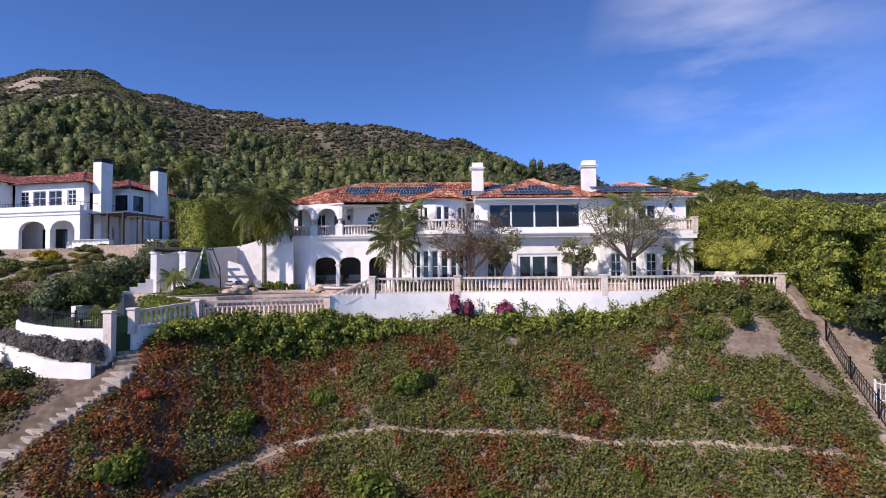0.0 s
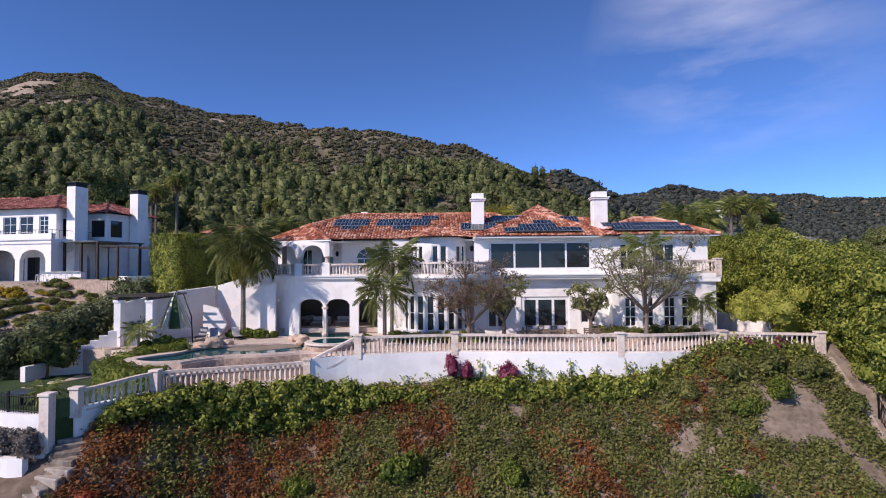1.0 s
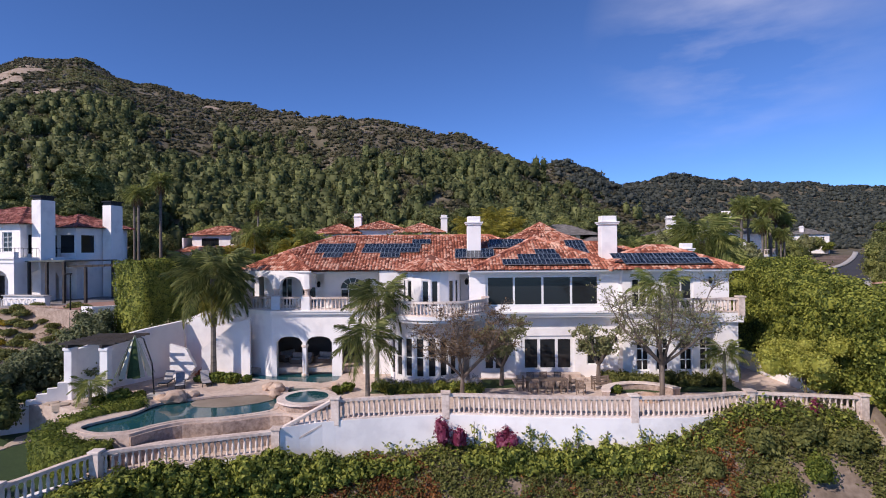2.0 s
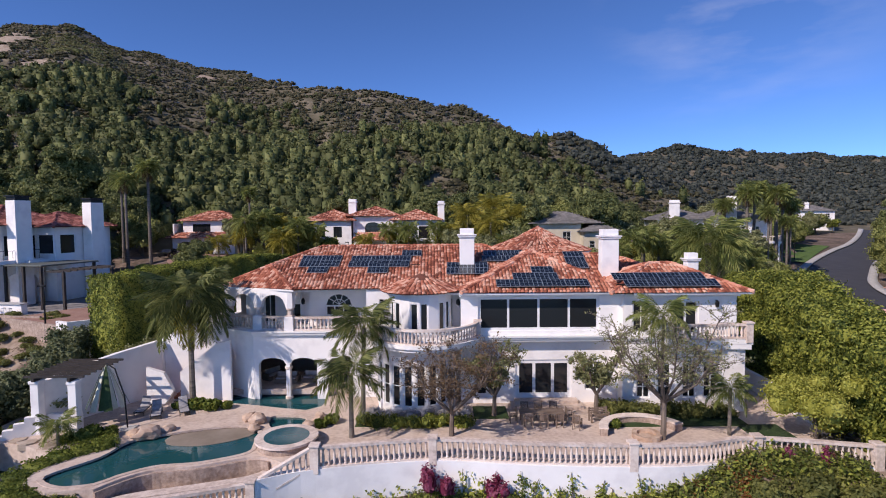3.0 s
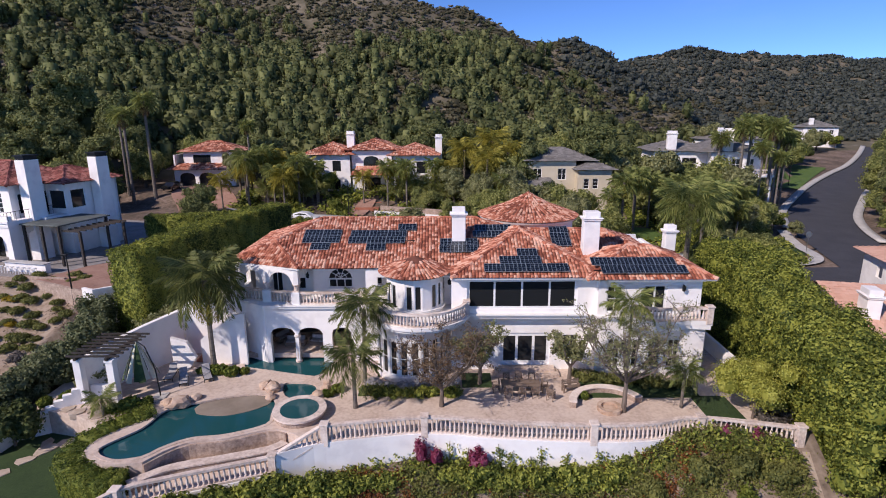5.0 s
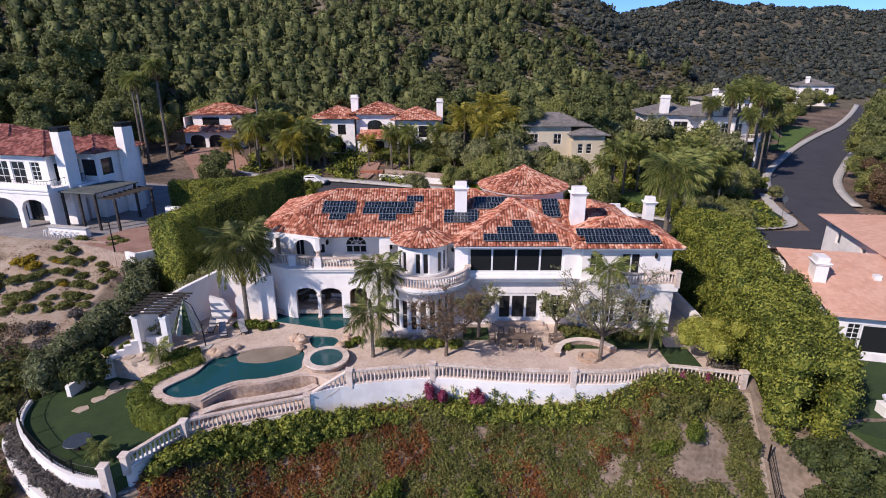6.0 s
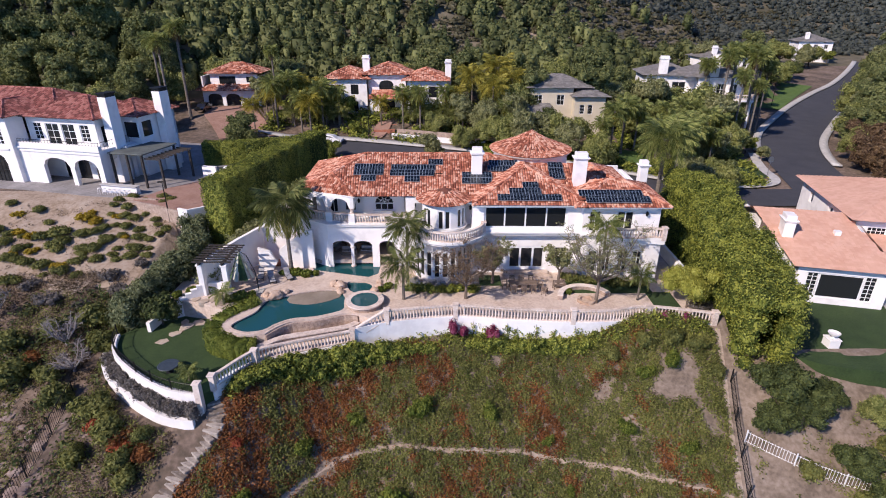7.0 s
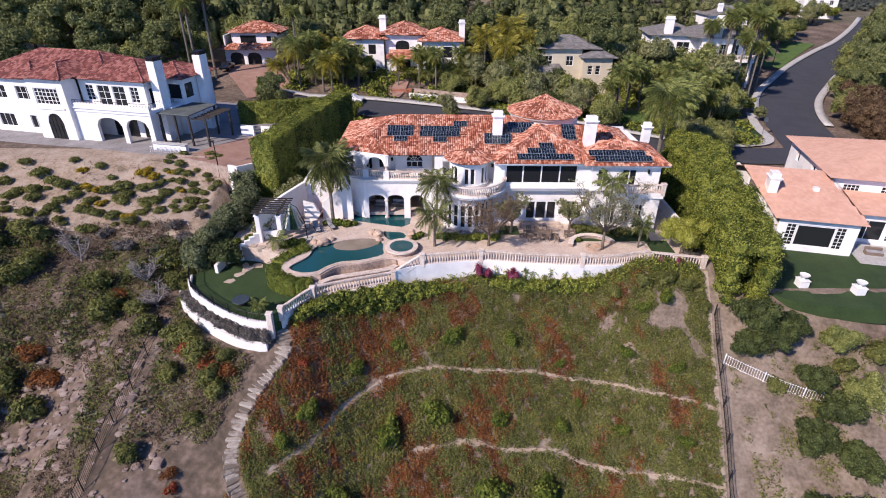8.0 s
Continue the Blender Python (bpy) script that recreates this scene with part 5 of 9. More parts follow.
in_house(nr, boxes((4.6, 5.2, 5.0, 5.6, 5.4, 6.2)), "roof_vent", FRAME)
in_house(nr, boxes((9.2, 24, -1.5, 3.6, -1.2, -0.05)), "patio", CONCRETE)
for x in (10.5, 14.0):
    sofa = thing("outdoor_sofa", (0, 0, 0), "brown wicker outdoor sofa with pale cushions on a patio", "sofa", "patio sofas")
    part("body", boxes((0, 1.9, 0, 0.8, 0, 0.35), (0, 1.9, 0.65, 0.85, 0.35, 0.8), bevel=0.03), WOOD, sofa)
    part("cushion", boxes((0.1, 1.8, 0.05, 0.62, 0.35, 0.5), bevel=0.05), CUSHION, sofa)
    sofa.matrix_basis = pose(36.9, 47.5, -2.34, 0, 0, -13.5) @ pose(x, 0.6, 0)
urn = thing("garden_urn", (35.7, 39.0, -2.5), "white stone urn on a square pedestal on the lawn", "urn", "lawn urns")
part("pedestal", boxes((-0.65, 0.65, -0.65, 0.65, -0.1, 1.0), (-0.72, 0.72, -0.72, 0.72, 1.0, 1.12), bevel=0.03), STUCCO_PLAIN, urn)
part("bowl", lathe(bmesh.new(), [(0.25, 1.12), (0.14, 1.25), (0.2, 1.35), (0.55, 1.6), (0.68, 1.85), (0.6, 1.85), (0.4, 1.7)], 14), STUCCO_PLAIN, urn)
urn.matrix_basis = pose(35.7, 39.0, -2.5) @ Matrix.Scale(0.78, 4)
copy_thing(urn, pose(40.9, 37.6, -2.5))

# houses across the street behind
bk = storey_house("street_villa", (-12, 112, 5.0), 0, "white villa with clay-tile roofs and an arched entrance among palms")
bm = bmesh.new()
wall(bm, (-12.5, 2.0), (-3.6, 2.0), -1.5, 7.3, [(2.0, 3.6, 4.2, 6.2, 0), (5.2, 6.8, 4.2, 6.2, 0), (2, 3.5, 0.6, 2.6, 0), (5, 6.6, 0.6, 2.6, 0)])
wall(bm, (-3.6, 2.6), (4.4, 2.6), -1.5, 8.2, [(2.2, 5.2, 4.7, 7.0, 0.8), (2.2, 5.4, -0.5, 2.9, 0)])
wall(bm, (4.4, -0.6), (12.6, -0.6), -1.5, 7.3, [(1.2, 2.8, 3.9, 6.2, 0), (4.6, 6.6, 4.0, 6.2, 0), (2, 3.6, 0.4, 2.6, 0)])
wall(bm, (-3.6, 2.0), (-3.6, 2.6), -1.5, 7.3)
wall(bm, (4.4, 2.6), (4.4, -0.6), -1.5, 7.3)
wall(bm, (12.6, -0.3), (12.6, 12), -1.5, 7.3)
wall(bm, (-12.5, 12), (-12.5, 2.3), -1.5, 7.3)
in_house(bk, bm, "wall", STUCCO)
in_house(bk, boxes((-12, 12.2, 5, 5.2, -1.5, 7.2)), "inner_wall", INSIDE)
for a, b, c, d in ((2.0, 3.6, 4.2, 6.2), (5.2, 6.8, 4.2, 6.2), (2, 3.5, 0.6, 2.6), (5, 6.6, 0.6, 2.6)):
    window(bk, (-12.5, 2.0), (-3.6, 2.0), a, b, c, d, 3, 2, bar=0.1, frame_mat=IRON)
window(bk, (-3.6, 2.6), (4.4, 2.6), 2.2, 5.2, 4.7, 7.0, 3, 3, bar=0.1, frame_mat=IRON)
window(bk, (-3.6, 2.6), (4.4, 2.6), 2.2, 5.4, -0.5, 2.9, 2, 1, bar=0.1, frame_mat=IRON, name="entrance_door")
for a, b, c, d in ((1.2, 2.8, 3.9, 6.2), (4.6, 6.6, 4.0, 6.2), (2, 3.6, 0.4, 2.6)):
    window(bk, (4.4, -0.6), (12.6, -0.6), a, b, c, d, 2, 3, bar=0.1, frame_mat=IRON)
r = Roof(0.5, 0.6)
r.hip(-13.2, -2.9, 1.2, 13.0, 7.3, 0.4)
r.hip(-5, 5.4, 1.8, 16, 8.1, 0.36)
r.hip(3.6, 13.4, -1.4, 11, 7.3, 0.4)
r.plane([(-3.4, -0.4, 3.6), (4.2, -0.4, 3.6), (3.6, 2.6, 5.0), (-2.8, 2.6, 5.0)])
r.finish(bk, TILE, UNDERLAY)
chimney(bk, -4.5, 7.5, 7, 11.6, 1.5, 1.2)
chimney(bk, 13.1, 5.0, -1, 11.0, 1.3, 1.2)
for x in (-2.8, 3.6):
    in_house(bk, boxes((x - 0.3, x + 0.3, -0.2, 0.4, -1.2, 3.6)), "porch_column", STUCCO)
part("entry_steps", boxes((-2.4, 3.0, -1.5, 1.0, -2.0, -0.4), (-2.0, 2.6, -4.0, -1.5, -2.6, -0.9), (-1.8, 2.4, -7.0, -4.0, -3.2, -1.5)), TERRACOTTA, bk)
gr = storey_house("garage_house", (-47, 120, 6.0), 0, "white garage house with clay-tile roof and arched doors")
bm = bmesh.new()
wall(bm, (-6, 0), (6.5, 0), -1, 3.6, [(1.0, 4.2, -1, 2.4, 0.8), (5.0, 8.2, -1, 2.4, 0.8)])
wall(bm, (-4.5, 1.5), (6.0, 1.5), 3.0, 6.6, [(2.0, 5.6, 4.0, 5.9, 0), (8.0, 9.0, 4.6, 5.8, 0)])
wall(bm, (6.5, 0.3), (6.5, 9), -1, 6.0)
wall(bm, (-6, 9), (-6, 0.3), -1, 6.0)
in_house(gr, bm, "wall", STUCCO)
in_house(gr, boxes((-5.6, 6.1, 0.7, 0.85, -1, 3.4)), "garage_door", BRONZE)
window(gr, (-4.5, 1.5), (6.0, 1.5), 2.0, 5.6, 4.0, 5.9, 4, 1, frame_mat=IRON)
window(gr, (-4.5, 1.5), (6.0, 1.5), 8.0, 9.0, 4.6, 5.8, 1, 2, frame_mat=IRON)
r = Roof(0.5, 0.6)
r.hip(-5.3, 6.8, 0.7, 10, 6.5, 0.42)
r.plane([(-7, -1.2, 3.1), (7.3, -1.2, 3.1), (6.6, 1.5, 4.2), (-6, 1.5, 4.2)])
r.finish(gr, TILE, UNDERLAY)

bg = storey_house("beige_house", (24.5, 108, 3.5), 0, "beige stucco house with hipped grey slate roof")
bm = bmesh.new()
wall(bm, (-7.2, 0), (1.5, 0), -2, 8.0, [(1, 2.6, 4.6, 6.6, 0), (5.5, 7, 4.6, 6.6, 0)])
wall(bm, (1.5, -2.2), (7.5, -2.2), -2, 6.6, [(1.0, 2.0, 3.2, 5.0, 0), (2.6, 3.6, 3.2, 5.0, 0)])
wall(bm, (1.5, 0), (1.5, -2), -2, 6.6)
wall(bm, (7.5, -1.9), (7.5, 8), -2, 6.6, [(1, 2, 3, 5, 0)])
wall(bm, (-7.2, 9), (-7.2, 0.3), -2, 8.0)
in_house(bg, bm, "wall", STUCCO_BEIGE)
window(bg, (-7.2, 0), (1.5, 0), 1, 2.6, 4.6, 6.6, 2, 2)
window(bg, (-7.2, 0), (1.5, 0), 5.5, 7, 4.6, 6.6, 2, 2)
window(bg, (1.5, -2.2), (7.5, -2.2), 1.0, 2.0, 3.2, 5.0, 1, 3)
window(bg, (1.5, -2.2), (7.5, -2.2), 2.6, 3.6, 3.2, 5.0, 1, 3)
r = Roof(0.5, 0.4, 0.03, True)
r.hip(-8, 5.5, -0.8, 10, 8.0, 0.4, caps=False)
r.hip(0.8, 8.3, -3.0, 8.5, 6.6, 0.4, caps=False)
r.plane([(-8.2, -3.0, 3.6), (-3, -3.0, 3.6), (-3, 0, 5.0), (-8.2, 0, 5.0)])
r.finish(bg, TILE_GREY, TILE_GREY)

bw = storey_house("white_house", (58, 126, 3.5), -8, "large white house with grey slate roof and two chimneys")
bm = bmesh.new()
wall(bm, (-11, 0), (0, 0), -2, 8.4, [(2, 4, 4.6, 7, 0), (6, 9, 4.6, 7, 0), (2, 4, 0.5, 3, 0)])
wall(bm, (0, -2.5), (10, -2.5), -2, 8.4, [(1.5, 3, 4.6, 7, 0), (4.2, 5.8, 4.6, 7, 0), (7, 8.5, 4.6, 7, 0), (3, 7, 0.2, 3, 0)])
wall(bm, (0, 0), (0, -2.2), -2, 8.4)
wall(bm, (10, -2.2), (10, 12), -2, 8.4)
wall(bm, (-11, 12), (-11, 0.3), -2, 8.4, [(2, 5, 5, 7, 0)])
in_house(bw, bm, "wall", STUCCO)
for a, b in ((2, 4), (6, 9)):
    window(bw, (-11, 0), (0, 0), a, b, 4.6, 7, 2, 2)
for a, b in ((1.5, 3), (4.2, 5.8), (7, 8.5)):
    window(bw, (0, -2.5), (10, -2.5), a, b, 4.6, 7, 2, 2)
window(bw, (0, -2.5), (10, -2.5), 3, 7, 0.2, 3, 3, 1)
window(bw, (-11, 0), (0, 0), 2, 4, 0.5, 3, 2, 1)
r = Roof(0.5, 0.4, 0.03, True)
r.hip(-12, 1.5, -0.9, 13, 8.4, 0.36, caps=False)
r.hip(-3, 11, -3.4, 13, 8.4, 0.36, caps=False)
r.finish(bw, TILE_GREY, TILE_GREY)
chimney(bw, -7.4, 0.3, -2, 12.6, 1.9, 1.2)
chimney(bw, 3.0, -2.6, -2, 13.2, 1.7, 1.2)
bb2 = thing("balcony_porch", (0, 0, 0), "white balustraded porch of the white house", "porch")
balustrade(bb2, [(-1.5, -5.5), (11, -5.5)], 4.0, 1.1, gap=0.5, posts=[(-1.5, -5.5), (5, -5.5), (11, -5.5)])
part("porch_slab", boxes((-1.8, 11.3, -5.8, -2.6, 3.6, 4.0)), STUCCO_PLAIN, bb2)
for x in (-1.3, 2.9, 6.9, 10.8):
    part("porch_column", lathe(bmesh.new(), [(0.32, -2), (0.32, 3.3), (0.42, 3.6)], 10, (x, -5.4, 0)), STUCCO_PLAIN, bb2)
bb2.matrix_basis = pose(58, 126, 3.5, 0, 0, -8)
for k, (x, y, w, h) in enumerate(((88, 172, 16, 8.5), (146, 222, 12, 8.0))):
    far = storey_house("far_house", (x, y, ground_at(x, y) - 0.5), -14 * (k % 2), "distant white house with grey hipped roof", "distant houses")
    bm = bmesh.new()
    holes = [(2 + 3.5 * i, 3.4 + 3.5 * i, h - 2.6, h - 1.0, 0) for i in range(int(w / 4))]
    wall(bm, (-w / 2, 0), (w / 2, 0), -2, h, holes + [])
    wall(bm, (w / 2, 0.3), (w / 2, 11), -2, h)
    wall(bm, (-w / 2, 11), (-w / 2, 0.3), -2, h)
    in_house(far, bm, "wall", STUCCO)
    for q in holes:
        window(far, (-w / 2, 0), (w / 2, 0), *q[:4], 2, 2)
    r = Roof(0.6, 0.5, 0.03, True)
    r.hip(-w / 2 - 0.7, w / 2 + 0.7, -0.8, 12, h, 0.38, caps=False)
    r.finish(far, TILE_GREY, TILE_GREY)
    chimney(far, -w / 4, 2, h - 1, h + 3.4, 1.4, 1.1)
TRAIL_LINES = [[(-18.6, 22.0), (-15.0, 25.6), (-13.2, 28.4), (-11.4, 30.4), (-8.8, 32.1), (-4.4, 33.0), (1.0, 32.7), (6.5, 32.6), (12.3, 31.5), (16.8, 29.9), (21.5, 28.5), (23.4, 28.0)],
               [(-6, 26.2), (-0.5, 26.9), (3.3, 26.3), (7.7, 26.2), (11.9, 24.8), (18.6, 23.0), (22.4, 22.2)]]
TRAIL_PTS = np.array([p for t in TRAIL_LINES for p in smooth_line(t, 0.4)])
STAIRS_LINE = smooth_line([(-19.2, 33.0), (-18.7, 31.9), (-19.0, 30.6), (-20.0, 29.3), (-21.0, 27.6), (-21.8, 25.6), (-22.1, 23.6), (-21.7, 21.8), (-20.6, 20.2), (-19.4, 17.5)], 0.36)
STAIR_PTS = np.array(STAIRS_LINE)



# ---- pool and patio ----
def flat_sheet(name, line, z, material):
    bm = bmesh.new()
    bm.faces.new([bm.verts.new((x, y, z)) for x, y in line])
    bmesh.ops.triangulate(bm, faces=bm.faces)
    return part(name, bm, material)


for nm, line, z, low in (("pool", pool_line, -1.36, -2.9), ("upper_pool", upper_pool_line, -1.34, -2.2), ("channel_pool", channel_line, -1.34, -2.0)):
    tagged(flat_sheet(nm + "_water", line, z, WATER), "still dark teal swimming pool water", "water", kind="structure")
    tagged(flat_sheet(nm + "_floor", line, low, WATER_LINE), "dark plaster pool floor", "pool floor", kind="structure")
pool_coping = thing("pool_coping", (0, 0, 0), "pinkish stone coping round the free-form pool", "coping")
coping = pool_line + [pool_line[0]]
for i in range(0, len(coping) - 1, 2):
    part("coping_stone", ribbon(bmesh.new(), coping[i:i + 3], 0.14, TERRACE - 0.1, TERRACE + 0.03), PAVING, pool_coping)
beach = [(-15.9, 46.0), (-13.9, 46.9), (-11.7, 47.2), (-10.6, 46.4), (-11.4, 45.3), (-13.4, 44.4), (-15.6, 44.7)]
ob = part("sun_shelf", prism(bmesh.new(), smooth_line(beach, 0.5, True), -2.4, -1.33), BEACH)
tagged(ob, "shallow brown stone sun shelf just under the water", "ledge")
# overflow wall and lower basin
basin = [(x, y - 0.02) for x, y in smooth_line([(-16.3, 38.8), (-15.6, 39.9), (-14.4, 40.9), (-12.2, 41.35), (-9.7, 42.4), (-8.3, 42.2)], 0.5)]
ob = part("overflow_wall", ribbon(bmesh.new(), basin, 0.16, -3.2, TERRACE - 0.14), STONE_WALL)
tagged(ob, "wet brown stone overflow wall of the infinity pool", "wall", kind="structure")
lip = smooth_line([(-16.7, 37.7), (-15.0, 39.2), (-12.0, 40.2), (-9.2, 41.2), (-8.4, 42.0)], 0.5)
ob = part("basin_wall", ribbon(bmesh.new(), lip, 0.28, -3.4, -1.95), STONE_WALL)
tagged(ob, "curved stone catch-basin wall below the pool", "wall", kind="structure")
ob = part("basin_coping", ribbon(bmesh.new(), lip, 0.34, -1.95, -1.85), STONE)
tagged(ob, "pinkish stone coping on the basin wall", "coping", kind="structure")
basin_floor = lip + basin[::-1]
tagged(flat_sheet("basin_floor", basin_floor, -2.35, PAVING), "tan stone floor of the empty catch basin", "paving", kind="structure")
tagged(flat_sheet("basin_bed", [(-17.6, 37.0), (-16.6, 36.6), (-8.5, 39.8), (-5.6, 41.0), (-7.0, 41.6), (-8.3, 42.3)] + basin[::-1], -2.62, PAVING), "tan paving strip behind the lower balustrade", "paving", kind="structure")
spa = thing("spa", (-7.9, 44.2, TERRACE), "round raised stone spa beside the pool", "hot tub")
part("spa_wall", lathe(bmesh.new(), [(1.72, -0.4), (1.75, 0.42)], 30), STONE_WALL, spa)
bm = bmesh.new()
lathe(bm, [(1.35, 0.2), (1.35, 0.55), (1.9, 0.55), (1.9, 0.42), (1.76, 0.42)], 30)
part("rim", bm, STONE, spa)
part("spa_water", lathe(bmesh.new(), [(1.36, 0.3), (1.36, 0.565)], 30), WATER, spa)


def boulder(x, y, z, r, squash=0.6):
    bm = bmesh.new()
    bmesh.ops.create_icosphere(bm, subdivisions=2, radius=1.0)
    o = Vector((x * 1.7, y * 2.3, 0))
    for v in bm.verts:
        k = 1 + 0.35 * noise.noise(v.co * 1.4 + o) + 0.12 * noise.noise(v.co * 4 + o)
        v.co = Vector((v.co.x * r * k, v.co.y * r * 0.8 * k, v.co.z * r * squash * k))
    ob = part("boulder", bm, ROCK)
    ob.matrix_basis = pose(x, y, z + r * squash * 0.4, 0, 0, 40 * x)
    return tagged(ob, "rough tan boulder at the pool edge", "rock", "pool boulders")


for x, y, r in ((-17.2, 45.6, 0.85), (-16.4, 46.5, 0.5), (-11.0, 47.9, 0.75), (-11.7, 48.4, 0.6), (-10.8, 46.6, 0.5), (-7.2, 46.8, 0.6), (-6.8, 47.9, 0.55), (-7.0, 48.9, 0.4), (-18.3, 45.9, 0.45)):
    boulder(x, y, TERRACE, r)

# outer stair beside the house, stucco parapets and steps
def upright(outline, y0, y1):
    """A slab in the x-z plane."""
    bm = bmesh.new()
    f = [bm.verts.new((x, y0, z)) for x, z in outline]
    b = [bm.verts.new((x, y1, z)) for x, z in outline]
    bm.faces.new(f)
    bm.faces.new(b[::-1])
    for i in range(len(outline)):
        j = (i + 1) % len(outline)
        bm.faces.new((f[i], f[j], b[j], b[i]))
    return bm


stair = thing("outer_stair", (0, 0, 0), "white stucco outer stair with terracotta steps beside the house", "stairs")
part("back_wall", upright([(-20.9, -1.6), (-15.6, -1.6), (-15.6, 4.9), (-16.4, 4.5), (-19.6, 3.4), (-20.9, 3.1)], 54.6, 55.0), STUCCO, stair)
part("parapet", upright([(-18.5, -1.3), (-14.6, -1.3), (-14.6, 3.4), (-15.6, 3.2), (-18.0, 1.4), (-18.5, 1.0)], 52.5, 52.8), STUCCO, stair)
part("parapet", upright([(-20.6, -1.3), (-19.3, -1.3), (-18.6, -0.2), (-19.3, 1.2), (-20.6, 1.6)], 51.6, 51.95), STUCCO, stair)
for i in range(14):
    x = -19.2 + 0.26 * i
    part("step", boxes((x, x + 0.3, 52.8, 54.6, TERRACE, TERRACE + 0.18 + 0.26 * i)), TERRACOTTA, stair)
ob = part("garden_wall_side", ribbon(bmesh.new(), [(-24.9, 46.4, -0.6), (-24.0, 48.6, -0.2), (-22.6, 51.2, 0.2), (-20.9, 54.3, 0.5)], 0.2, -2.2, 2.6), STUCCO)
tagged(ob, "white stucco garden wall climbing beside the patio", "wall", kind="structure")
ob = part("garden_wall_upper", ribbon(bmesh.new(), [(-20.9, 54.5, 0.0), (-20.6, 58.0, 0.4), (-20.2, 64.0, 0.6)], 0.2, -2.2, 3.0), STUCCO)
tagged(ob, "white stucco garden wall beside the house", "wall", kind="structure")
stepped = thing("stepped_wall", (0, 0, 0), "white stucco wall stepping up to the pergola", "wall")
for i in range(7):
    a, b = Vector((-28.2, 44.0)), Vector((-24.7, 46.0))
    p, q = a.lerp(b, i / 7), a.lerp(b, (i + 1) / 7)
    part("wall_step", ribbon(bmesh.new(), [tuple(p), tuple(q)], 0.19, -3.3, -1.9 + 0.32 * i), STUCCO, stepped)
part("wall_step", ribbon(bmesh.new(), [(-28.3, 43.9), (-28.6, 41.8)], 0.19, -3.4, -1.95), STUCCO, stepped)
# pergola
perg = thing("pergola", (0, 0, 0), "white stucco pergola with dark timber slats by the pool", "pergola")
for x, y in ((-24.6, 46.1), (-22.1, 46.0)):
    part("pillar", boxes((x - 0.27, x + 0.27, y - 0.27, y + 0.27, TERRACE, 2.15), (x - 0.33, x + 0.33, y - 0.33, y + 0.33, 2.15, 2.35), bevel=0.02), STUCCO, perg)
part("bench_wall", boxes((-24.4, -22.3, 46.6, 47.0, TERRACE, -0.1)), STUCCO, perg)
for x in (-24.5, -22.2):
    part("beam", boxes((x - 0.09, x + 0.09, 45.6, 50.2, 2.36, 2.58)), BRONZE, perg)
for i in range(8):
    y = 45.8 + 0.6 * i
    part("slat", boxes((-25.2, -21.3, y - 0.05, y + 0.05, 2.58, 2.72)), BRONZE, perg)
# umbrella
umb = thing("patio_umbrella", (-21.2, 47.9, TERRACE), "half-closed green and cream striped patio umbrella", "umbrella")
part("pole", tube(bmesh.new(), [(1.9, -1.0, 0.0), (1.75, -0.95, 2.2), (0.9, -0.5, 3.9), (0.0, 0, 4.15)], [0.05, 0.05, 0.045, 0.04], 8), IRON, umb)
part("base_plate", boxes((1.4, 2.4, -1.5, -0.5, 0.0, 0.08), bevel=0.02), CONCRETE, umb)
for k in range(16):
    bm = bmesh.new()
    t0, t1 = 2 * math.pi * k / 16, 2 * math.pi * (k + 1) / 16
    rows = []
    for r, z in ((0.03, 4.05), (0.36, 3.4), (0.76, 2.3), (1.15, 1.2)):
        ww = 1.12 if k % 2 else 0.9
        rows.append([bm.verts.new((r * ww * math.cos(t), r * ww * math.sin(t), z)) for t in (t0, (t0 + t1) / 2, t1)])
    for a, b in zip(rows, rows[1:]):
        for i in (0, 1):
            bm.faces.new((a[i], a[i + 1], b[i + 1], b[i]))
    part("canopy_panel", bm, CANVAS_GREEN if k % 4 < 2 else CANVAS_CREAM, umb)
# loungers
def lounger():
    ob = thing("sun_lounger", (0, 0, 0), "grey metal sun lounger with pale sling on the patio", "lounger", "pool loungers")
    part("frame", boxes((-0.34, -0.29, -0.9, 0.9, 0.26, 0.31), (0.29, 0.34, -0.9, 0.9, 0.26, 0.31), (-0.34, 0.34, -0.93, -0.88, 0.26, 0.31)), IRON, ob)
    part("seat", boxes((-0.3, 0.3, -0.88, 0.3, 0.29, 0.35), bevel=0.02), CUSHION, ob)
    bm = boxes((-0.3, 0.3, 0, 0.85, 0.0, 0.06), bevel=0.02)
    bm.transform(pose(0, 0.3, 0.3, 45))
    part("backrest", bm, CUSHION, ob)
    for sx in (-0.31, 0.31):
        for sy in (-0.8, 0.75):
            part("leg", tube(bmesh.new(), [(sx, sy, 0), (sx, sy, 0.27)], [0.025, 0.025], 5), IRON, ob)
    return ob


lo = lounger()
lo.matrix_basis = pose(-18.6, 49.2, TERRACE, 0, 0, 25)
copy_thing(lo, pose(-17.0, 49.9, TERRACE, 0, 0, 30))
copy_thing(lo, pose(-20.0, 50.0, TERRACE, 0, 0, 10))


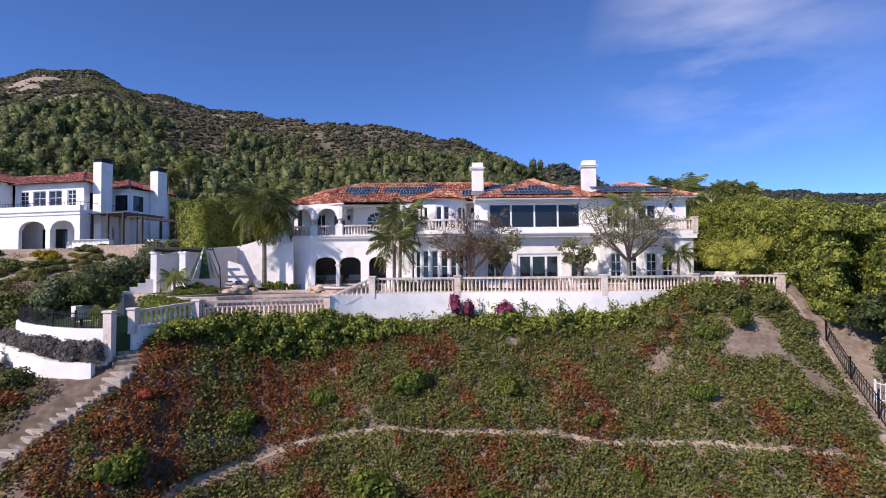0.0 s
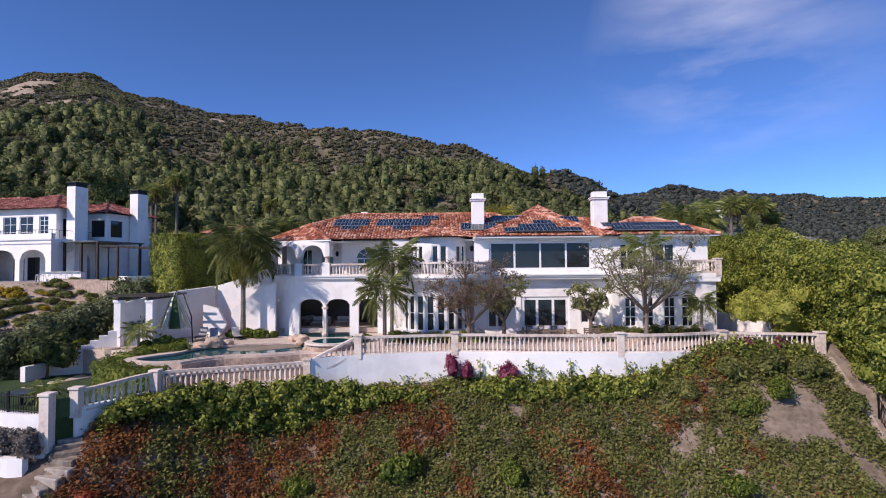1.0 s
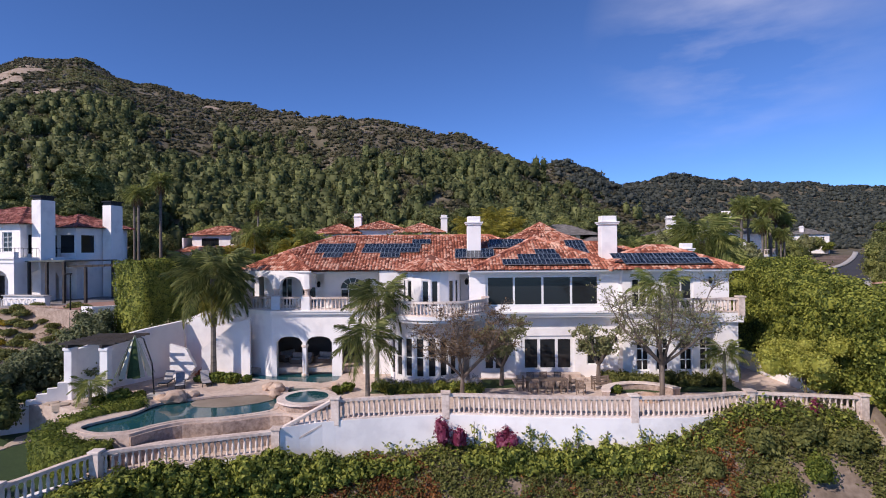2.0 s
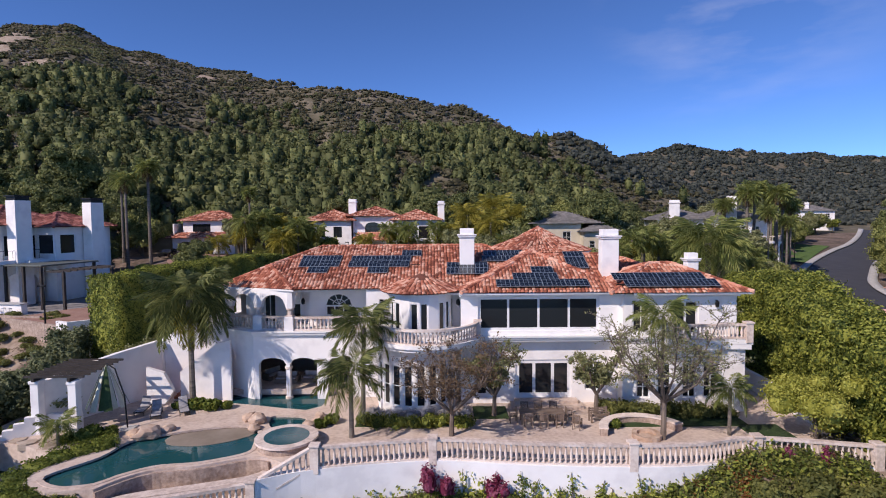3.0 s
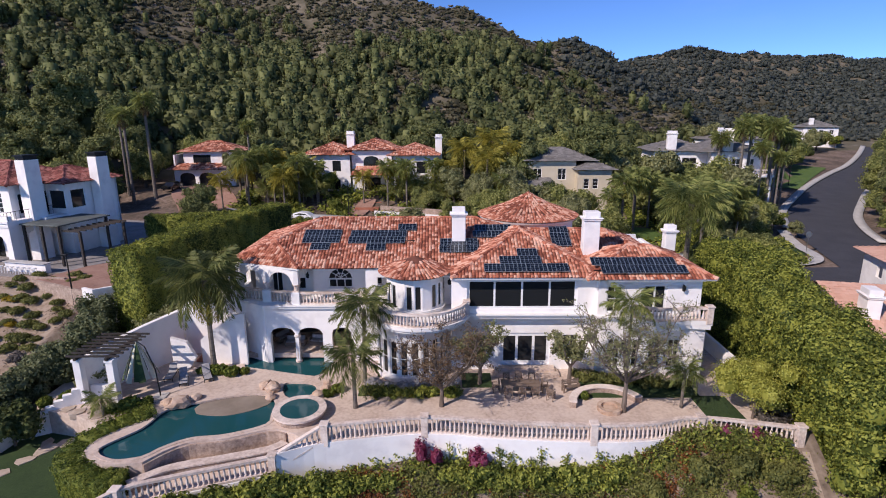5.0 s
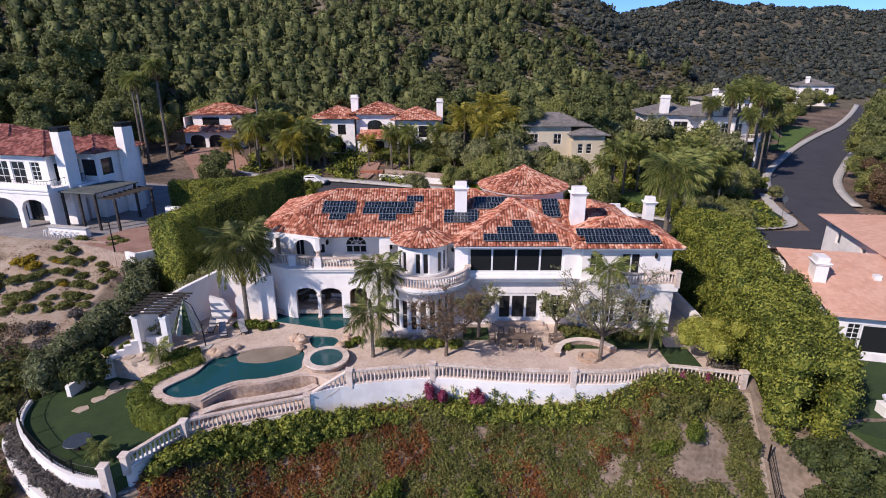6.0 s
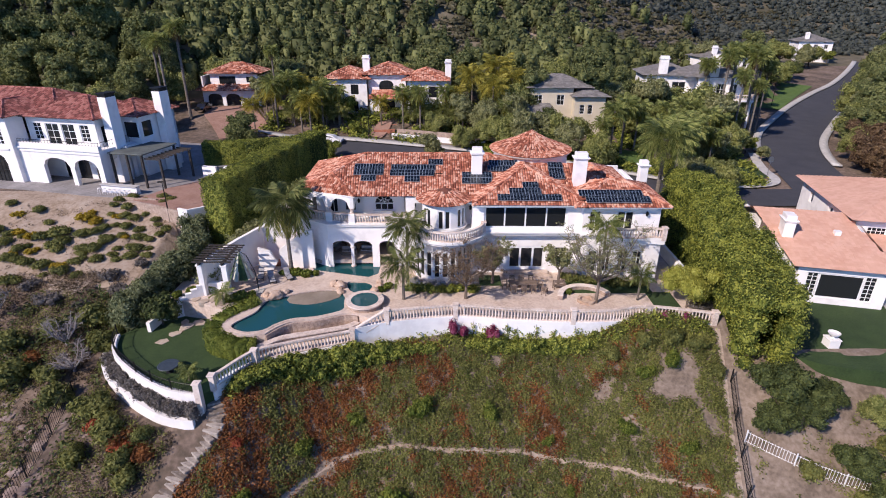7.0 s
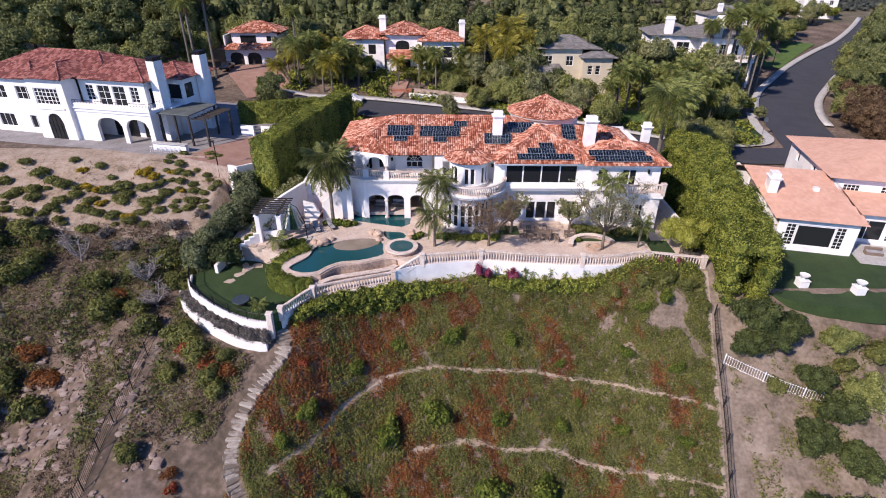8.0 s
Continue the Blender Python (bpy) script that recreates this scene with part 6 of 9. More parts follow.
def chair():
    ob = thing("dining_chair", (0, 0, 0), "dark weathered teak dining chair on the terrace", "chair", "chairs round the table")
    for sx in (-0.24, 0.24):
        part("leg", boxes((sx - 0.03, sx + 0.03, -0.26, -0.2, 0, 0.66)), WOOD, ob)
        part("leg", boxes((sx - 0.03, sx + 0.03, 0.2, 0.26, 0, 1.0)), WOOD, ob)
        part("armrest", boxes((sx - 0.035, sx + 0.035, -0.28, 0.22, 0.66, 0.69)), WOOD, ob)
    for i in range(5):
        part("seat_slat", boxes((-0.25, 0.25, -0.25 + 0.1 * i, -0.17 + 0.1 * i, 0.43, 0.46)), WOOD, ob)
    for i in range(6):
        part("back_slat", boxes((-0.2 + 0.075 * i, -0.16 + 0.075 * i, 0.22, 0.25, 0.5, 0.93)), WOOD, ob)
    part("top_rail", boxes((-0.27, 0.27, 0.205, 0.265, 0.93, 1.02), bevel=0.01), WOOD, ob)
    return ob


table = thing("dining_table", (8.3, 47.6, TERRACE), "long weathered teak dining table on the terrace", "table")
for i in range(6):
    part("top_board", boxes((-1.5, 1.5, -0.54 + 0.18 * i, -0.37 + 0.18 * i, 0.71, 0.75)), WOOD, table)
for sx in (-1.35, 1.35):
    for sy in (-0.42, 0.42):
        part("leg", boxes((sx - 0.05, sx + 0.05, sy - 0.05, sy + 0.05, 0, 0.71)), WOOD, table)
ch = chair()
ch.matrix_basis = pose(7.3, 46.7, TERRACE, 0, 0, 180)
for x, y, a in ((8.3, 46.6, 176), (9.3, 46.7, 184), (7.3, 48.5, 0), (8.3, 48.6, 4), (9.3, 48.5, -3), (10.2, 47.6, 92), (6.4, 47.6, -88), (10.4, 46.3, 150)):
    copy_thing(ch, pose(x, y, TERRACE, 0, 0, a))
bench = thing("garden_bench", (12.2, 47.6, TERRACE), "small weathered timber bench on the terrace", "bench", turn=10)
for i in range(4):
    part("seat_slat", boxes((-0.7, 0.7, -0.2 + 0.11 * i, -0.11 + 0.11 * i, 0.42, 0.45)), WOOD, bench)
for i in range(3):
    part("back_slat", boxes((-0.7, 0.7, 0.24, 0.27, 0.52 + 0.14 * i, 0.62 + 0.14 * i)), WOOD, bench)
for sx in (-0.62, 0.62):
    part("end_frame", boxes((sx - 0.04, sx + 0.04, -0.22, -0.14, 0, 0.6), (sx - 0.04, sx + 0.04, 0.2, 0.28, 0, 0.95), (sx - 0.04, sx + 0.04, -0.22, 0.24, 0.6, 0.65)), WOOD, bench)
pit = thing("fire_pit", (14.4, 44.9, TERRACE), "low curved stone seat wall round a gravel fire pit", "fire pit")
part("seat_wall", ribbon(bmesh.new(), arc(0, 0, 2.6, 20, 175, 24), 0.22, -0.1, 0.45), STONE_WALL, pit)
part("coping", ribbon(bmesh.new(), arc(0, 0, 2.6, 20, 175, 24), 0.29, 0.45, 0.53), STONE, pit)
part("pit_ring", lathe(bmesh.new(), [(0.9, -0.05), (0.9, 0.3), (0.6, 0.3), (0.6, 0.1)], 20), ROCK, pit)
# doorstep and side path
ob = part("doorstep", boxes((6.6, 11.8, 49.9, 51.2, TERRACE - 0.1, TERRACE + 0.22), (6.9, 11.5, 50.5, 51.22, TERRACE, FLOOR - 0.01)), PAVING)
tagged(ob, "tan paved doorstep before the garden doors", "step", kind="structure")
for x0, x1, y0, y1 in ((-4.2, 3.6, 46.9, 48.2), (13.0, 21.8, 46.6, 49.6), (3.8, 6.2, 48.2, 50.6), (21.0, 23.6, 43.2, 46.8)):
    ob = part("planting_bed", boxes((x0, x1, y0, y1, TERRACE - 0.1, TERRACE + 0.06), bevel=0.03), GRASS)
    tagged(ob, "green planted bed at the terrace", "bed", kind="structure")
# lower lawn with white walls, fence and gate
lawn = smooth_line(GARDEN, 0.5) + [(-19.2, 33.2), (-17.8, 35.2), (-17.4, 38.2), (-19.5, 39.5), (-22.5, 43.8), (-26.0, 44.8), (-29.2, 44.5)]
ob = part("lower_lawn", prism(bmesh.new(), lawn, -4.6, LAWN + 0.02), GRASS)
tagged(ob, "dark green lower lawn", "lawn", kind="structure")
ob = part("lawn_kerb", ribbon(bmesh.new(), smooth_line(GARDEN, 0.4), 0.2, -4.9, LAWN + 0.32), STUCCO)
tagged(ob, "thin white curved kerb wall of the lawn", "wall", kind="structure")
outer = smooth_line([(-32.2, 40.4), (-31.6, 38.8), (-30.3, 36.9), (-27.1, 34.2), (-23.9, 32.3), (-21.6, 31.5), (-20.3, 31.4)], 0.4)
ob = part("lower_garden_wall", ribbon(bmesh.new(), [(x, y, -0.6 * float(ease(x, -29, -21))) for x, y in outer], 0.2, -7.5, -3.95), STUCCO)
tagged(ob, "white curved retaining wall below the lawn", "wall", kind="structure")


def iron_fence(name, line, height, label, gap=0.16, each=2.2, colour=None):
    ob = thing(name, (0, 0, 0), label, "fence")
    pts = [Vector(p) for p in line]
    bm = bmesh.new()
    for a, b in zip(pts, pts[1:]):
        n = max(1, int((b - a).length / gap))
        for i in range(n):
            q = a.lerp(b, i / n)
            box(bm, q.x - 0.012, q.x + 0.012, q.y - 0.012, q.y + 0.012, q.z, q.z + height)
    tagged(part("picket", bm, colour or IRON, ob), kind="stuff")
    for h in (0.15, height - 0.12):
        part("rail", tube(bmesh.new(), [p + Vector((0, 0, h)) for p in pts], [0.025] * len(pts), 4), colour or IRON, ob)
    last = None
    for p in pts:
        if last is None or (p - last).length > each:
            part("fence_post", boxes((p.x - 0.04, p.x + 0.04, p.y - 0.04, p.y + 0.04, p.z - 0.3, p.z + height + 0.1)), colour or IRON, ob)
            last = p
    return ob


iron_fence("lawn_fence", [(x, y, LAWN + 0.3) for x, y in smooth_line(GARDEN, 1.0)], 1.0, "black iron fence on the white lawn kerb")
hill_line = smooth_line([(-32.6, 35.4), (-32.7, 32), (-32.9, 28.7), (-33.5, 25.7), (-33.8, 20.2), (-34, 14)], 1.2)
iron_fence("hillside_fence", [(x, y, ground_at(x, y)) for x, y in hill_line], 1.7, "black iron fence running down the hillside", 0.2)
right_line = smooth_line([(25.2, 31.8), (28.3, 29.8), (31.7, 28.5), (39.3, 27.3), (48, 26.6)], 1.5)
iron_fence("white_fence", [(x, y, ground_at(x, y)) for x, y in right_line], 1.2, "white metal picket fence below the neighbouring garden", 0.22, 2.4, FRAME)
drain = smooth_line([(25.6, 40.2), (24.9, 36), (24.2, 32), (23.7, 28.3), (22.9, 24), (22.2, 20), (21.6, 12)], 1.2)
iron_fence("boundary_fence", [(x + 0.5, y, ground_at(x + 0.5, y)) for x, y in drain[3:]], 1.3, "dark mesh boundary fence down the slope", 0.25)
ob = laid_strip("drain_path", drain, 0.22, EARTH, 0.05, 2)
tagged(ob, "narrow bare strip down the slope boundary", "path", kind="structure")
for x, y in ((-19.95, 32.35),):
    ob = part("gate_post", boxes((x - 0.26, x + 0.26, y - 0.26, y + 0.26, -4.6, -1.75), (x - 0.32, x + 0.32, y - 0.32, y + 0.32, -1.75, -1.6), bevel=0.02), STONE)
    tagged(ob, "square cast-stone gate post", "post")
gate = thing("garden_gate", (0, 0, 0), "dark green iron garden gate standing between stone posts", "gate")
part("gate_frame", ribbon(bmesh.new(), [(-19.75, 32.6), (-19.25, 33.15)], 0.03, -3.0, -2.0), CANVAS_GREEN, gate)
# stone steps down the slope
steps = thing("hillside_steps", (0, 0, 0), "rough pale stone steps winding down the hillside", "steps")
length = 0.0
for i, (p, q) in enumerate(zip(STAIRS_LINE, STAIRS_LINE[1:])):
    d = Vector((q[0] - p[0], q[1] - p[1])).normalized()
    z = ground_at(*p)
    bm = boxes((-0.25 - 0.04 * (i % 2), 0.22, -0.55 - 0.12 * (i % 3), 0.6 + 0.1 * ((i * 5) % 3), -0.55, 0.13), bevel=0.05)
    bm.transform(pose(p[0], p[1], z, 0, 0, math.degrees(math.atan2(d.y, d.x)) + 5 * ((i * 7) % 3 - 1)))
    part("stone_step", bm, STEP_STONE, steps)
for k, t in enumerate(TRAIL_LINES):
    ob = laid_strip("hillside_trail", smooth_line(t, 0.6), lambda s: 0.2 + 0.11 * math.sin(s * 40) + 0.08 * math.sin(s * 93), EARTH, 0.04, 3)
    tagged(ob, "bare earth track across the slope", "path", kind="structure")
# stepping stones
def flagstone(x, y, z, r, k):
    """A flat irregular stone with five to seven sides."""
    n = 5 + k % 3
    rim = [(r * (0.85 + 0.25 * math.sin(k * 3.1 + 2.3 * a)) * math.cos(6.283 * a / n), 0.75 * r * (0.85 + 0.2 * math.cos(k + 1.7 * a)) * math.sin(6.283 * a / n)) for a in range(n)]
    ob = part("stepping_stone", prism(bmesh.new(), rim, -0.3, 0.07 + 0.015 * (k % 3)), FLAG)
    ob.matrix_basis = pose(x, y, z, 0, 0, 37 * k)
    return tagged(ob, "flat pale stepping stone set in the lawn", "stone", "stepping stones")


for i, (x, y, z, r) in enumerate(((-26.6, 40.2, LAWN, 0.75), (-26.0, 41.5, LAWN, 0.8), (-25.4, 42.7, LAWN, 0.85), (-25.9, 43.6, LAWN, 0.7), (-24.5, 43.5, LAWN, 0.8), (-24.2, 44.6, TERRACE, 0.75), (-25.1, 45.0, TERRACE, 0.65), (-23.2, 45.1, TERRACE, 0.8), (-22.4, 44.2, TERRACE, 0.7), (-21.4, 44.6, TERRACE, 0.65), (-22.2, 45.9, TERRACE, 0.75))):
    flagstone(x, y, z, r, i)
tray = thing("round_table", (-23.8, 35.6, LAWN), "dark round table standing on the lower lawn", "table")
part("tabletop", lathe(bmesh.new(), [(0.85, 0.66), (0.9, 0.7), (0.85, 0.74), (0.3, 0.745)], 20), TABLE_TOP, tray)
part("pedestal", lathe(bmesh.new(), [(0.4, 0), (0.1, 0.1), (0.08, 0.66)], 10), IRON, tray)
# right garden
lawn_r = smooth_line([(30.5, 38.5), (33, 36.2), (38, 35.0), (44, 34.2), (52, 33.5), (62, 33.0)], 0.8) + [(62, 47), (38.5, 48.5), (31.5, 50)]
ob = part("side_lawn", prism(bmesh.new(), lawn_r, -4.2, -2.48), GRASS)
tagged(ob, "clipped green lawn of the neighbouring garden", "lawn", kind="structure")
ob = part("side_wall", ribbon(bmesh.new(), [(26.1, 44.5), (26.2, 52), (26.4, 66)], 0.15, -3.0, 0.2), STUCCO)
tagged(ob, "low white garden wall beside the ficus hedge", "wall", kind="structure")

# ---- street ----
road_mid = smooth_line([(60, 66), (63.2, 78), (66.3, 90), (70.6, 104), (77.5, 117), (88, 130.5), (101.5, 146.5), (117.5, 162.5), (132, 176), (150, 196), (168, 218)], 2.5)
ob = laid_strip("road", road_mid, 5.6, ASPHALT, 0.16, 6)
tagged(ob, "smooth dark asphalt street curving uphill", "road", kind="structure")
street_mid = smooth_line([(63, 80.5), (48, 80.5), (30, 84), (10, 90), (-8, 94.4), (-18, 96.6), (-26, 97.6), (-36, 97.6)], 2.0)
ob = laid_strip("side_street", street_mid, 4.0, ASPHALT, 0.2, 5)
tagged(ob, "asphalt side street behind the house", "road", kind="structure")


def kerb(name, line, off, label, half=0.8, lift=0.22):
    p = [Vector(q[:2]) for q in line]
    shifted_line = []
    for i, q in enumerate(p):
        d = (p[min(i + 1, len(p) - 1)] - p[max(i - 1, 0)]).normalized()
        shifted_line.append((q.x - d.y * off, q.y + d.x * off))
    ob = laid_strip(name, shifted_line, half, CONCRETE, lift, 2)
    sol = ob.modifiers.new("thickness", "SOLIDIFY")
    sol.thickness = 0.2
    return tagged(ob, label, "pavement", kind="structure")


kerb("kerb_left", [p for p in road_mid if p[1] > 101.5], 6.3, "pale concrete kerb and pavement along the street", lift=0.32)
kerb("kerb_right", road_mid[11:], -6.3, "pale concrete kerb and pavement along the street", lift=0.32)
kerb("kerb_street", street_mid[6:], -4.7, "pale concrete kerb of the side street", lift=0.36)
corner = smooth_line([(47.5, 85.4), (53.0, 85.6), (57.0, 87.0), (58.9, 89.8), (59.4, 94.0), (60.9, 99.5), (63.0, 105.0)], 1.0)
ob = laid_strip("corner_pavement", corner, 0.9, CONCRETE, 0.34, 2)
tagged(ob, "rounded concrete pavement at the street corner", "pavement", kind="structure")
ob = laid_strip("brick_drive", smooth_line([(-37, 99), (-41, 107), (-45, 113), (-46.5, 119)], 1.5), 5.0, BRICK_DRIVE, 0.18, 5)
tagged(ob, "reddish brick drive in front of the garage", "drive", kind="structure")
ob = laid_strip("entry_walk", smooth_line([(-13.5, 103.0), (-12.4, 106), (-11.8, 109)], 1.0), 1.5, BRICK_DRIVE, 0.25, 3)
tagged(ob, "brick entry walk to the street villa", "path", kind="structure")
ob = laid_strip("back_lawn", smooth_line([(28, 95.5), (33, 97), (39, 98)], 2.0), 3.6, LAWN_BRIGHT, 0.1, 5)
tagged(ob, "bright green lawn behind the house", "lawn", kind="structure")
ob = laid_strip("street_lawn", smooth_line([(46, 89.5), (52, 90.5), (56.5, 92.5), (57.5, 97)], 1.5), 2.4, GRASS, 0.14, 4)
tagged(ob, "green verge at the street corner", "lawn", kind="structure")
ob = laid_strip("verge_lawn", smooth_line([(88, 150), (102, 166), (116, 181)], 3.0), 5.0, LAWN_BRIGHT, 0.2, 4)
tagged(ob, "green verge lawn along the street", "lawn", kind="structure")
ob = part("planter_wall", ribbon(bmesh.new(), [(-9, 103.5, 0), (0, 101.5, -0.3), (14, 98.5, -0.8), (22, 96.5, -1.4)], 0.2, 1.0, 4.2), STONE_WALL)
tagged(ob, "brown planted bank wall along the side street", "wall", kind="structure")
ob = part("street_wall", ribbon(bmesh.new(), [(-10, 102.9, 0), (-1, 101.0, -0.3), (8, 99.0, -0.7)], 0.25, 1.5, 3.4), STUCCO)
tagged(ob, "low white wall along the side street", "wall", kind="structure")
sign = thing("street_sign", (58.4, 91.2, ground_at(58.4, 91.2)), "round grey street sign on a thin pole", "sign")
part("pole", tube(bmesh.new(), [(0, 0, 0), (0, 0, 3.2)], [0.05, 0.05], 6), ALLOY, sign)
bm = lathe(bmesh.new(), [(0.5, -0.02), (0.5, 0.02)], 16)
bm.transform(pose(0, -0.05, 3.2, 90))
part("plate", bm, ALLOY, sign)
lamp_place = (-33.4, 58.6)
for x, y, h in ((-33.4, 58.8, 5.0), (-14.3, 101.6, 6.5), (92.5, 152, 8.0)):
    lp = thing("street_lamp", (x, y, ground_at(x, y)), "slim dark lamp post with a small head", "lamp post", "lamp posts")
    part("post", tube(bmesh.new(), [(0, 0, 0), (0, 0, h)], [0.09, 0.05], 7), IRON, lp)
    part("head", boxes((-0.5, 0.12, -0.12, 0.12, h - 0.05, h + 0.1), bevel=0.03), IRON, lp)


def car(name, place, turn, paint, label):
    ob = thing(name, place, label, "car", turn=turn)
    bm = bmesh.new()
    prof = [(-2.4, 0.35), (-2.45, 0.75), (-1.5, 0.98), (-0.7, 1.5), (0.6, 1.62), (1.7, 1.35), (2.35, 1.05), (2.42, 0.4)]
    sides = []
    for y, k in ((-0.95, 0.0), (-0.75, 1.0), (0.75, 1.0), (0.95, 0.0)):
        sides.append([bm.verts.new((x, y, z - (0.0 if k else max(0, z - 1.0) * 0.75))) for x, z in prof])
    for a, b in zip(sides, sides[1:]):
        for i in range(len(prof)):
            j = (i + 1) % len(prof)
            bm.faces.new((a[i], a[j], b[j], b[i]))
    bm.faces.new(sides[0])
    bm.faces.new(sides[-1][::-1])
    body = part("body", bm, paint, ob)
    part("windscreen", prism(bmesh.new(), [(-1.45, -0.7), (-0.72, -0.66), (-0.72, 0.66), (-1.45, 0.7)], 1.0, 1.02), GLASS, ob).matrix_basis = pose(-0.31, 0, 0.28, 0, -34, 0)
    for sy in (-1, 1):
        part("side_window", upright([(-1.0, 1.05), (-0.6, 1.38), (0.6, 1.48), (1.5, 1.2), (1.5, 1.05)], sy * 0.9 - 0.02, sy * 0.9 + 0.02), GLASS, ob)
        part("tail_light", boxes((2.3, 2.42, sy * 0.8 - 0.12, sy * 0.8 + 0.12, 0.8, 0.95)), LAMP_RED, ob)
        for x in (-1.45, 1.45):
            bm = lathe(bmesh.new(), [(0.3, -0.12), (0.36, -0.1), (0.36, 0.1), (0.3, 0.12)], 16)
            bm.transform(pose(x, sy * 0.88, 0.36, 90))
            w = part("wheel", bm, RUBBER, ob)
            bm = lathe(bmesh.new(), [(0.24, -0.135), (0.24, 0.135)], 12)
            bm.transform(pose(x, sy * 0.88, 0.36, 90))
            part("rim", bm, ALLOY, w)
    return ob


car("white_car", (-21.6, 99.9, ground_at(-21.6, 99.9) + 0.22), 172, CAR_WHITE, "white parked car at the side street kerb")
car("black_car", (-51.0, 114.5, ground_at(-51.0, 114.5) + 0.2), 90, CAR_DARK, "black parked car before the garage")
car("dark_car", (-34.5, 96.0, ground_at(-34.5, 96.0) + 0.2), 10, CAR_DARK, "dark parked car behind the hedge")
# wall lanterns
for x, y, z in ((2.85, 52.2, 6.3), (21.2, 50.2, 6.35), (14.35, 51.4, 1.8), (-9.6, 55.2, 6.0)):
    ln = thing("wall_lantern", (x, y, z), "black iron lantern on the white wall", "lantern", "wall lanterns")
    part("bracket", boxes((-0.03, 0.03, -0.2, 0.0, 0.2, 0.26)), IRON, ln)
    part("cage", lathe(bmesh.new(), [(0.06, -0.25), (0.13, -0.2), (0.16, 0.1), (0.03, 0.26)], 6, (0, -0.22, 0)), IRON, ln)
# seats under the loggia
for i, (x, y, a) in enumerate(((-11.2, 55.4, 0), (-9.0, 55.6, -10), (-12.6, 56.6, 60))):
    sofa = thing("loggia_sofa", (x, y, FLOOR), "dark wicker sofa with grey cushions under the loggia", "sofa", "loggia sofas", a)
    part("body", boxes((-0.9, 0.9, -0.4, 0.4, 0, 0.34), (-0.9, 0.9, 0.28, 0.45, 0.34, 0.85), (-0.98, -0.85, -0.4, 0.42, 0.1, 0.6), (0.85, 0.98, -0.4, 0.42, 0.1, 0.6), bevel=0.03), WOOD, sofa)
    for k in (-0.42, 0.42):
        part("cushion", boxes((k - 0.4, k + 0.4, -0.36, 0.26, 0.34, 0.48), bevel=0.05), CUSHION, sofa)
    part("back_cushion", boxes((-0.82, 0.82, 0.12, 0.27, 0.48, 0.88), bevel=0.05), CUSHION, sofa)


# ---- growth ----
def bush_mesh(name, r, h, material, n=7, per_area=34, size=0.12):
    blobs = [((0, 0, h * 0.45), (r * 0.7, r * 0.7, h * 0.5))]
    for i in range(n):
        a = rng.uniform(0, 6.28)
        q = rng.uniform(0.3, 0.75) * r
        blobs.append(((q * math.cos(a), q * math.sin(a), h * rng.uniform(0.3, 0.72)), tuple(rng.uniform(0.3, 0.5) * np.array((r, r, h * 0.8)))))
    return foliage_mesh(name, blobs, material, per_area, size)


def hedge(name, line, half, low, top, material, label, lump=1.1, per_area=26, size=0.17):
    """A long clipped or billowing hedge along a line (x, y[, top])."""
    pts = smooth_line([p[:2] for p in line], lump * 0.9)
    tops = lerp(np.linspace(0, 1, len(pts)), np.linspace(0, 1, len(line)), [p[2] if len(p) > 2 else top for p in line])
    row = thing(name, (0, 0, 0), label, "hedge")
    blobs = []
    for i, (x, y) in enumerate(pts):
        a, b = pts[max(i - 1, 0)], pts[min(i + 1, len(pts) - 1)]
        d = Vector((b[0] - a[0], b[1] - a[1])).normalized()
        z0 = ground_at(x, y) if low is None else low
        k = max(1, int(round(2 * half / lump)))
        levels = max(1, int((tops[i] - z0) / (lump * 1.15)))
        for j in range(k):
            o = (2 * (j + 0.5) / k - 1) * (half - lump * 0.45)
            for m in range(levels):
                if 0 < j < k - 1 and m < levels - 1:
                    continue
                z = z0 + (m + 0.55) * (tops[i] - z0 - lump * 0.3) / levels
                rr = lump * rng.uniform(0.72, 1.2)
                blobs.append(((x - d.y * o + rng.normal(0, 0.16), y + d.x * o + rng.normal(0, 0.16), z + rng.normal(0, 0.16)), (rr, rr, rr * rng.uniform(0.8, 1.05))))
        if len(blobs) > 24 or i == len(pts) - 1:
            shared("shrub", foliage_mesh("shrub", blobs, material, per_area, size), row)
            blobs = []
    return row


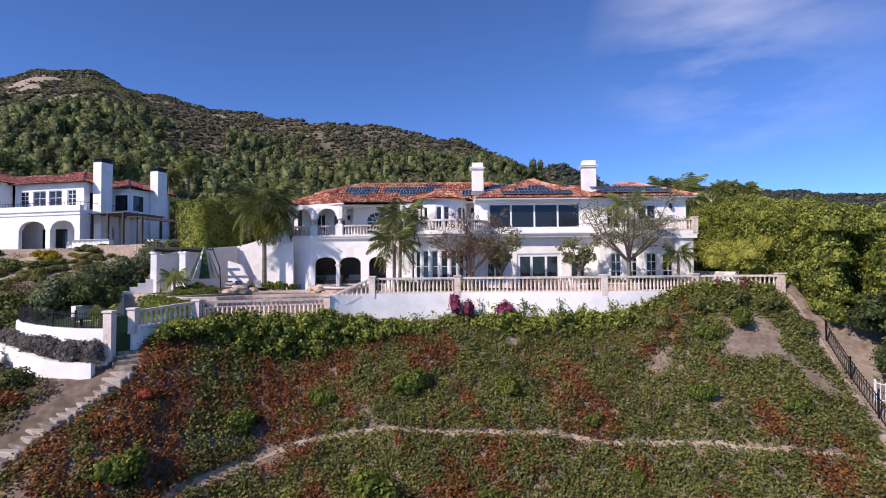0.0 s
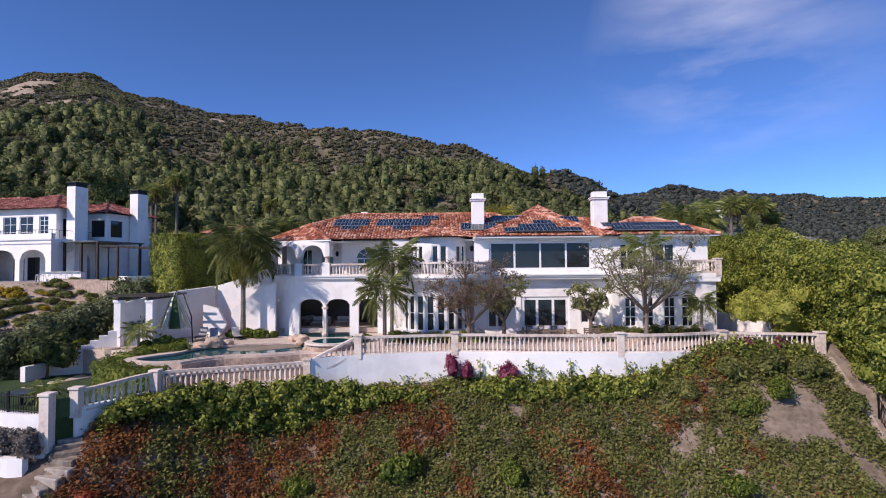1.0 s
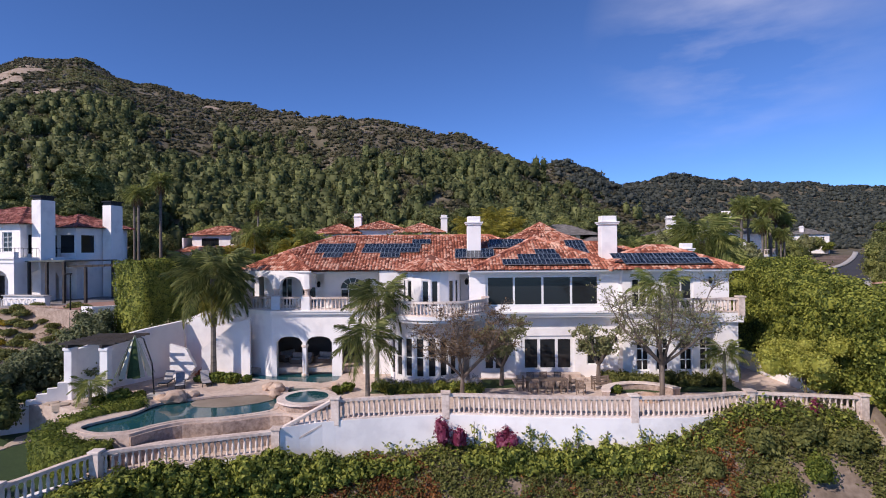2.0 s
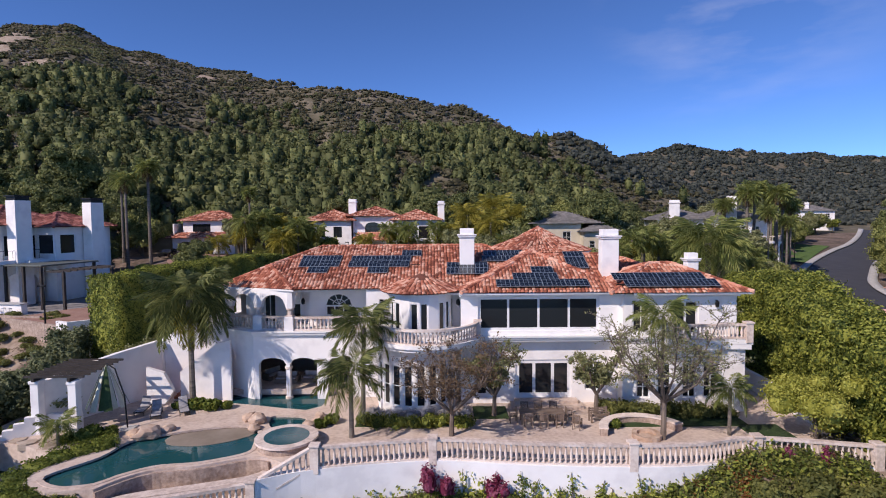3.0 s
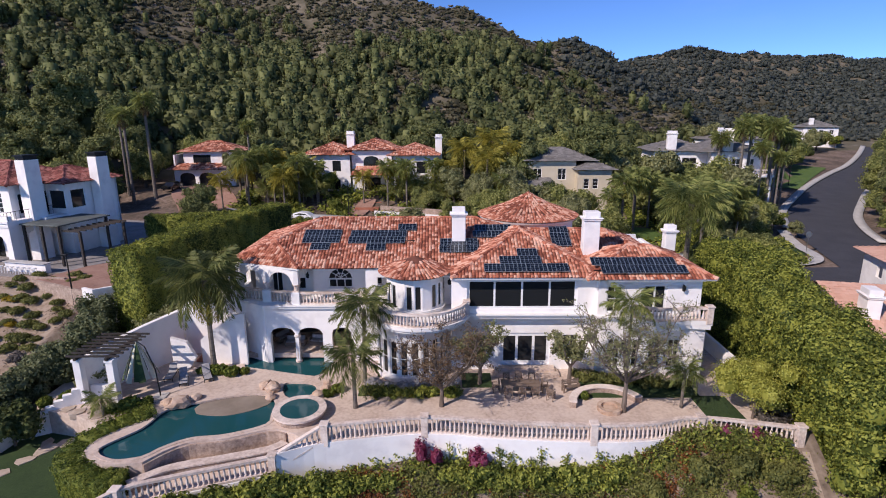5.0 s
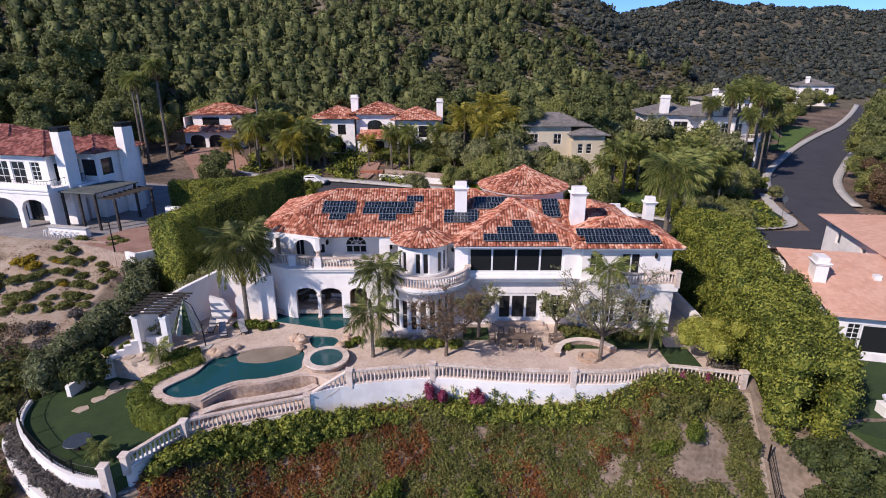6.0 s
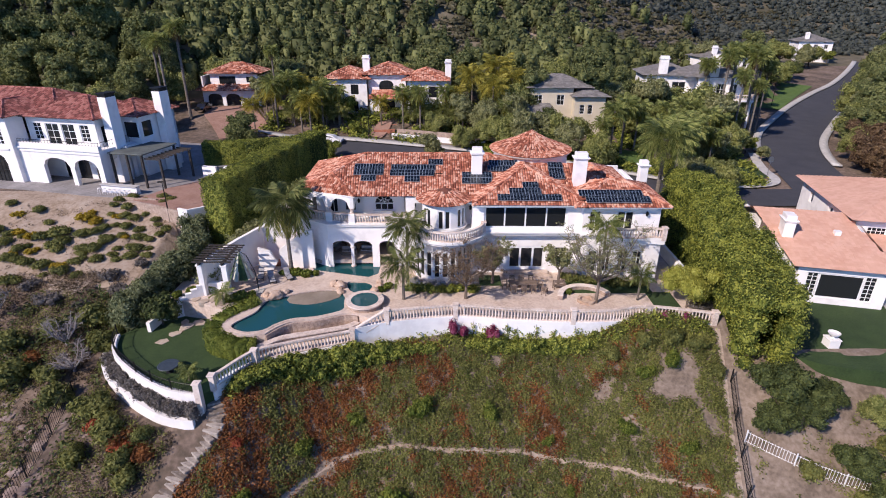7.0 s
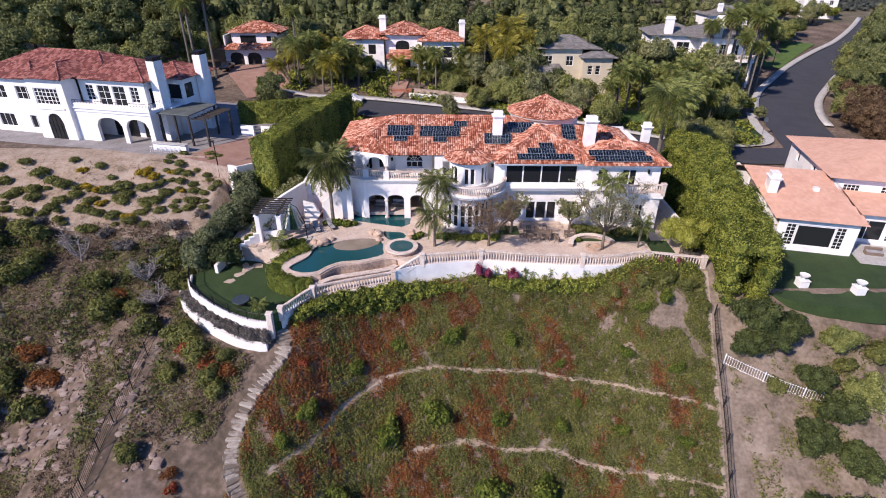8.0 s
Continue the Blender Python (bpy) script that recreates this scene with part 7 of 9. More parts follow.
def clipped_hedge(name, line, half, top, material, label, low=None, dense=95, size=0.1, wobble=0.14, piece=2.6):
    """A hedge sheared to a box along a line (x, y, top): a dark body under a skin of small leaves."""
    pts = smooth_line([p[:2] for p in line], piece)
    tops = lerp(np.linspace(0, 1, len(pts)), np.linspace(0, 1, len(line)), [p[2] if len(p) > 2 else top for p in line])
    row = thing(name, (0, 0, 0), label, "hedge")
    for i, (p, q) in enumerate(zip(pts, pts[1:])):
        a, d = np.array(p), np.array(q) - np.array(p)
        span = float(np.hypot(*d))
        d = d / span
        side = np.array([-d[1], d[0]])
        z0 = (ground_at((p[0] + q[0]) / 2, (p[1] + q[1]) / 2) if low is None else low) - 0.2
        z1 = float(tops[i])
        tall = z1 - z0
        cs, ns = [], []
        faces = [(span * 2 * half, 0), (span * tall, 1), (span * tall, -1)]
        if i == 0 or i == len(pts) - 2:
            faces.append((2 * half * tall, 2 if i == 0 else 3))
        for area, f in faces:
            n = int(area * dense)
            u, v = rng.uniform(0, span, n), rng.uniform(-1, 1, n)
            if f == 0:
                off, h = v * half, np.full(n, tall)
                nrm = np.tile([0.0, 0.0, 1.0], (n, 1))
            elif f in (1, -1):
                off, h = np.full(n, f * half), (v + 1) / 2 * tall
                nrm = np.tile([side[0] * f, side[1] * f, 0.25], (n, 1))
            else:
                u = np.zeros(n) if f == 2 else np.full(n, span)
                off, h = v * half, rng.uniform(0, tall, n)
                nrm = np.tile([*(d * (-1 if f == 2 else 1)), 0.25], (n, 1))
            x, y = a[0] + d[0] * u + side[0] * off, a[1] + d[1] * u + side[1] * off
            c = np.stack([x, y, z0 + h], axis=1)
            bulge = wobble * (wave(x + 0.7 * h, y + h, 2.7, 1.0) + 0.7 * wave(x - h, y, 1.1, 4.0)) - np.abs(rng.normal(0, 0.07, n)) + 0.1 * (rng.uniform(0, 1, n) > 0.93)
            c += nrm / np.linalg.norm(nrm, axis=1, keepdims=True) * bulge[:, None]
            cs.append(c)
            ns.append(nrm)
        v, f = leaf_quads(np.concatenate(cs), np.concatenate(ns), size)
        w = half - 0.16
        e0, e1 = (0.16 if i == 0 else 0.0), span - (0.16 if i == len(pts) - 2 else 0.0)
        body = np.array([(*(a + d * e + side * o), z) for z in (z0, z1 - 0.16) for e, o in ((e0, -w), (e1, -w), (e1, w), (e0, w))])
        quads = np.array([(0, 1, 5, 4), (1, 2, 6, 5), (2, 3, 7, 6), (3, 0, 4, 7), (4, 5, 6, 7)]) + len(v)
        shared("shrub", np_mesh("shrub", np.concatenate([v, body]), np.concatenate([f, quads]), material), row)
    return row


hedge("ficus_hedge", [(28.2, 36.6, 4.4), (28.6, 39.5, 5.3), (29.0, 43, 6.0), (29.6, 49, 6.5), (30.6, 57, 7.8), (31.2, 62, 7.4), (31.8, 66, 6.2)], 2.4, None, 4.5, LEAF_FICUS, "tall billowing green ficus hedge between two gardens", 1.0, 40, 0.115)
clipped_hedge("clipped_hedge", [(-26.2, 55.6, 8.1), (-24.6, 62.0, 8.4), (-22.8, 70.0, 8.5), (-19.9, 82.5, 7.9)], 1.55, 8.2, LEAF_FICUS, "tall hedge sheared to a box along the drive")
clipped_hedge("street_hedge", [(-37.0, 79.6, 7.0), (-31.0, 80.6, 7.0), (-24.5, 83.0, 6.9)], 1.0, 7.0, LEAF_FICUS, "clipped green hedge beside the street")

# sown cover on the slope: patches of green, rust and dry growth with bare tracks between
def away(x, y, pts, r):
    ok = np.ones(len(x), dtype=bool)
    for px, py in pts:
        ok &= (x - px) ** 2 + (y - py) ** 2 > r * r
    return ok


def sown(name, n, x0, x1, y0, y1, keep, material, size, height, label, blades=5, category="ground cover"):
    x, y = rng.uniform(x0, x1, n), rng.uniform(y0, y1, n)
    ok = keep(x, y)
    x, y = x[ok], y[ok]
    z = ground(x, y)
    c = np.repeat(np.stack([x, y, z], axis=1), blades, axis=0)
    c += rng.normal(0, 1, c.shape) * np.array([0.22, 0.22, 0]) * (size / 0.14)
    c[:, 2] += rng.uniform(0.02, 1, len(c)) * height * rng.uniform(0.5, 1.3, len(c))
    nrm = np.tile(np.array([[-0.1, -0.25, 0.9]]), (len(c), 1)) + rng.normal(0, 0.35, c.shape)
    v, f = leaf_quads(c, nrm, size)
    ob = new(name, np_mesh(name, v, f, material))
    return tagged(ob, label, category, kind="stuff")


def on_slope(x, y):
    edge = edge_y(np.clip(x, -31, 25.3))
    bare = wave(x, y, 9.0, 9.0) + 0.6 * wave(x, y, 3.0, 2.5) + 1.5 * np.exp(-((x - 20.4) / 2.9) ** 2 - ((y - 36.0) / 2.6) ** 2) + 0.6 * np.exp(-((x - 22.5) / 2.0) ** 2 - ((y - 31.5) / 2.5) ** 2)
    return (y < edge - 0.1) & (x > -18.6 - 0.42 * np.clip(33 - y, 0, 8)) & (x < lerp(y, [10, 20, 28, 36, 41], [21.4, 22.0, 23.5, 24.7, 25.2])) & (bare + rng.normal(0, 0.14, len(x)) < 0.86) & (wave(x, y, 1.3, 3.7) + 0.6 * wave(x, y, 0.6, 1.9) > -0.42) & away(x, y, TRAIL_PTS, 0.24) & away(x, y, STAIR_PTS, 0.75)


def rusty(x, y):
    """Where the slope turns from green to rust, mixed at every scale."""
    return wave(x, y, 9.0, 0.5) + 0.7 * wave(x, y, 2.6, 3.0) + 0.018 * (4 - x) + rng.normal(0, 0.16, len(x))


sown("rust_cover", 110000, -24, 24, 14, 41, lambda x, y: on_slope(x, y) & (rusty(x, y) > 0.26), LEAF_RUST, 0.09, 0.42, "rust-red succulent ground cover on the slope", 5)
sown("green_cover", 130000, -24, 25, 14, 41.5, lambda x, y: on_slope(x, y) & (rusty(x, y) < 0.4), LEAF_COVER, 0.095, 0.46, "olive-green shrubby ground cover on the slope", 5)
sown("red_cover", 12000, -22, 22, 15, 39, lambda x, y: on_slope(x, y) & (wave(x, y, 6.0, 8.5) + rng.normal(0, 0.25, len(x)) > 0.45), LEAF_RED, 0.07, 0.5, "bright red flowering ground cover on the slope", 4)
sown("dry_cover", 14000, -24, 25, 14, 41, lambda x, y: on_slope(x, y) & (wave(x, y, 5.0, 4.5) + rng.normal(0, 0.3, len(x)) > 0.3), LEAF_BRUSH, 0.08, 0.45, "dry tan brush on the slope", 4)
sown("bright_cover", 12000, -22, 24, 15, 40, lambda x, y: on_slope(x, y) & (wave(x, y, 4.2, 6.1) + 0.5 * wave(x, y, 1.7, 2.2) > 0.5), LEAF_BRIGHT, 0.07, 0.6, "fresh yellow-green growth among the slope cover", 5)
sown("wall_creeper", 9000, -18, 25, 33, 42, lambda x, y: (y < edge_y(x) - 0.2) & (y > edge_y(x) - 1.5 - 0.5 * wave(x, y, 4.0, 1.1)), LEAF_FICUS, 0.12, 0.75, "leafy green creeper at the foot of the white wall", 6, "creeper")

# chaparral and trees on the hills
def hill_cover(name, n, region, material, rlo, rhi, tall, leaves, label, category="shrubs", big=0.42):
    x0, x1, y0, y1, keep = region
    u, y = rng.uniform(x0, x1, n), y0 + (y1 - y0) * rng.uniform(0, 1, n) ** 1.0
    x = u * y
    ok = keep(x, y)
    x, y = x[ok], y[ok]
    z = ground(x, y)
    r = rlo + (rhi - rlo) * rng.uniform(0, 1, len(x)) ** 1.6
    cs = np.stack([x, y, z + r * tall * 0.55], axis=1)
    d = rng.normal(0, 1, (len(x), leaves, 3))
    d /= np.linalg.norm(d, axis=2, keepdims=True)
    d[:, :, 2] = np.abs(d[:, :, 2]) * 1.0 - 0.25
    rr = r[:, None, None] * (1 - np.abs(rng.normal(0, 0.15, (len(x), leaves, 1))))
    rr = rr * (1 + 0.4 * rng.uniform(0, 1, (len(x), leaves, 1)) ** 4)
    narrow = np.concatenate([np.repeat(1 - 0.45 * np.clip(d[:, :, 2:], 0, 1) * min(1.0, tall), 2, axis=2), np.ones((len(x), leaves, 1))], axis=2)
    p = cs[:, None, :] + d * rr * narrow * np.array([1, 1, tall])
    v, f = leaf_quads(p.reshape(-1, 3), d.reshape(-1, 3), np.repeat(r, leaves) * big, 0.7)
    cv = (cs[:, None, :] + LOW_V[None] * r[:, None, None] * np.array([1, 1, tall]) * 0.85).reshape(-1, 3)
    cf = (LOW_F[None] + (np.arange(len(x)) * len(LOW_V))[:, None, None]).reshape(-1, 4) + len(v)
    ob = new(name, np_mesh(name, np.concatenate([v, cv]), np.concatenate([f, cf]), material))
    return tagged(ob, label, category, kind="stuff")


def wooded(x, y):
    """More trees low on the hill and in its folds."""
    return wave(x, y, 75, 1.3) + 0.6 * wave(x, y, 27, 5.1) - 0.010 * (y - 190)


def on_hill(x, y, low=8.0):
    return (ground(x, y) > low) & (x / y < lerp(y, [300, 310], [2, -0.2])) & ~cleared(x, y, 0.8) & (~meadow(x, y) | (rng.uniform(0, 1, len(x)) > 0.88))


hill_cover("hill_chaparral", 30000, (-1.15, 0.62, 128, 480, lambda x, y: on_hill(x, y) & (wooded(x, y) < 0.4)), LEAF_HILL, 0.8, 2.0, 0.42, 11, "olive-brown chaparral shrubs covering the hill", big=0.36)
hill_cover("hill_sage", 13000, (-1.15, 0.5, 135, 470, lambda x, y: on_hill(x, y, 9) & (wave(x, y, 50, 8.8) + 0.5 * wave(x, y, 17, 1.8) + rng.normal(0, 0.2, len(x)) > 0.1) & (wooded(x, y) < 0.2)), LEAF_GREYISH, 0.6, 1.6, 0.45, 9, "grey-brown sage scrub on the hill", big=0.36)
hill_cover("hill_green", 7000, (-1.15, 0.5, 135, 460, lambda x, y: on_hill(x, y, 9) & (wave(x, y, 40, 3.8) + rng.normal(0, 0.2, len(x)) > 0.3)), LEAF_WOODS, 0.7, 1.7, 0.7, 10, "light green brush on the hill", big=0.34)
hill_cover("hill_meadow", 12000, (-0.78, -0.5, 240, 390, lambda x, y: ~cleared(x, y, 0.8) & meadow(x, y)), LEAF_MEADOW, 0.5, 1.0, 0.3, 8, "pale green grass near the hilltop", "grass", 0.4)
hill_cover("hill_woods", 6800, (-1.1, 0.6, 128, 300, lambda x, y: (wooded(x, y) + 0.3 + rng.normal(0, 0.15, len(x)) > 0.05) & (ground(x, y) > 5) & (y > 129) & ~cleared(x, y, 1.3) & (y < 255 - 40 * ease(x / y, 0.0, 0.3))), LEAF_WOODS, 0.9, 3.2, 1.35, 70, "green trees low on the hill", "trees", 0.2)
hill_cover("hill_pines", 1500, (-0.9, 0.45, 128, 240, lambda x, y: (wooded(x, y) + rng.normal(0, 0.3, len(x)) > 0.1) & (ground(x, y) > 5) & ~cleared(x, y, 1.5)), LEAF_PINE, 1.1, 2.3, 2.5, 80, "taller pointed trees in the folds of the hill", "trees", 0.2)
hill_cover("far_woods", 9000, (0.2, 1.5, 235, 470, lambda x, y: ground(x, y) > 7), LEAF_FAR_HAZE, 1.5, 3.2, 0.6, 12, "dark haze-greyed woods on the distant ridge", "trees", 0.3)


# ---- palms ----
def frond_mesh(name, length, droop, material, pairs=36, wide=0.32, sag=0.8):
    """A feather frond that grows along +x and bends down towards its tip."""
    v, f = [], []

    def quad(a, b, c, d):
        f.append((len(v), len(v) + 1, len(v) + 2, len(v) + 3))
        v.extend((a, b, c, d))

    def spine(t):
        return np.array([length * (t - 0.18 * droop * t * t), 0.0, length * (0.28 * t - 0.75 * droop * t * t)])

    for i in range(6):
        a, b = spine(i / 6), spine((i + 1) / 6)
        w = np.array([0, 0.03 * (1.1 - i / 6), 0])
        quad(a - w, b - w * 0.8, b + w * 0.8, a + w)
    for i in range(pairs):
        t = 0.16 + 0.84 * (i + 0.5) / pairs
        p, q = spine(t), spine(min(t + 0.03, 1.0))
        l = length * wide * math.sin(math.pi * min(0.97, 0.18 + 0.8 * t)) ** 0.7
        for side in (-1, 1):
            tip = p + np.array([0.45 * l, side * l * rng.uniform(0.8, 1.05), -sag * l * rng.uniform(0.5, 1.5)])
            mid = (p + tip) / 2 + np.array([0, 0, 0.1 * l])
            wv = np.array([0.013 * length, 0, 0.0])
            quad(p - wv * 0.5, mid - wv, tip, mid + wv)
    return np_mesh(name, v, f, material)


def palm(name, height, length, n, material, label, trunk_r=0.17, lean=(0.0, 0.0), droop=0.95, dead=None):
    ob = thing(name, (0, 0, 0), label, "palm", "palms")
    top = Vector((lean[0], lean[1], height))
    pts = [Vector((0, 0, -0.5)).lerp(top, t) + Vector((0, 0, 0)) * t for t in (0, 0.15, 0.3, 0.45, 0.6, 0.75, 0.9, 1.0)]
    part("trunk", tube(bmesh.new(), pts, [trunk_r * k for k in (1.5, 1.2, 1.05, 1.0, 0.98, 0.95, 0.95, 1.15)], 9), PALM_BARK, ob)
    kinds = [frond_mesh("frond", length, droop * d, material) for d in (0.75, 1.0, 1.3)]
    n = int(n * 1.35)
    for i in range(n):
        pitch = 62 - 88 * (i / n)
        az = i * 137.5 + rng.uniform(-12, 12)
        shared("frond", kinds[(i * 3) // n if n > 3 else 0], ob, pose(top.x, top.y, top.z, 0, 0, az) @ pose(0, 0, 0, rng.uniform(-15, 15), -pitch) @ Matrix.Scale(rng.uniform(0.85, 1.1), 4))
    if dead is not None:
        old = frond_mesh("old_frond", length * 0.8, 1.5, dead)
        for i in range(8):
            shared("old_frond", old, ob, pose(top.x, top.y, top.z - 0.15, 0, 0, i * 47) @ pose(0, 0, 0, 0, 28 + 5 * (i % 3)))
    return ob


def at(ob, x, y, z, turn=0.0, scale=1.0):
    ob.matrix_basis = pose(x, y, z, 0, 0, turn) @ Matrix.Scale(scale, 4)
    return ob


def again(ob, x, y, z=None, turn=0.0, scale=1.0):
    k = ob.matrix_basis.to_scale()[0]
    return copy_thing(ob, pose(x, y, ground_at(x, y) if z is None else z, 0, 0, turn) @ Matrix.Scale(scale / k, 4))


at(palm("queen_palm", 7.9, 3.9, 26, LEAF_QUEEN, "tall queen palm with drooping feathery fronds by the stair", 0.2, dead=LEAF_PALM_YELLOW), -17.0, 51.3, TERRACE)
at(palm("queen_palm", 3.9, 2.8, 16, LEAF_QUEEN, "young feather palm with arching fronds on the terrace", 0.15), -4.1, 45.2, TERRACE)
at(palm("queen_palm", 6.2, 3.0, 18, LEAF_QUEEN, "feather palm standing close to the house front", 0.15, (0.2, -0.3)), -4.0, 49.2, TERRACE)
at(palm("small_palm", 2.9, 1.7, 15, LEAF_PALM, "small palm beside the terrace bed", 0.11), 19.7, 45.2, TERRACE)
at(palm("king_palm", 7.2, 2.3, 14, LEAF_PALM, "slim palm rising behind the terrace tree", 0.1), 16.3, 47.3, TERRACE)
at(palm("pygmy_palm", 0.9, 1.1, 14, LEAF_PALM, "small pygmy palm on the lower lawn", 0.08), -21.6, 34.4, LAWN)
again(bpy.data.objects["pygmy_palm"], -22.0, 44.2, TERRACE, 40, 1.3)
street_palm = at(palm("street_palm", 9.0, 3.0, 20, LEAF_PALM, "tall feather palm among the gardens across the street", 0.2, dead=LEAF_PALM_YELLOW), -33, 106, ground_at(-33, 106))
for i, (x, y, s) in enumerate(((-28, 105, 0.8), (-24, 106.5, 0.9), (-30.5, 108, 1.0), (-21, 107.5, 0.75), (-8.0, 106.5, 0.8), (-4.5, 105.5, 0.85), (0.5, 107, 0.8), (31, 96, 0.95), (34, 99, 1.0), (28.5, 94, 0.75), (37.5, 102, 0.9), (40, 97, 0.8), (44, 105, 0.9), (12, 103, 0.7), (42, 93, 0.8), (46, 98, 0.9), (48.5, 93.5, 0.75), (52, 104, 0.9), (36.6, 107.0, 0.85), (48, 108, 0.95), (52, 111, 0.9), (55, 105, 0.8), (44, 100, 0.9))):
    again(street_palm, x, y, None, 50 * i, s)
gold = at(palm("golden_palm", 6.5, 3.2, 20, LEAF_PALM_YELLOW, "yellow-green feather palm across the street", 0.16), -26, 104, ground_at(-26, 104))
for i, (x, y, s) in enumerate(((-34.5, 109, 0.9), (-12.5, 107.5, 0.75), (10, 108, 1.2), (6, 112, 1.2), (11.5, 115, 1.4), (-37, 104, 0.8), (-6.5, 108.5, 0.9), (-26.7, 110, 1.0), (-23.5, 109, 0.95), (-29.5, 110.5, 1.05), (2.5, 108, 0.95), (14, 111, 1.2))):
    again(gold, x, y, None, 61 * i, s)
big = at(palm("date_palm", 11.4, 4.8, 32, LEAF_PALM, "broad date palm with a full crown behind the house", 0.3), 30.4, 70.4, ground_at(30.4, 70.4))
again(big, 38.5, 84.0, None, 60, 0.8)
again(big, 43.5, 92.0, None, 20, 0.75)
fan = at(palm("fan_palm", 17.6, 2.9, 30, LEAF_PALM, "tall slim fan palm with a shaggy crown", 0.26, droop=0.9, dead=LEAF_BROWN), 60.2, 116.5, ground_at(60.2, 116.5))
for i, (x, y, s) in enumerate(((66, 116.5, 1.0), (63, 119, 1.04), (68.6, 119, 0.95), (62, 112.5, 0.8), (70, 123.5, 1.0), (73, 128, 0.95), (58, 121, 0.86), (65.5, 112.5, 0.7), (71.5, 121, 0.85), (-55, 108, 0.9), (-52, 110, 1.0), (-57.5, 111, 0.85), (76, 135, 0.8), (82, 143, 0.7), (-35.0, 113.7, 0.7))):
    again(fan, x, y, None, 43 * i, s)


clump = at(palm("banana_plant", 2.2, 2.5, 12, LEAF_GARDEN, "upright broad-leaved banana plant before the street villa", 0.14, droop=0.5), -26.5, 107.5, ground_at(-26.5, 107.5))
for i, (x, y, s) in enumerate(((-25.0, 108.4, 1.3), (-23.6, 107.6, 1.1), (-22.2, 108.6, 1.4), (-20.8, 107.9, 1.2), (-28.2, 108.6, 1.3), (-6.6, 107.8, 1.2), (-5.2, 108.6, 1.35), (-3.8, 107.6, 1.15), (-2.2, 108.4, 1.3), (-0.6, 107.5, 1.2), (1.4, 107.6, 1.4), (3.0, 106.6, 1.2), (-30.0, 107.4, 1.2))):
    again(clump, x, y, None, 77 * i, s)


# ---- trees ----
def twig_tree(name, height, spread, leaf_material, leaves, label, bark=None, limbs=6, seed=1, leaf_size=0.09, first=0.28):
    r = random.Random(seed)
    ob = thing(name, (0, 0, 0), label, "tree")
    bm = bmesh.new()
    tips = []
    fork = Vector((0.05, 0.0, height * first))
    tube(bm, [(0, 0, -0.4), (0.03, 0.02, height * first * 0.5), fork], [0.2, 0.16, 0.13], 8)
    part("trunk", bm, bark or BARK, ob)
    for i in range(limbs):
        a = 2 * math.pi * i / limbs + r.uniform(-0.4, 0.4)
        bm = bmesh.new()
        end = fork + Vector((math.cos(a) * spread * r.uniform(0.45, 0.8), math.sin(a) * spread * r.uniform(0.45, 0.8), height * (1 - first) * r.uniform(0.55, 0.95)))
        mid = fork.lerp(end, 0.5) + Vector((math.cos(a), math.sin(a), 0)) * spread * 0.12
        tube(bm, [fork, mid, end], [0.09, 0.055, 0.02], 6)
        for j in range(9):
            t = r.uniform(0.25, 1.0)
            s = fork.lerp(mid, t * 2) if t < 0.5 else mid.lerp(end, t * 2 - 1)
            d = Vector((r.gauss(0, 1), r.gauss(0, 1), r.uniform(0.0, 1.2))).normalized()
            e = s + d * spread * r.uniform(0.22, 0.42)
            tube(bm, [s, s.lerp(e, 0.5) + Vector((0, 0, 0.06)), e], [0.032, 0.022, 0.01], 4)
            for k in range(6):
                w = s.lerp(e, r.uniform(0.3, 1.0))
                d2 = Vector((r.gauss(0, 1), r.gauss(0, 1), r.uniform(-0.3, 1.0))).normalized()
                g = w + d2 * spread * r.uniform(0.1, 0.22)
                tube(bm, [w, g], [0.014, 0.007], 3)
                tips.append((w, g))
        part("limb", bm, bark or BARK, ob)
    if leaves:
        cs = []
        for i in range(leaves):
            w, g = tips[r.randrange(len(tips))]
            cs.append(np.array(w.lerp(g, r.uniform(0.1, 1.15))) + np.array([r.gauss(0, 0.09), r.gauss(0, 0.09), r.gauss(0, 0.09)]))
        cs = np.array(cs)
        v, f = leaf_quads(cs, np.tile(np.array([[0, 0, 0.6]]), (len(cs), 1)) + rng.normal(0, 0.5, cs.shape), leaf_size)
        crown = new("crown", np_mesh("crown", v, f, leaf_material))
        crown.parent = ob
    return ob


at(twig_tree("plum_tree", 6.4, 4.6, LEAF_BROWN, 5200, "nearly bare purple-brown plum tree on the terrace", seed=3, limbs=9, leaf_size=0.07, first=0.22), 2.2, 45.4, TERRACE)
at(twig_tree("terrace_tree", 7.8, 4.9, LEAF_OLIVE, 5200, "half-bare grey-green tree with a forked trunk on the terrace", BARK, seed=5, limbs=11, leaf_size=0.075, first=0.3), 15.3, 44.6, TERRACE)
at(twig_tree("olive_tree", 5.2, 2.0, LEAF_OLIVE, 4200, "slim olive tree before the white wall", seed=8, limbs=6, leaf_size=0.1), 12.3, 48.8, TERRACE)
at(twig_tree("olive_tree", 5.0, 2.2, LEAF_OLIVE, 4200, "leafy olive tree beside the garden doors", seed=9, limbs=6, leaf_size=0.1), 5.2, 48.7, TERRACE)
for i, (x, y, h) in enumerate(((-36, 40.5, 3.4), (-45, 44, 3.8), (-34.0, 38.0, 2.4))):
    at(twig_tree("dead_shrub", h, 2.2, LEAF_DRY, 0, "bleached leafless shrub on the hillside", DEADWOOD, seed=20 + i, limbs=8, first=0.12), x, y, ground_at(x, y))


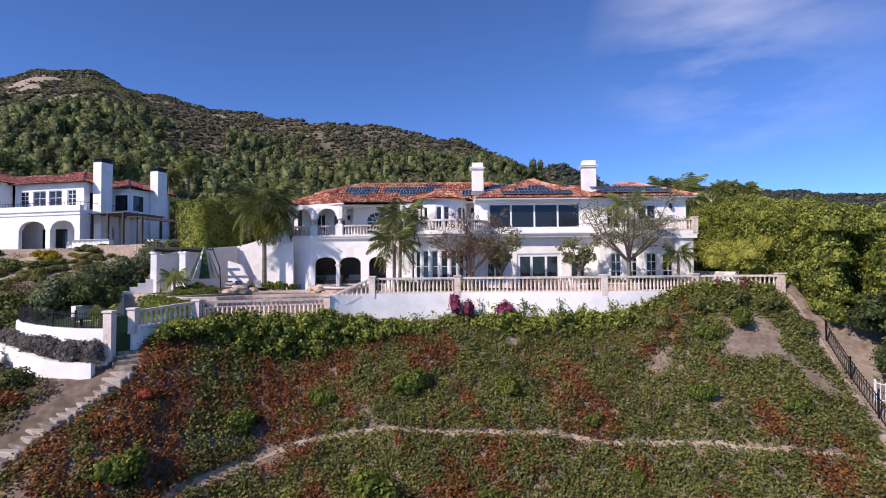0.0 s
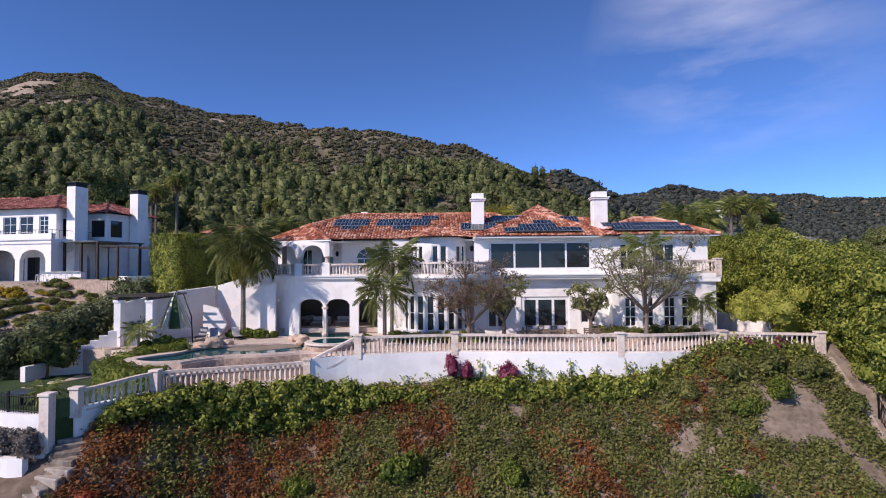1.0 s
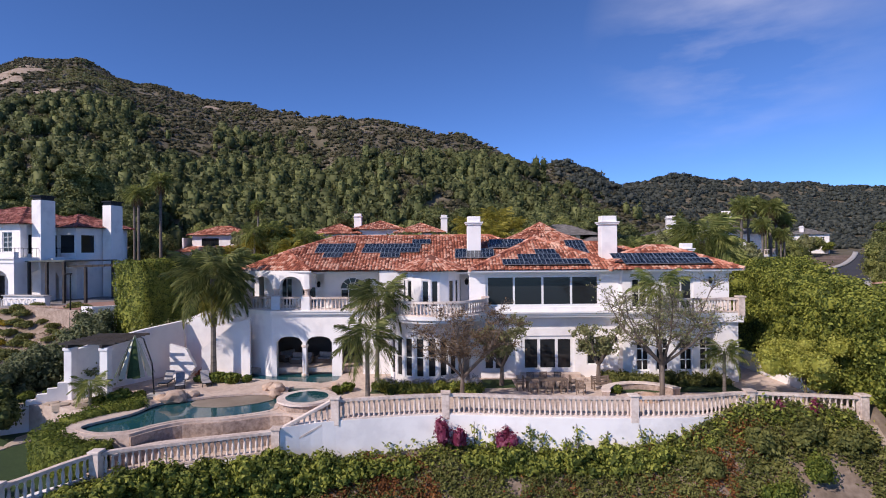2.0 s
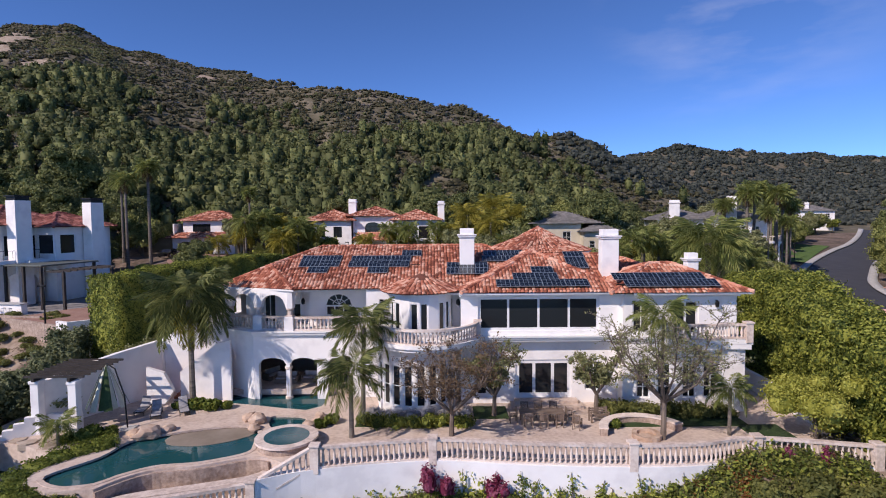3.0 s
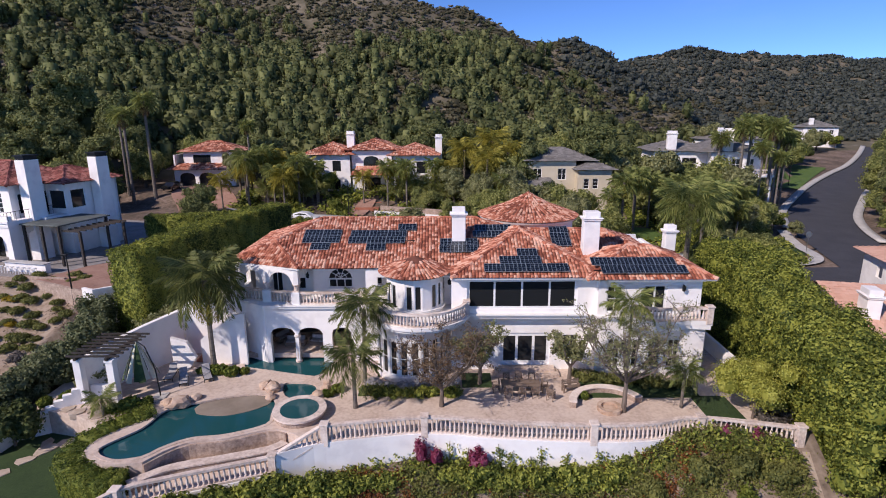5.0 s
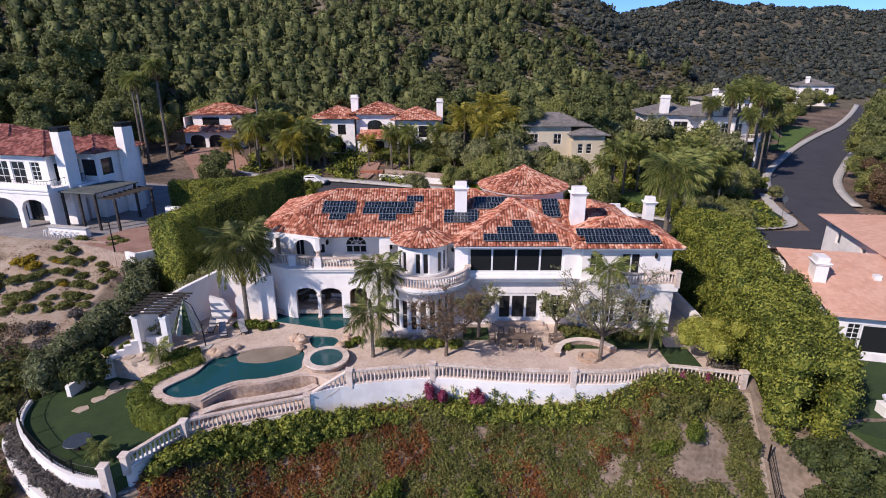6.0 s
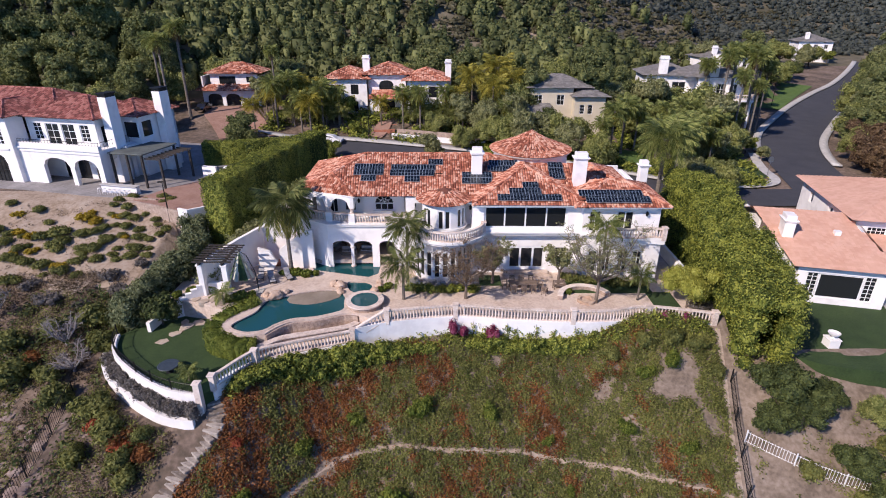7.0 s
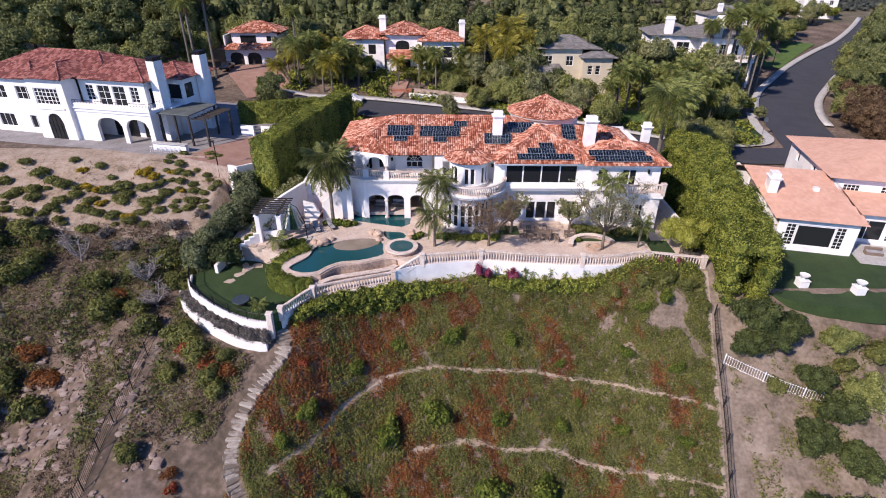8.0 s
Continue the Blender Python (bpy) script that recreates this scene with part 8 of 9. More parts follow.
def leafy_tree(name, height, r, material, label, trunk=0.25, seed=1, per_area=24, size=0.17, lumps=13):
    q = random.Random(seed)
    ob = thing(name, (0, 0, 0), label, "tree", "garden trees")
    bm = bmesh.new()
    tube(bm, [(0, 0, -0.5), (0.1, 0, height * 0.25), (0.05, 0.1, height * 0.55)], [trunk, trunk * 0.8, trunk * 0.5], 7)
    part("trunk", bm, BARK, ob)
    blobs = [((0, 0, height * 0.6), (r * 0.6, r * 0.6, height * 0.28))]
    for i in range(lumps):
        a = q.uniform(0, 6.28)
        d = r * math.sqrt(q.uniform(0.08, 0.65))
        z = height * q.uniform(0.34, 0.88)
        k = r * q.uniform(0.26, 0.46) * (1.0 if z < height * 0.7 else 0.85)
        blobs.append(((d * math.cos(a), d * math.sin(a), z), (k, k, k * q.uniform(0.75, 1.1))))
        if i < 5:
            bm = tube(bmesh.new(), [(0.05, 0.05, height * 0.3), (d * math.cos(a) * 0.6, d * math.sin(a) * 0.6, z * 0.85), (d * math.cos(a), d * math.sin(a), z)], [trunk * 0.5, trunk * 0.3, trunk * 0.12], 5)
            part("limb", bm, BARK, ob)
    crown = new("crown", foliage_mesh("crown", blobs, material, per_area, size, 0.6, 0.18, 0.74))
    crown.parent = ob
    return ob


kinds = [
    leafy_tree("pine_tree", 10, 3.6, LEAF_PINE, "dark green pine among the houses", 0.3, 11, 20, 0.2, 20),
    leafy_tree("oak_tree", 7.5, 4.2, LEAF_GARDEN, "spreading olive-green oak among the houses", 0.35, 12, 19, 0.19, 20),
    leafy_tree("garden_tree", 6.0, 3.0, LEAF_FICUS, "leafy green garden tree", 0.22, 13, 28, 0.16, 16),
    leafy_tree("eucalyptus_tree", 9.0, 3.2, LEAF_OLIVE, "grey-green eucalyptus among the houses", 0.25, 14, 24, 0.18, 18),
    leafy_tree("brown_tree", 6.5, 3.8, LEAF_BROWN, "brownish leafy tree beside the street", 0.3, 15, 24, 0.18, 18),
    leafy_tree("bank_tree", 6.0, 3.2, LEAF_DARK, "dense dark green shrub tree on the bank", 0.2, 16, 28, 0.16, 18),
]
spots = [
    # behind the house, between it and the street
    (0, -34, 88, 0.7), (2, -20, 92, 0.6), (3, -2, 90, 0.7), (1, 4, 97, 0.6), (2, 8, 88, 0.7), (3, 22, 92, 0.85), (1, 27, 89, 0.8), (3, 19, 98, 0.8), (0, 46, 84, 0.55),
    (3, 40, 83, 0.7), (1, 43, 79, 0.7), (3, 40, 77, 0.75), (1, 45.5, 82.5, 0.7), (5, 37.5, 79.5, 0.8), (5, 42, 75, 0.75), (2, 42, 90, 0.8), (1, 95, 168, 0.8), (2, 99, 172, 0.8), (1, 140, 214, 1.0), (2, 150, 219, 0.8), (3, 134, 208, 1.0), (0, 80, 166, 0.9), (2, 84, 160, 0.8), (3, 62, 100, 0.4), (3, 50, 96, 0.85), (1, 54, 101, 0.8), (0, 56, 108, 0.75),
    (1, 61, 113, 0.8), (2, 62, 106, 0.6), (3, 66, 121, 0.8), (1, 70, 131, 0.8), (2, 78, 138, 0.7), (0, 84, 146, 0.9), (1, 62, 140, 1.0), (3, 70, 146, 1.1), (0, 55, 136, 1.0), (1, 47, 128, 1.1),
    (0, 40, 122, 1.1), (3, 36, 114, 1.1), (1, 40, 109, 1.0), (2, 44, 114, 0.9), (0, 33, 124, 1.2), (1, 26, 124, 1.1), (0, 18, 122, 1.1), (3, 10, 118, 1.1), (0, 4, 121, 1.2), (1, 12, 110, 1.0), (3, 14, 104, 1.0),
    (3, 4, 106, 0.9), (1, -1, 104, 0.6), (2, -20, 110, 0.8), (1, -27, 111, 1.0), (0, -32, 117, 1.0), (3, -37, 113, 0.9), (0, -36, 124, 1.0), (1, -58, 118, 1.0), (0, -64, 112, 1.1), (1, -70, 106, 1.1), (0, -76, 112, 1.2),
    (0, -60, 100, 0.9), (0, -68, 97, 1.0), (1, -80, 100, 1.1), (0, -90, 104, 1.2), (0, -62, 124, 1.2), (1, -50, 128, 1.0), (0, -20, 126, 1.1), (1, -10, 127, 1.0), (0, -2, 128, 1.1), (2, -38, 99, 0.6), (2, -17, 104, 0.45),
    (0, 30, 112, 1.1), (5, 40, 103, 0.9), (1, 45, 104, 1.0), (3, 49, 101, 0.95), (5, 53, 99, 0.75), (1, 57, 103, 0.8), (3, 57, 113, 1.3), (1, 52.5, 117, 1.45), (5, 48.5, 115, 1.5), (1, 61, 119, 1.2), (3, 45, 118, 1.4), (3, 62, 124, 0.9), (1, 10, 97, 0.85), (3, 15, 96, 0.95), (5, 18, 93, 0.8), (1, 23, 97, 0.9), (0, 17, 110, 1.0), (3, 8, 103, 0.9), (5, 20, 104, 0.9),
    (0, -72, 118, 1.4), (0, -80, 122, 1.5), (5, -66, 106, 1.2), (0, -88, 114, 1.4), (5, -77, 102, 1.3), (0, -96, 120, 1.5), (5, -84, 96, 1.2), (0, -92, 128, 1.5), (0, -70, 130, 1.4), (5, -58, 104, 1.0), (0, -100, 108, 1.4), (0, -104, 132, 1.6), (0, -82, 134, 1.5), (5, -95, 98, 1.2), (0, -112, 116, 1.5),
    (2, 90, 157, 0.9), (1, 95, 164, 0.9), (5, 101, 170, 0.9), (1, 107, 177, 1.0), (2, 113, 183, 1.0), (5, 119, 189, 1.0), (2, 86, 151, 0.8), (5, 81, 145, 0.9), (1, 77, 141, 0.9), (5, 73, 136, 0.9),
    # right of the street
    (1, 80, 100, 0.8), (0, 85, 108, 0.9), (1, 91, 117, 1.0), (5, 97, 124, 1.0), (1, 105, 133, 1.1), (5, 113, 142, 1.1), (1, 122, 152, 1.2), (5, 133, 163, 1.2), (1, 144, 178, 1.2), (5, 152, 188, 1.2),
    (4, 84, 103, 1.1), (4, 80, 96.5, 1.0), (4, 78.5, 93, 0.9), (0, 88, 108, 1.1), (0, 94, 116, 1.2), (1, 101, 124, 1.2), (0, 109, 134, 1.3), (1, 117, 144, 1.3), (0, 126, 154, 1.3), (1, 92, 112, 1.1), (0, 96, 119, 1.2), (3, 99, 125, 1.1), (1, 104, 134, 1.2), (3, 112, 143, 1.2), (0, 120, 152, 1.2), (1, 127, 162, 1.2), (4, 90, 98, 1.0), (3, 97, 106, 1.2), (1, 108, 124, 1.3),
    (0, 134, 172, 1.2), (1, 146, 186, 1.2), (3, 154, 196, 1.2), (0, 166, 208, 1.3), (4, 77, 86, 0.8), (1, 84, 90, 1.0), (3, 96, 96, 1.2), (2, 94, 164, 0.9), (2, 108, 180, 0.9), (1, 86, 164, 1.1), (0, 78, 158, 1.2), (1, 100, 190, 1.2), (0, 112, 202, 1.3), (1, 128, 214, 1.2), (3, 84, 180, 1.3),
    # down the right boundary and garden
    (5, 28.2, 34.0, 0.72), (5, 27.0, 32.0, 0.55), (5, 29.8, 32.2, 0.6), (5, 32.0, 33.2, 0.5), (1, 36.5, 32.4, 0.4), (5, 32.6, 29.0, 0.55), (5, 33.6, 26.4, 0.6), (1, 36.5, 27.4, 0.5), (5, 31.0, 24.2, 0.6), (5, 34.5, 22.6, 0.6), (5, 29.8, 19.5, 0.55), (1, 33.2, 18.0, 0.6),
    # far left
    (1, -62, 44, 0.8), (1, -57, 38, 0.75), (0, -66, 36, 0.8), (1, -60, 30, 0.8), (1, -53, 26, 0.7), (1, -70, 50, 0.8), (1, -48, 20, 0.7),
]
used = set()
for i, (k, x, y, s) in enumerate(spots):
    z = ground_at(x, y)
    if k not in used:
        used.add(k)
        at(kinds[k], x, y, z, 70 * i, s)
    else:
        again(kinds[k], x, y, z, 70 * i, s)
at(leafy_tree("acacia_tree", 4.1, 2.4, LEAF_ACACIA, "feathery yellow-green acacia on the terrace", 0.1, 31, 60, 0.075, 18), 24.0, 43.7, TERRACE)
at(leafy_tree("garden_tree", 3.4, 2.2, LEAF_DARK, "dense green shrub tree beside the lower lawn", 0.12, 32, 26, 0.15, 12), -28.0, 43.2, LAWN)

# ---- bushes ----
def bush(name, r, h, material, label, n=7, per_area=34, size=0.12, group=""):
    ob = new(name, bush_mesh(name, r, h, material, n, per_area, size))
    return tagged(ob, label, "bush", group)


def scatter(ob, places, lift=0.0):
    for i, (x, y, s) in enumerate(places):
        m = pose(x, y, ground_at(x, y) + lift - 0.05, 0, 0, 67 * i) @ Matrix.Scale(s, 4)
        if i == 0:
            ob.matrix_basis = m
        else:
            c = ob.copy()
            scene.collection.objects.link(c)
            c.matrix_basis = m


scatter(bush("slope_bush", 1.1, 1.5, LEAF_BRIGHT, "bright green bush on the slope", 9, 40, 0.11, "slope bushes"),
        [(-2.1, 35.2, 1.15), (4.2, 35.0, 0.85), (-7.8, 34.7, 0.7), (-11.9, 32.1, 0.85), (15.6, 33.1, 0.85), (20.2, 31.0, 0.75), (-8.3, 26.8, 1.5), (-3.6, 28.6, 1.4), (2.6, 28.5, 0.95), (8.5, 28.0, 0.9), (14.2, 27.0, 0.75), (-15.8, 26.7, 1.1), (-17.7, 24.2, 0.8), (1.5, 22.9, 1.4), (6.3, 22.9, 1.5), (19.6, 25.3, 0.75), (9.1, 33.2, 0.6), (10.6, 29.8, 0.5), (-12.6, 22.0, 0.9), (-5, 20.8, 1.1), (13, 21.0, 0.9), (18.0, 36.6, 0.8), (20.6, 37.2, 0.9)])
scatter(bush("dark_bush", 1.2, 1.5, LEAF_COVER, "olive-green bush on the hillside", 8, 34, 0.12, "hillside bushes"),
        [(-25.5, 29, 1.1), (-27.6, 31.4, 1.2), (-30, 33, 1.2), (-33.4, 34.6, 1.3), (-35.5, 37, 1.2), (-24.2, 30.6, 0.8), (-29.6, 29.6, 1), (-32.8, 40.4, 1.2), (-34.4, 43.2, 1.4), (-37.6, 41.8, 1.3), (-41.5, 40.6, 1.5), (-50, 42.5, 1.6), (-47.6, 31, 1.4), (-26, 25.6, 0.7), (-51, 47, 1.2), (-56, 46, 1.4), (-39.3, 37.3, 1.7), (-29, 33.1, 1.2), (-27.2, 30.8, 1.2), (-43.3, 28.2, 1.5), (-53.1, 47.5, 1.6), (-51, 41.2, 1.6), (-24.6, 27.8, 1), (-31, 22.5, 1), (29.2, 29, 1), (33, 27, 1.1), (36.5, 30.8, 1), (40, 31.6, 1.2), (44, 30.6, 1.2), (35, 23, 1.2), (47, 29.5, 1.1), (23, 38.6, 0.9), (21, 39.2, 1), (24.3, 36.6, 0.7), (15.5, 38.6, 0.8), (18.6, 39, 1), (-31.6, 40.4, 0.9), (-31.2, 39.2, 0.8), (-32, 41.8, 0.9), (-31.3, 38, 0.7)])
scatter(bush("sage_bush", 1.0, 0.9, LEAF_GREYISH, "grey sage bush on the dry hillside", 8, 34, 0.1, "hillside bushes"),
        [(-34.0, 47.0, 1.1), (-36.0, 49.2, 1.0), (-33.6, 51.4, 0.9), (-40.6, 45.5, 1.3), (-44.0, 48.0, 1.1), (-48.0, 46.6, 1.1), (-37.0, 45.0, 0.8), (-32.2, 53.0, 1.2), (-31.4, 55.5, 1.1), (-30.6, 58.0, 1.0), (-53, 49.6, 1.1), (25.6, 43.6, 1.2), (24.8, 42.6, 0.9)])
scatter(bush("rust_bush", 1.3, 1.0, LEAF_RUST, "rust-red bush on the hillside", 8, 34, 0.11, "hillside bushes"),
        [(-43.6, 31.6, 1.4), (-26.2, 30.8, 0.9), (-23.8, 29.6, 0.9), (-46.0, 34.0, 1.2), (-27.0, 21.5, 0.6), (-38.5, 39.2, 0.9), (-48.0, 26.6, 1.0)])
scatter(bush("red_bush", 0.9, 0.8, LEAF_RED, "red flowering bush on the hillside", 8, 40, 0.1, "hillside bushes"),
        [(-28.4, 31.9, 1.3), (-25.9, 30.0, 1.1), (-26.6, 20.5, 0.7), (-16.8, 30.6, 0.8)])
garden_green = [(-60.9, 61.0, 1.0), (-57.7, 59.1, 1.3), (-55.6, 58.0, 1.1), (-53.7, 56.7, 1.2), (-52.8, 52.1, 1.0), (-56.9, 55.6, 1.2), (-59.5, 54.9, 1.1), (-50.2, 60.6, 0.9), (-45.6, 56.6, 1.3), (-44.6, 55.0, 1.1), (-51.0, 54.6, 1.1), (-62, 57.5, 1.2), (-64, 60, 1.1), (-48.0, 58.6, 0.7), (-46.8, 51.6, 0.9), (-54.5, 61.6, 0.8)] + \
               [(-33.6 - 1.5 * (i % 6) + 0.45 * math.sin(i * 5), 52.6 + 1.75 * (i // 6) + 0.5 * math.sin(i * 2.7), 0.72 + 0.16 * math.sin(i * 1.9)) for i in range(42)] + [(-40 - 1.9 * (i % 11) + 0.7 * math.sin(i * 3.3), 49.5 + 2.2 * (i // 11) + 0.6 * math.sin(i * 1.3), 0.8 + 0.3 * math.sin(i * 2.1)) for i in range(44)]
scatter(bush("mound_bush", 1.05, 0.8, LEAF_COVER, "rounded green bush in the dry hillside garden", 8, 36, 0.11, "hillside garden bushes"), garden_green)
scatter(bush("yellow_bush", 1.0, 0.8, LEAF_YELLOW, "yellow flowering bush in the hillside garden", 8, 40, 0.1, "hillside garden bushes"),
        [(-43.6, 59.0, 1.2), (-42.2, 58.2, 1.0), (-40.0, 59.4, 0.7), (-48.4, 55.6, 0.9), (-50.2, 56.4, 0.8), (-47.0, 53.4, 0.8), (-49.0, 52.8, 0.8), (-42.5, 50.8, 0.9), (-52.4, 59.6, 0.8), (-37.6, 56.0, 0.6)])
scatter(bush("strap_plant", 0.7, 0.75, LEAF_BRIGHT, "tuft of strap-leaved plants beside the pool", 8, 60, 0.16, "strap plants"), [(-16.3, 50.6, 1.0)])
for i, (x, y, s) in enumerate(((-15.2, 50.3, 1.0), (-14.2, 50.6, 0.7), (-17.6, 50.7, 0.8), (-20.6, 45.1, 1.1), (-19.6, 45.6, 0.8), (-21.6, 44.6, 0.8), (-6.5, 46.9, 0.7), (-5.9, 47.6, 0.8), (-17.0, 51.0, 0.8), (12.9, 46.5, 0.7), (-26.0, 46.4, 0.9), (-27.2, 45.6, 0.8))):
    c = bpy.data.objects["strap_plant"].copy()
    scene.collection.objects.link(c)
    c.matrix_basis = pose(x, y, TERRACE, 0, 0, 50 * i) @ Matrix.Scale(s, 4)
bpy.data.objects["strap_plant"].location.z = TERRACE
clipped_hedge("pool_hedge", [(-16.9, 38.1, -1.35), (-18.6, 37.9, -1.25), (-20.6, 38.6, -1.2), (-21.6, 40.2, -1.1), (-21.0, 42.2, -0.85), (-19.6, 43.8, -0.75), (-18.6, 44.6, -0.8)], 0.85, -1.0, LEAF_BRIGHT, "clipped green hedge round the pool end", -3.0, 150, 0.07, 0.12, 1.2)
hedge("side_hedge", [(-31.6, 42.5, -0.6), (-30.2, 46.5, 0.8), (-28.6, 50.5, 1.8), (-27.9, 52.6, 3.0), (-29.2, 56.0, 3.9)], 1.4, None, 1.5, LEAF_ROUGH, "rough green hedge along the patio wall", 0.8, 36, 0.13)
hedge("drive_planting", [(-24.9, 47.6, 0.6), (-24.2, 50.5, 1.4), (-23.4, 53.6, 2.2), (-22.6, 57.0, 2.6)], 0.7, None, 2, LEAF_OLIVE, "grey-green planting along the sloping garden wall", 0.8, 30, 0.13)
hedge("sage_strip", [(-31.3, 39.0), (-29.9, 37.2), (-26.8, 34.6), (-23.7, 32.75), (-21.5, 31.95), (-20.3, 31.8)], 0.4, -4.5, -3.45, LEAF_GREYISH, "grey sage strip between the white curved walls", 0.42, 60, 0.09)
hedge("house_bed_hedge", [(-3.6, 47.0), (-1.0, 46.8), (1.6, 46.9), (3.4, 47.2)], 0.4, TERRACE, -0.6, LEAF_FICUS, "low clipped green hedge before the bow window", 0.4, 70, 0.08)
hedge("house_bed_hedge", [(13.2, 49.2), (16, 49.0), (19, 48.4), (21.4, 48.4)], 0.5, TERRACE, -0.45, LEAF_COVER, "low green bed below the house windows", 0.45, 60, 0.09)
hedge("white_flower_bed", [(-3.4, 48.4), (-1.5, 47.9), (1.4, 47.9), (3.2, 48.6)], 0.35, TERRACE, -0.5, CUSHION, "pale flowers before the bow window", 0.35, 60, 0.05)
hedge("wall_vine", [(2.5, 40.6, -3.3), (5.5, 40.4, -2.7), (8.0, 40.2, -3.2), (11.0, 40.0, -2.6), (13.0, 40.0, -2.8), (15.0, 40.2, -3.2), (17.6, 40.4, -2.6), (19.5, 40.8, -2.5), (21.5, 40.4, -2.7), (24.6, 39.8, -2.8)], 0.45, None, -2, LEAF_FICUS, "leafy vine climbing the white retaining wall", 0.5, 46, 0.12)
hedge("wall_vine", [(-17.8, 34.0, -2.6), (-15.6, 36.0, -2.4), (-12.0, 37.4, -2.3), (-8.6, 38.6, -2.4), (-5.0, 39.7, -3.1), (-1.0, 40.3, -3.3)], 0.6, None, -2, LEAF_FICUS, "leafy vine along the foot of the white wall", 0.55, 44, 0.12)
for i, (x, y, h) in enumerate(((1.0, 41.2, 1.9), (1.8, 41.0, 1.4), (4.6, 41.0, 1.3), (4.9, 40.8, 1.0))):
    ob = new("bougainvillea", bush_mesh("bougainvillea", 0.65, h, LEAF_MAGENTA, 7, 26, 0.09))
    ob.matrix_basis = pose(x, y, -3.0, 0, 0, 40 * i)
    tagged(ob, "magenta flowering bougainvillea before the white wall", "bush", "bougainvilleas")
for i in range(16):
    x = 2.8 + 1.05 * i + 0.3 * math.sin(i * 3)
    y = float(edge_y(np.array([x]))[0]) - 0.32
    bm = bmesh.new()
    tube(bm, [(x, y - 0.1, -3.6), (x + 0.1 * math.sin(i), y, -2.4), (x + 0.2 * math.sin(i * 2), y, -1.5 - 0.4 * (i % 3))], [0.03, 0.025, 0.015], 4)
    vine = thing("vine_stem", (0, 0, 0), "thin leafy vine stem on the white wall", "vine", "wall vines")
    part("stem", bm, BARK, vine)
    cs = np.stack([np.full(70, x), np.full(70, y - 0.06), rng.uniform(-3.6, -1.7 - 0.4 * (i % 3), 70)], axis=1) + rng.normal(0, 1, (70, 3)) * np.array([0.22, 0.05, 0.1])
    v, f = leaf_quads(cs, np.tile(np.array([[0, -0.8, 0.3]]), (70, 1)), 0.1)
    shared("leaves", np_mesh("leaves", v, f, LEAF_FICUS), vine)
for x, h in ((20.9, 1.2), (22.9, 1.2)):
    ob = new("red_climber", bush_mesh("red_climber", 0.4, h, LEAF_MAGENTA, 6, 60, 0.09))
    ob.matrix_basis = pose(x, float(edge_y(np.array([x]))[0]) - 0.35, -1.4)
    tagged(ob, "red flowers growing through the balustrade", "bush")

FENCE_PTS = np.array([q[:2] for q in hill_line])


# scrub and rocks of the left hillside, right bank
def left_side(x, y):
    sandy = ((x > -34) & (y < 24.0 + 0.8 * wave(x, y, 4.0, 1.0)) & (wave(x, y, 3.0, 6.6) < 0.55)) | (((x + 41.5) / 4.2) ** 2 + ((y - 28) / 4.5) ** 2 < 1 + 0.6 * wave(x, y, 3.0, 2.0))
    return ~sandy & (x < -20.5 - 0.4 * np.clip(33 - y, 0, 12)) & away(x, y, STAIR_PTS, 0.9) & away(x, y, FENCE_PTS, 1.3) & (y < lerp(x, [-80, -33, -32, -31, -26.5, -23, -20], [62, 62, 44, 37, 32.5, 31, 30.5]))


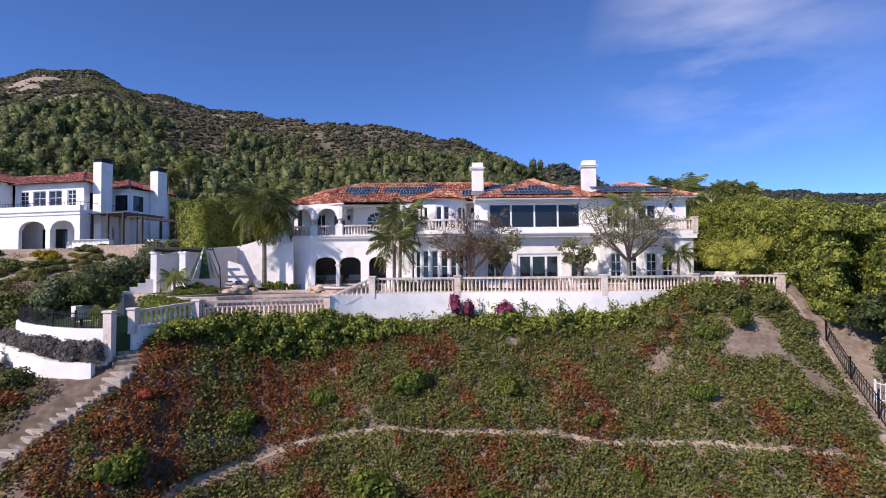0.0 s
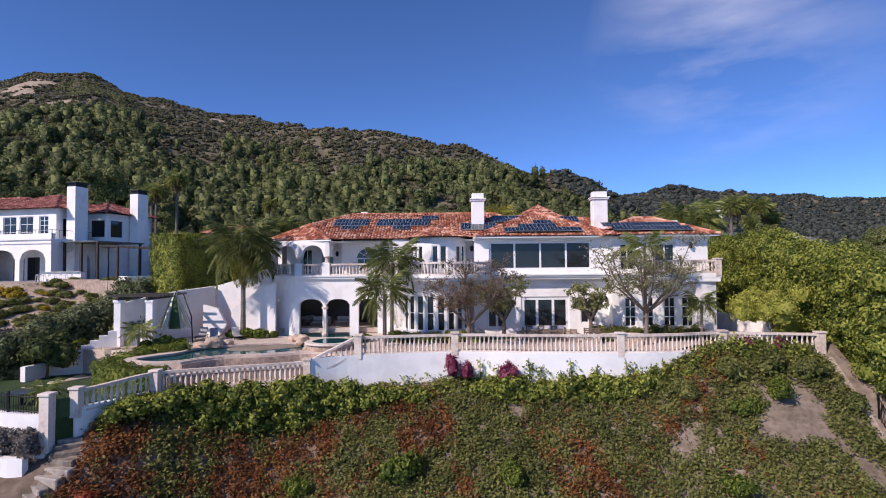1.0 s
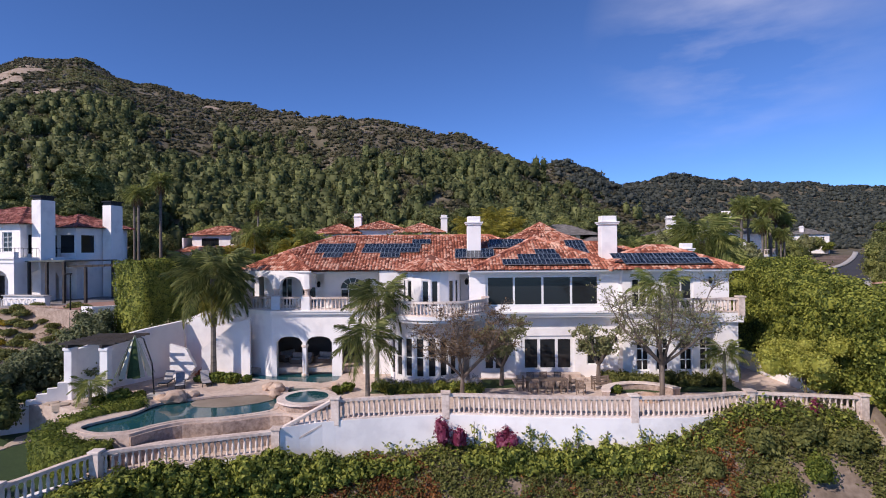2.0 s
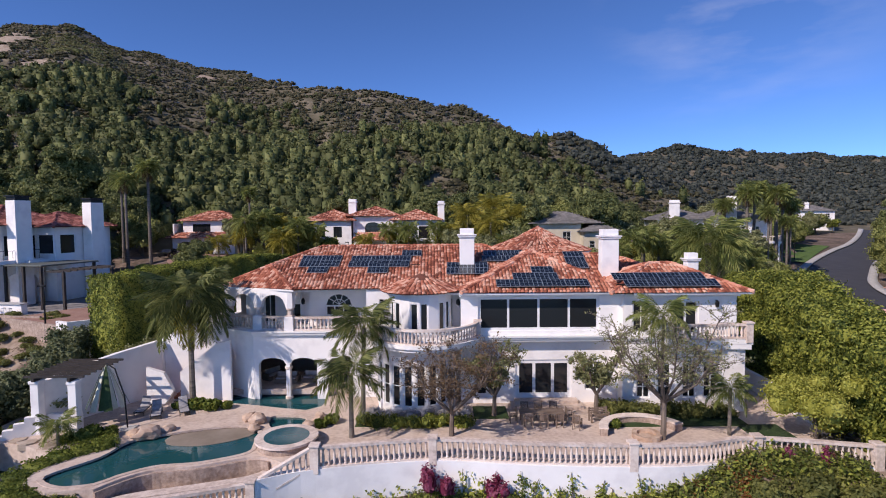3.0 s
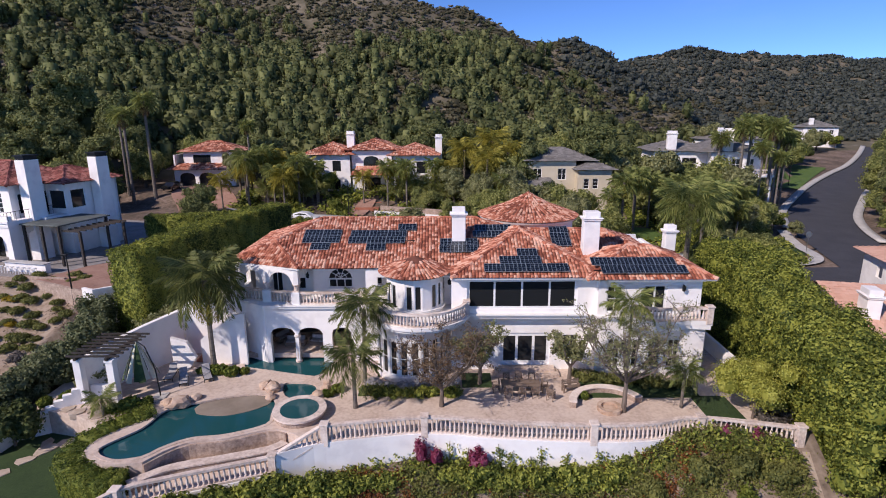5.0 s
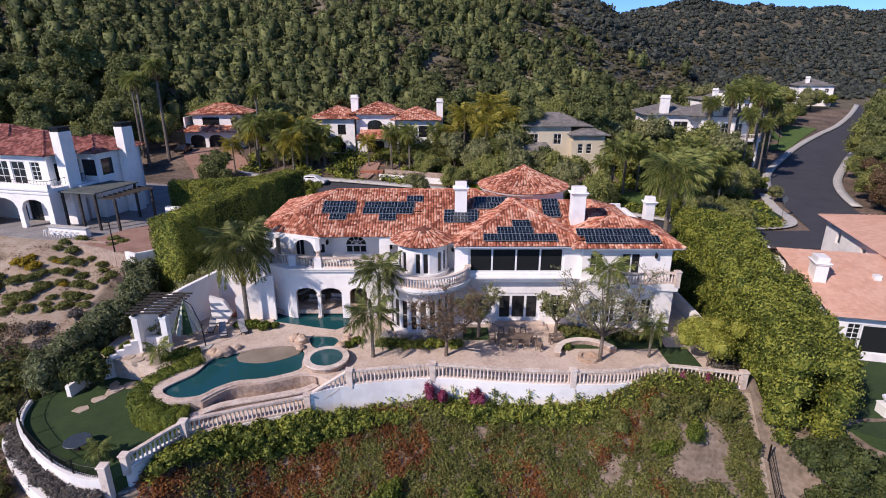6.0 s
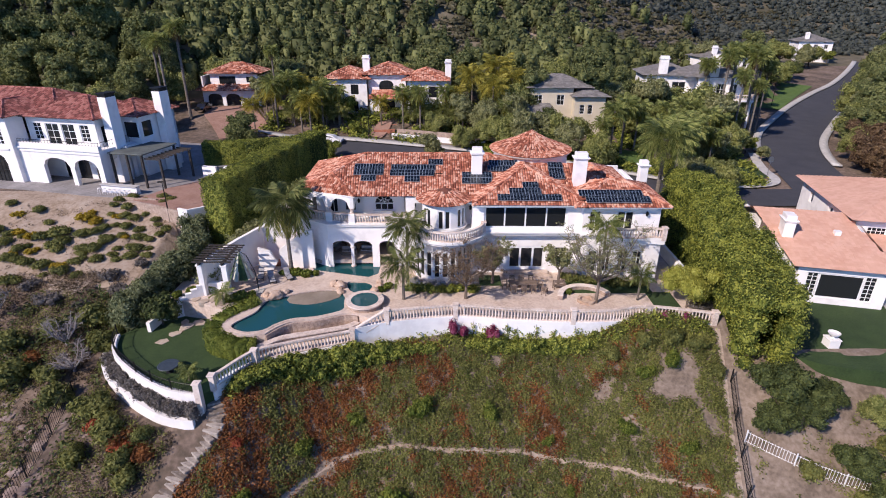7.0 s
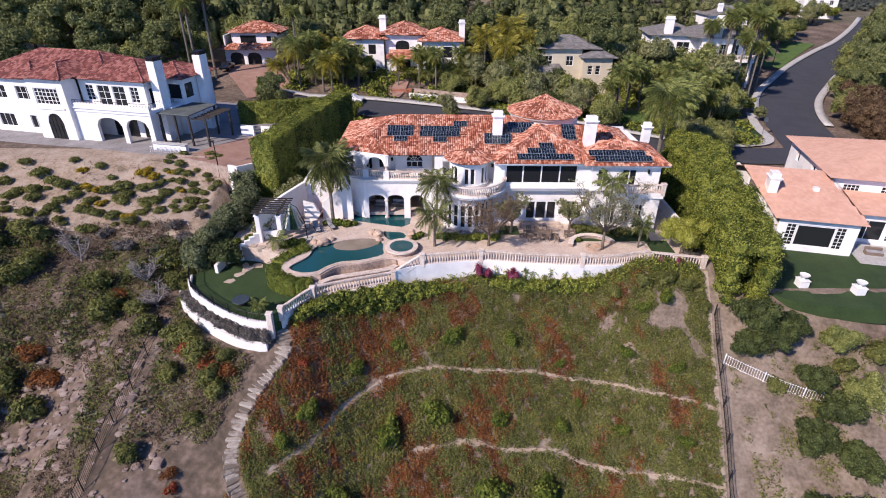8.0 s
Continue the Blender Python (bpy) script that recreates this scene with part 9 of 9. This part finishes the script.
sown("left_scrub", 34000, -75, -20, 8, 50, lambda x, y: left_side(x, y) & (wave(x, y, 10.0, 6.0) + 0.6 * wave(x, y, 3.5, 1.0) + 0.25 * (x > -33) * ease(y, 20, 26) > -0.1) & (y < 47 - 0.0 * x), LEAF_COVER, 0.1, 0.55, "olive scrub on the left hillside", 5)
sown("left_brown_scrub", 44000, -75, -20, 8, 50, lambda x, y: left_side(x, y) & (wave(x, y, 7.0, 3.2) + 0.6 * wave(x, y, 3.0, 5.0) > -0.4), LEAF_BRUSH, 0.09, 0.5, "brown dry brush on the left hillside", 5)
sown("left_dry_scrub", 16000, -75, -20, 8, 62, lambda x, y: left_side(x, y) & (wave(x, y, 8.0, 2.2) + 0.6 * wave(x, y, 3.0, 7.0) > 0.25), LEAF_BRUSH, 0.08, 0.35, "dry tan grass tufts on the left hillside", 4)
sown("right_scrub", 12000, 25.5, 60, 8, 36, lambda x, y: (wave(x, y, 7.0, 3.3) + 0.6 * wave(x, y, 2.6, 1.0) > 0.05) & (y < 33.5), LEAF_COVER, 0.1, 0.5, "olive scrub on the right bank", 5)
sown("yard_plants", 18000, -36, 60, 84, 122, lambda x, y: (wave(x, y, 9.0, 2.6) > 0.0) & away(x, y, np.array(street_mid), 5.0) & away(x, y, np.array(road_mid), 9.5), LEAF_FICUS, 0.3, 1.0, "mixed green garden planting across the street", 6, "planting")
sown("gully_scrub", 3000, -62, -30, 24, 47, lambda x, y: left_side(x, y) & (wave(x, y, 9.0, 4.4) + 0.5 * wave(x, y, 3.2, 1.0) > 0.1), LEAF_DARK, 0.2, 1.1, "dark green scrub in the gully", 5)
rock_v, rock_f, base = [], [], 0
for i in range(420):
    x, y = rng.normal(-43, 5.5), rng.normal(27, 5.0)
    if i > 300:
        x, y = rng.uniform(-40, -25), rng.uniform(14, 34)
    r = rng.uniform(0.15, 0.75) * (0.4 if i > 300 else 1)
    k = 1 + 0.3 * rng.normal(0, 0.5, (len(CORE_V), 1))
    rock_v.append(np.array([x, y, ground_at(x, y)]) + CORE_V * np.array([r, r * 0.8, r * 0.55]) * k)
    rock_f.append(CORE_F + base)
    base += len(CORE_V)
ob = new("hillside_rocks", np_mesh("hillside_rocks", np.concatenate(rock_v), np.concatenate(rock_f), HILL_ROCK))
tagged(ob, "broken tan rocks on the eroded hillside", "rocks", kind="stuff")
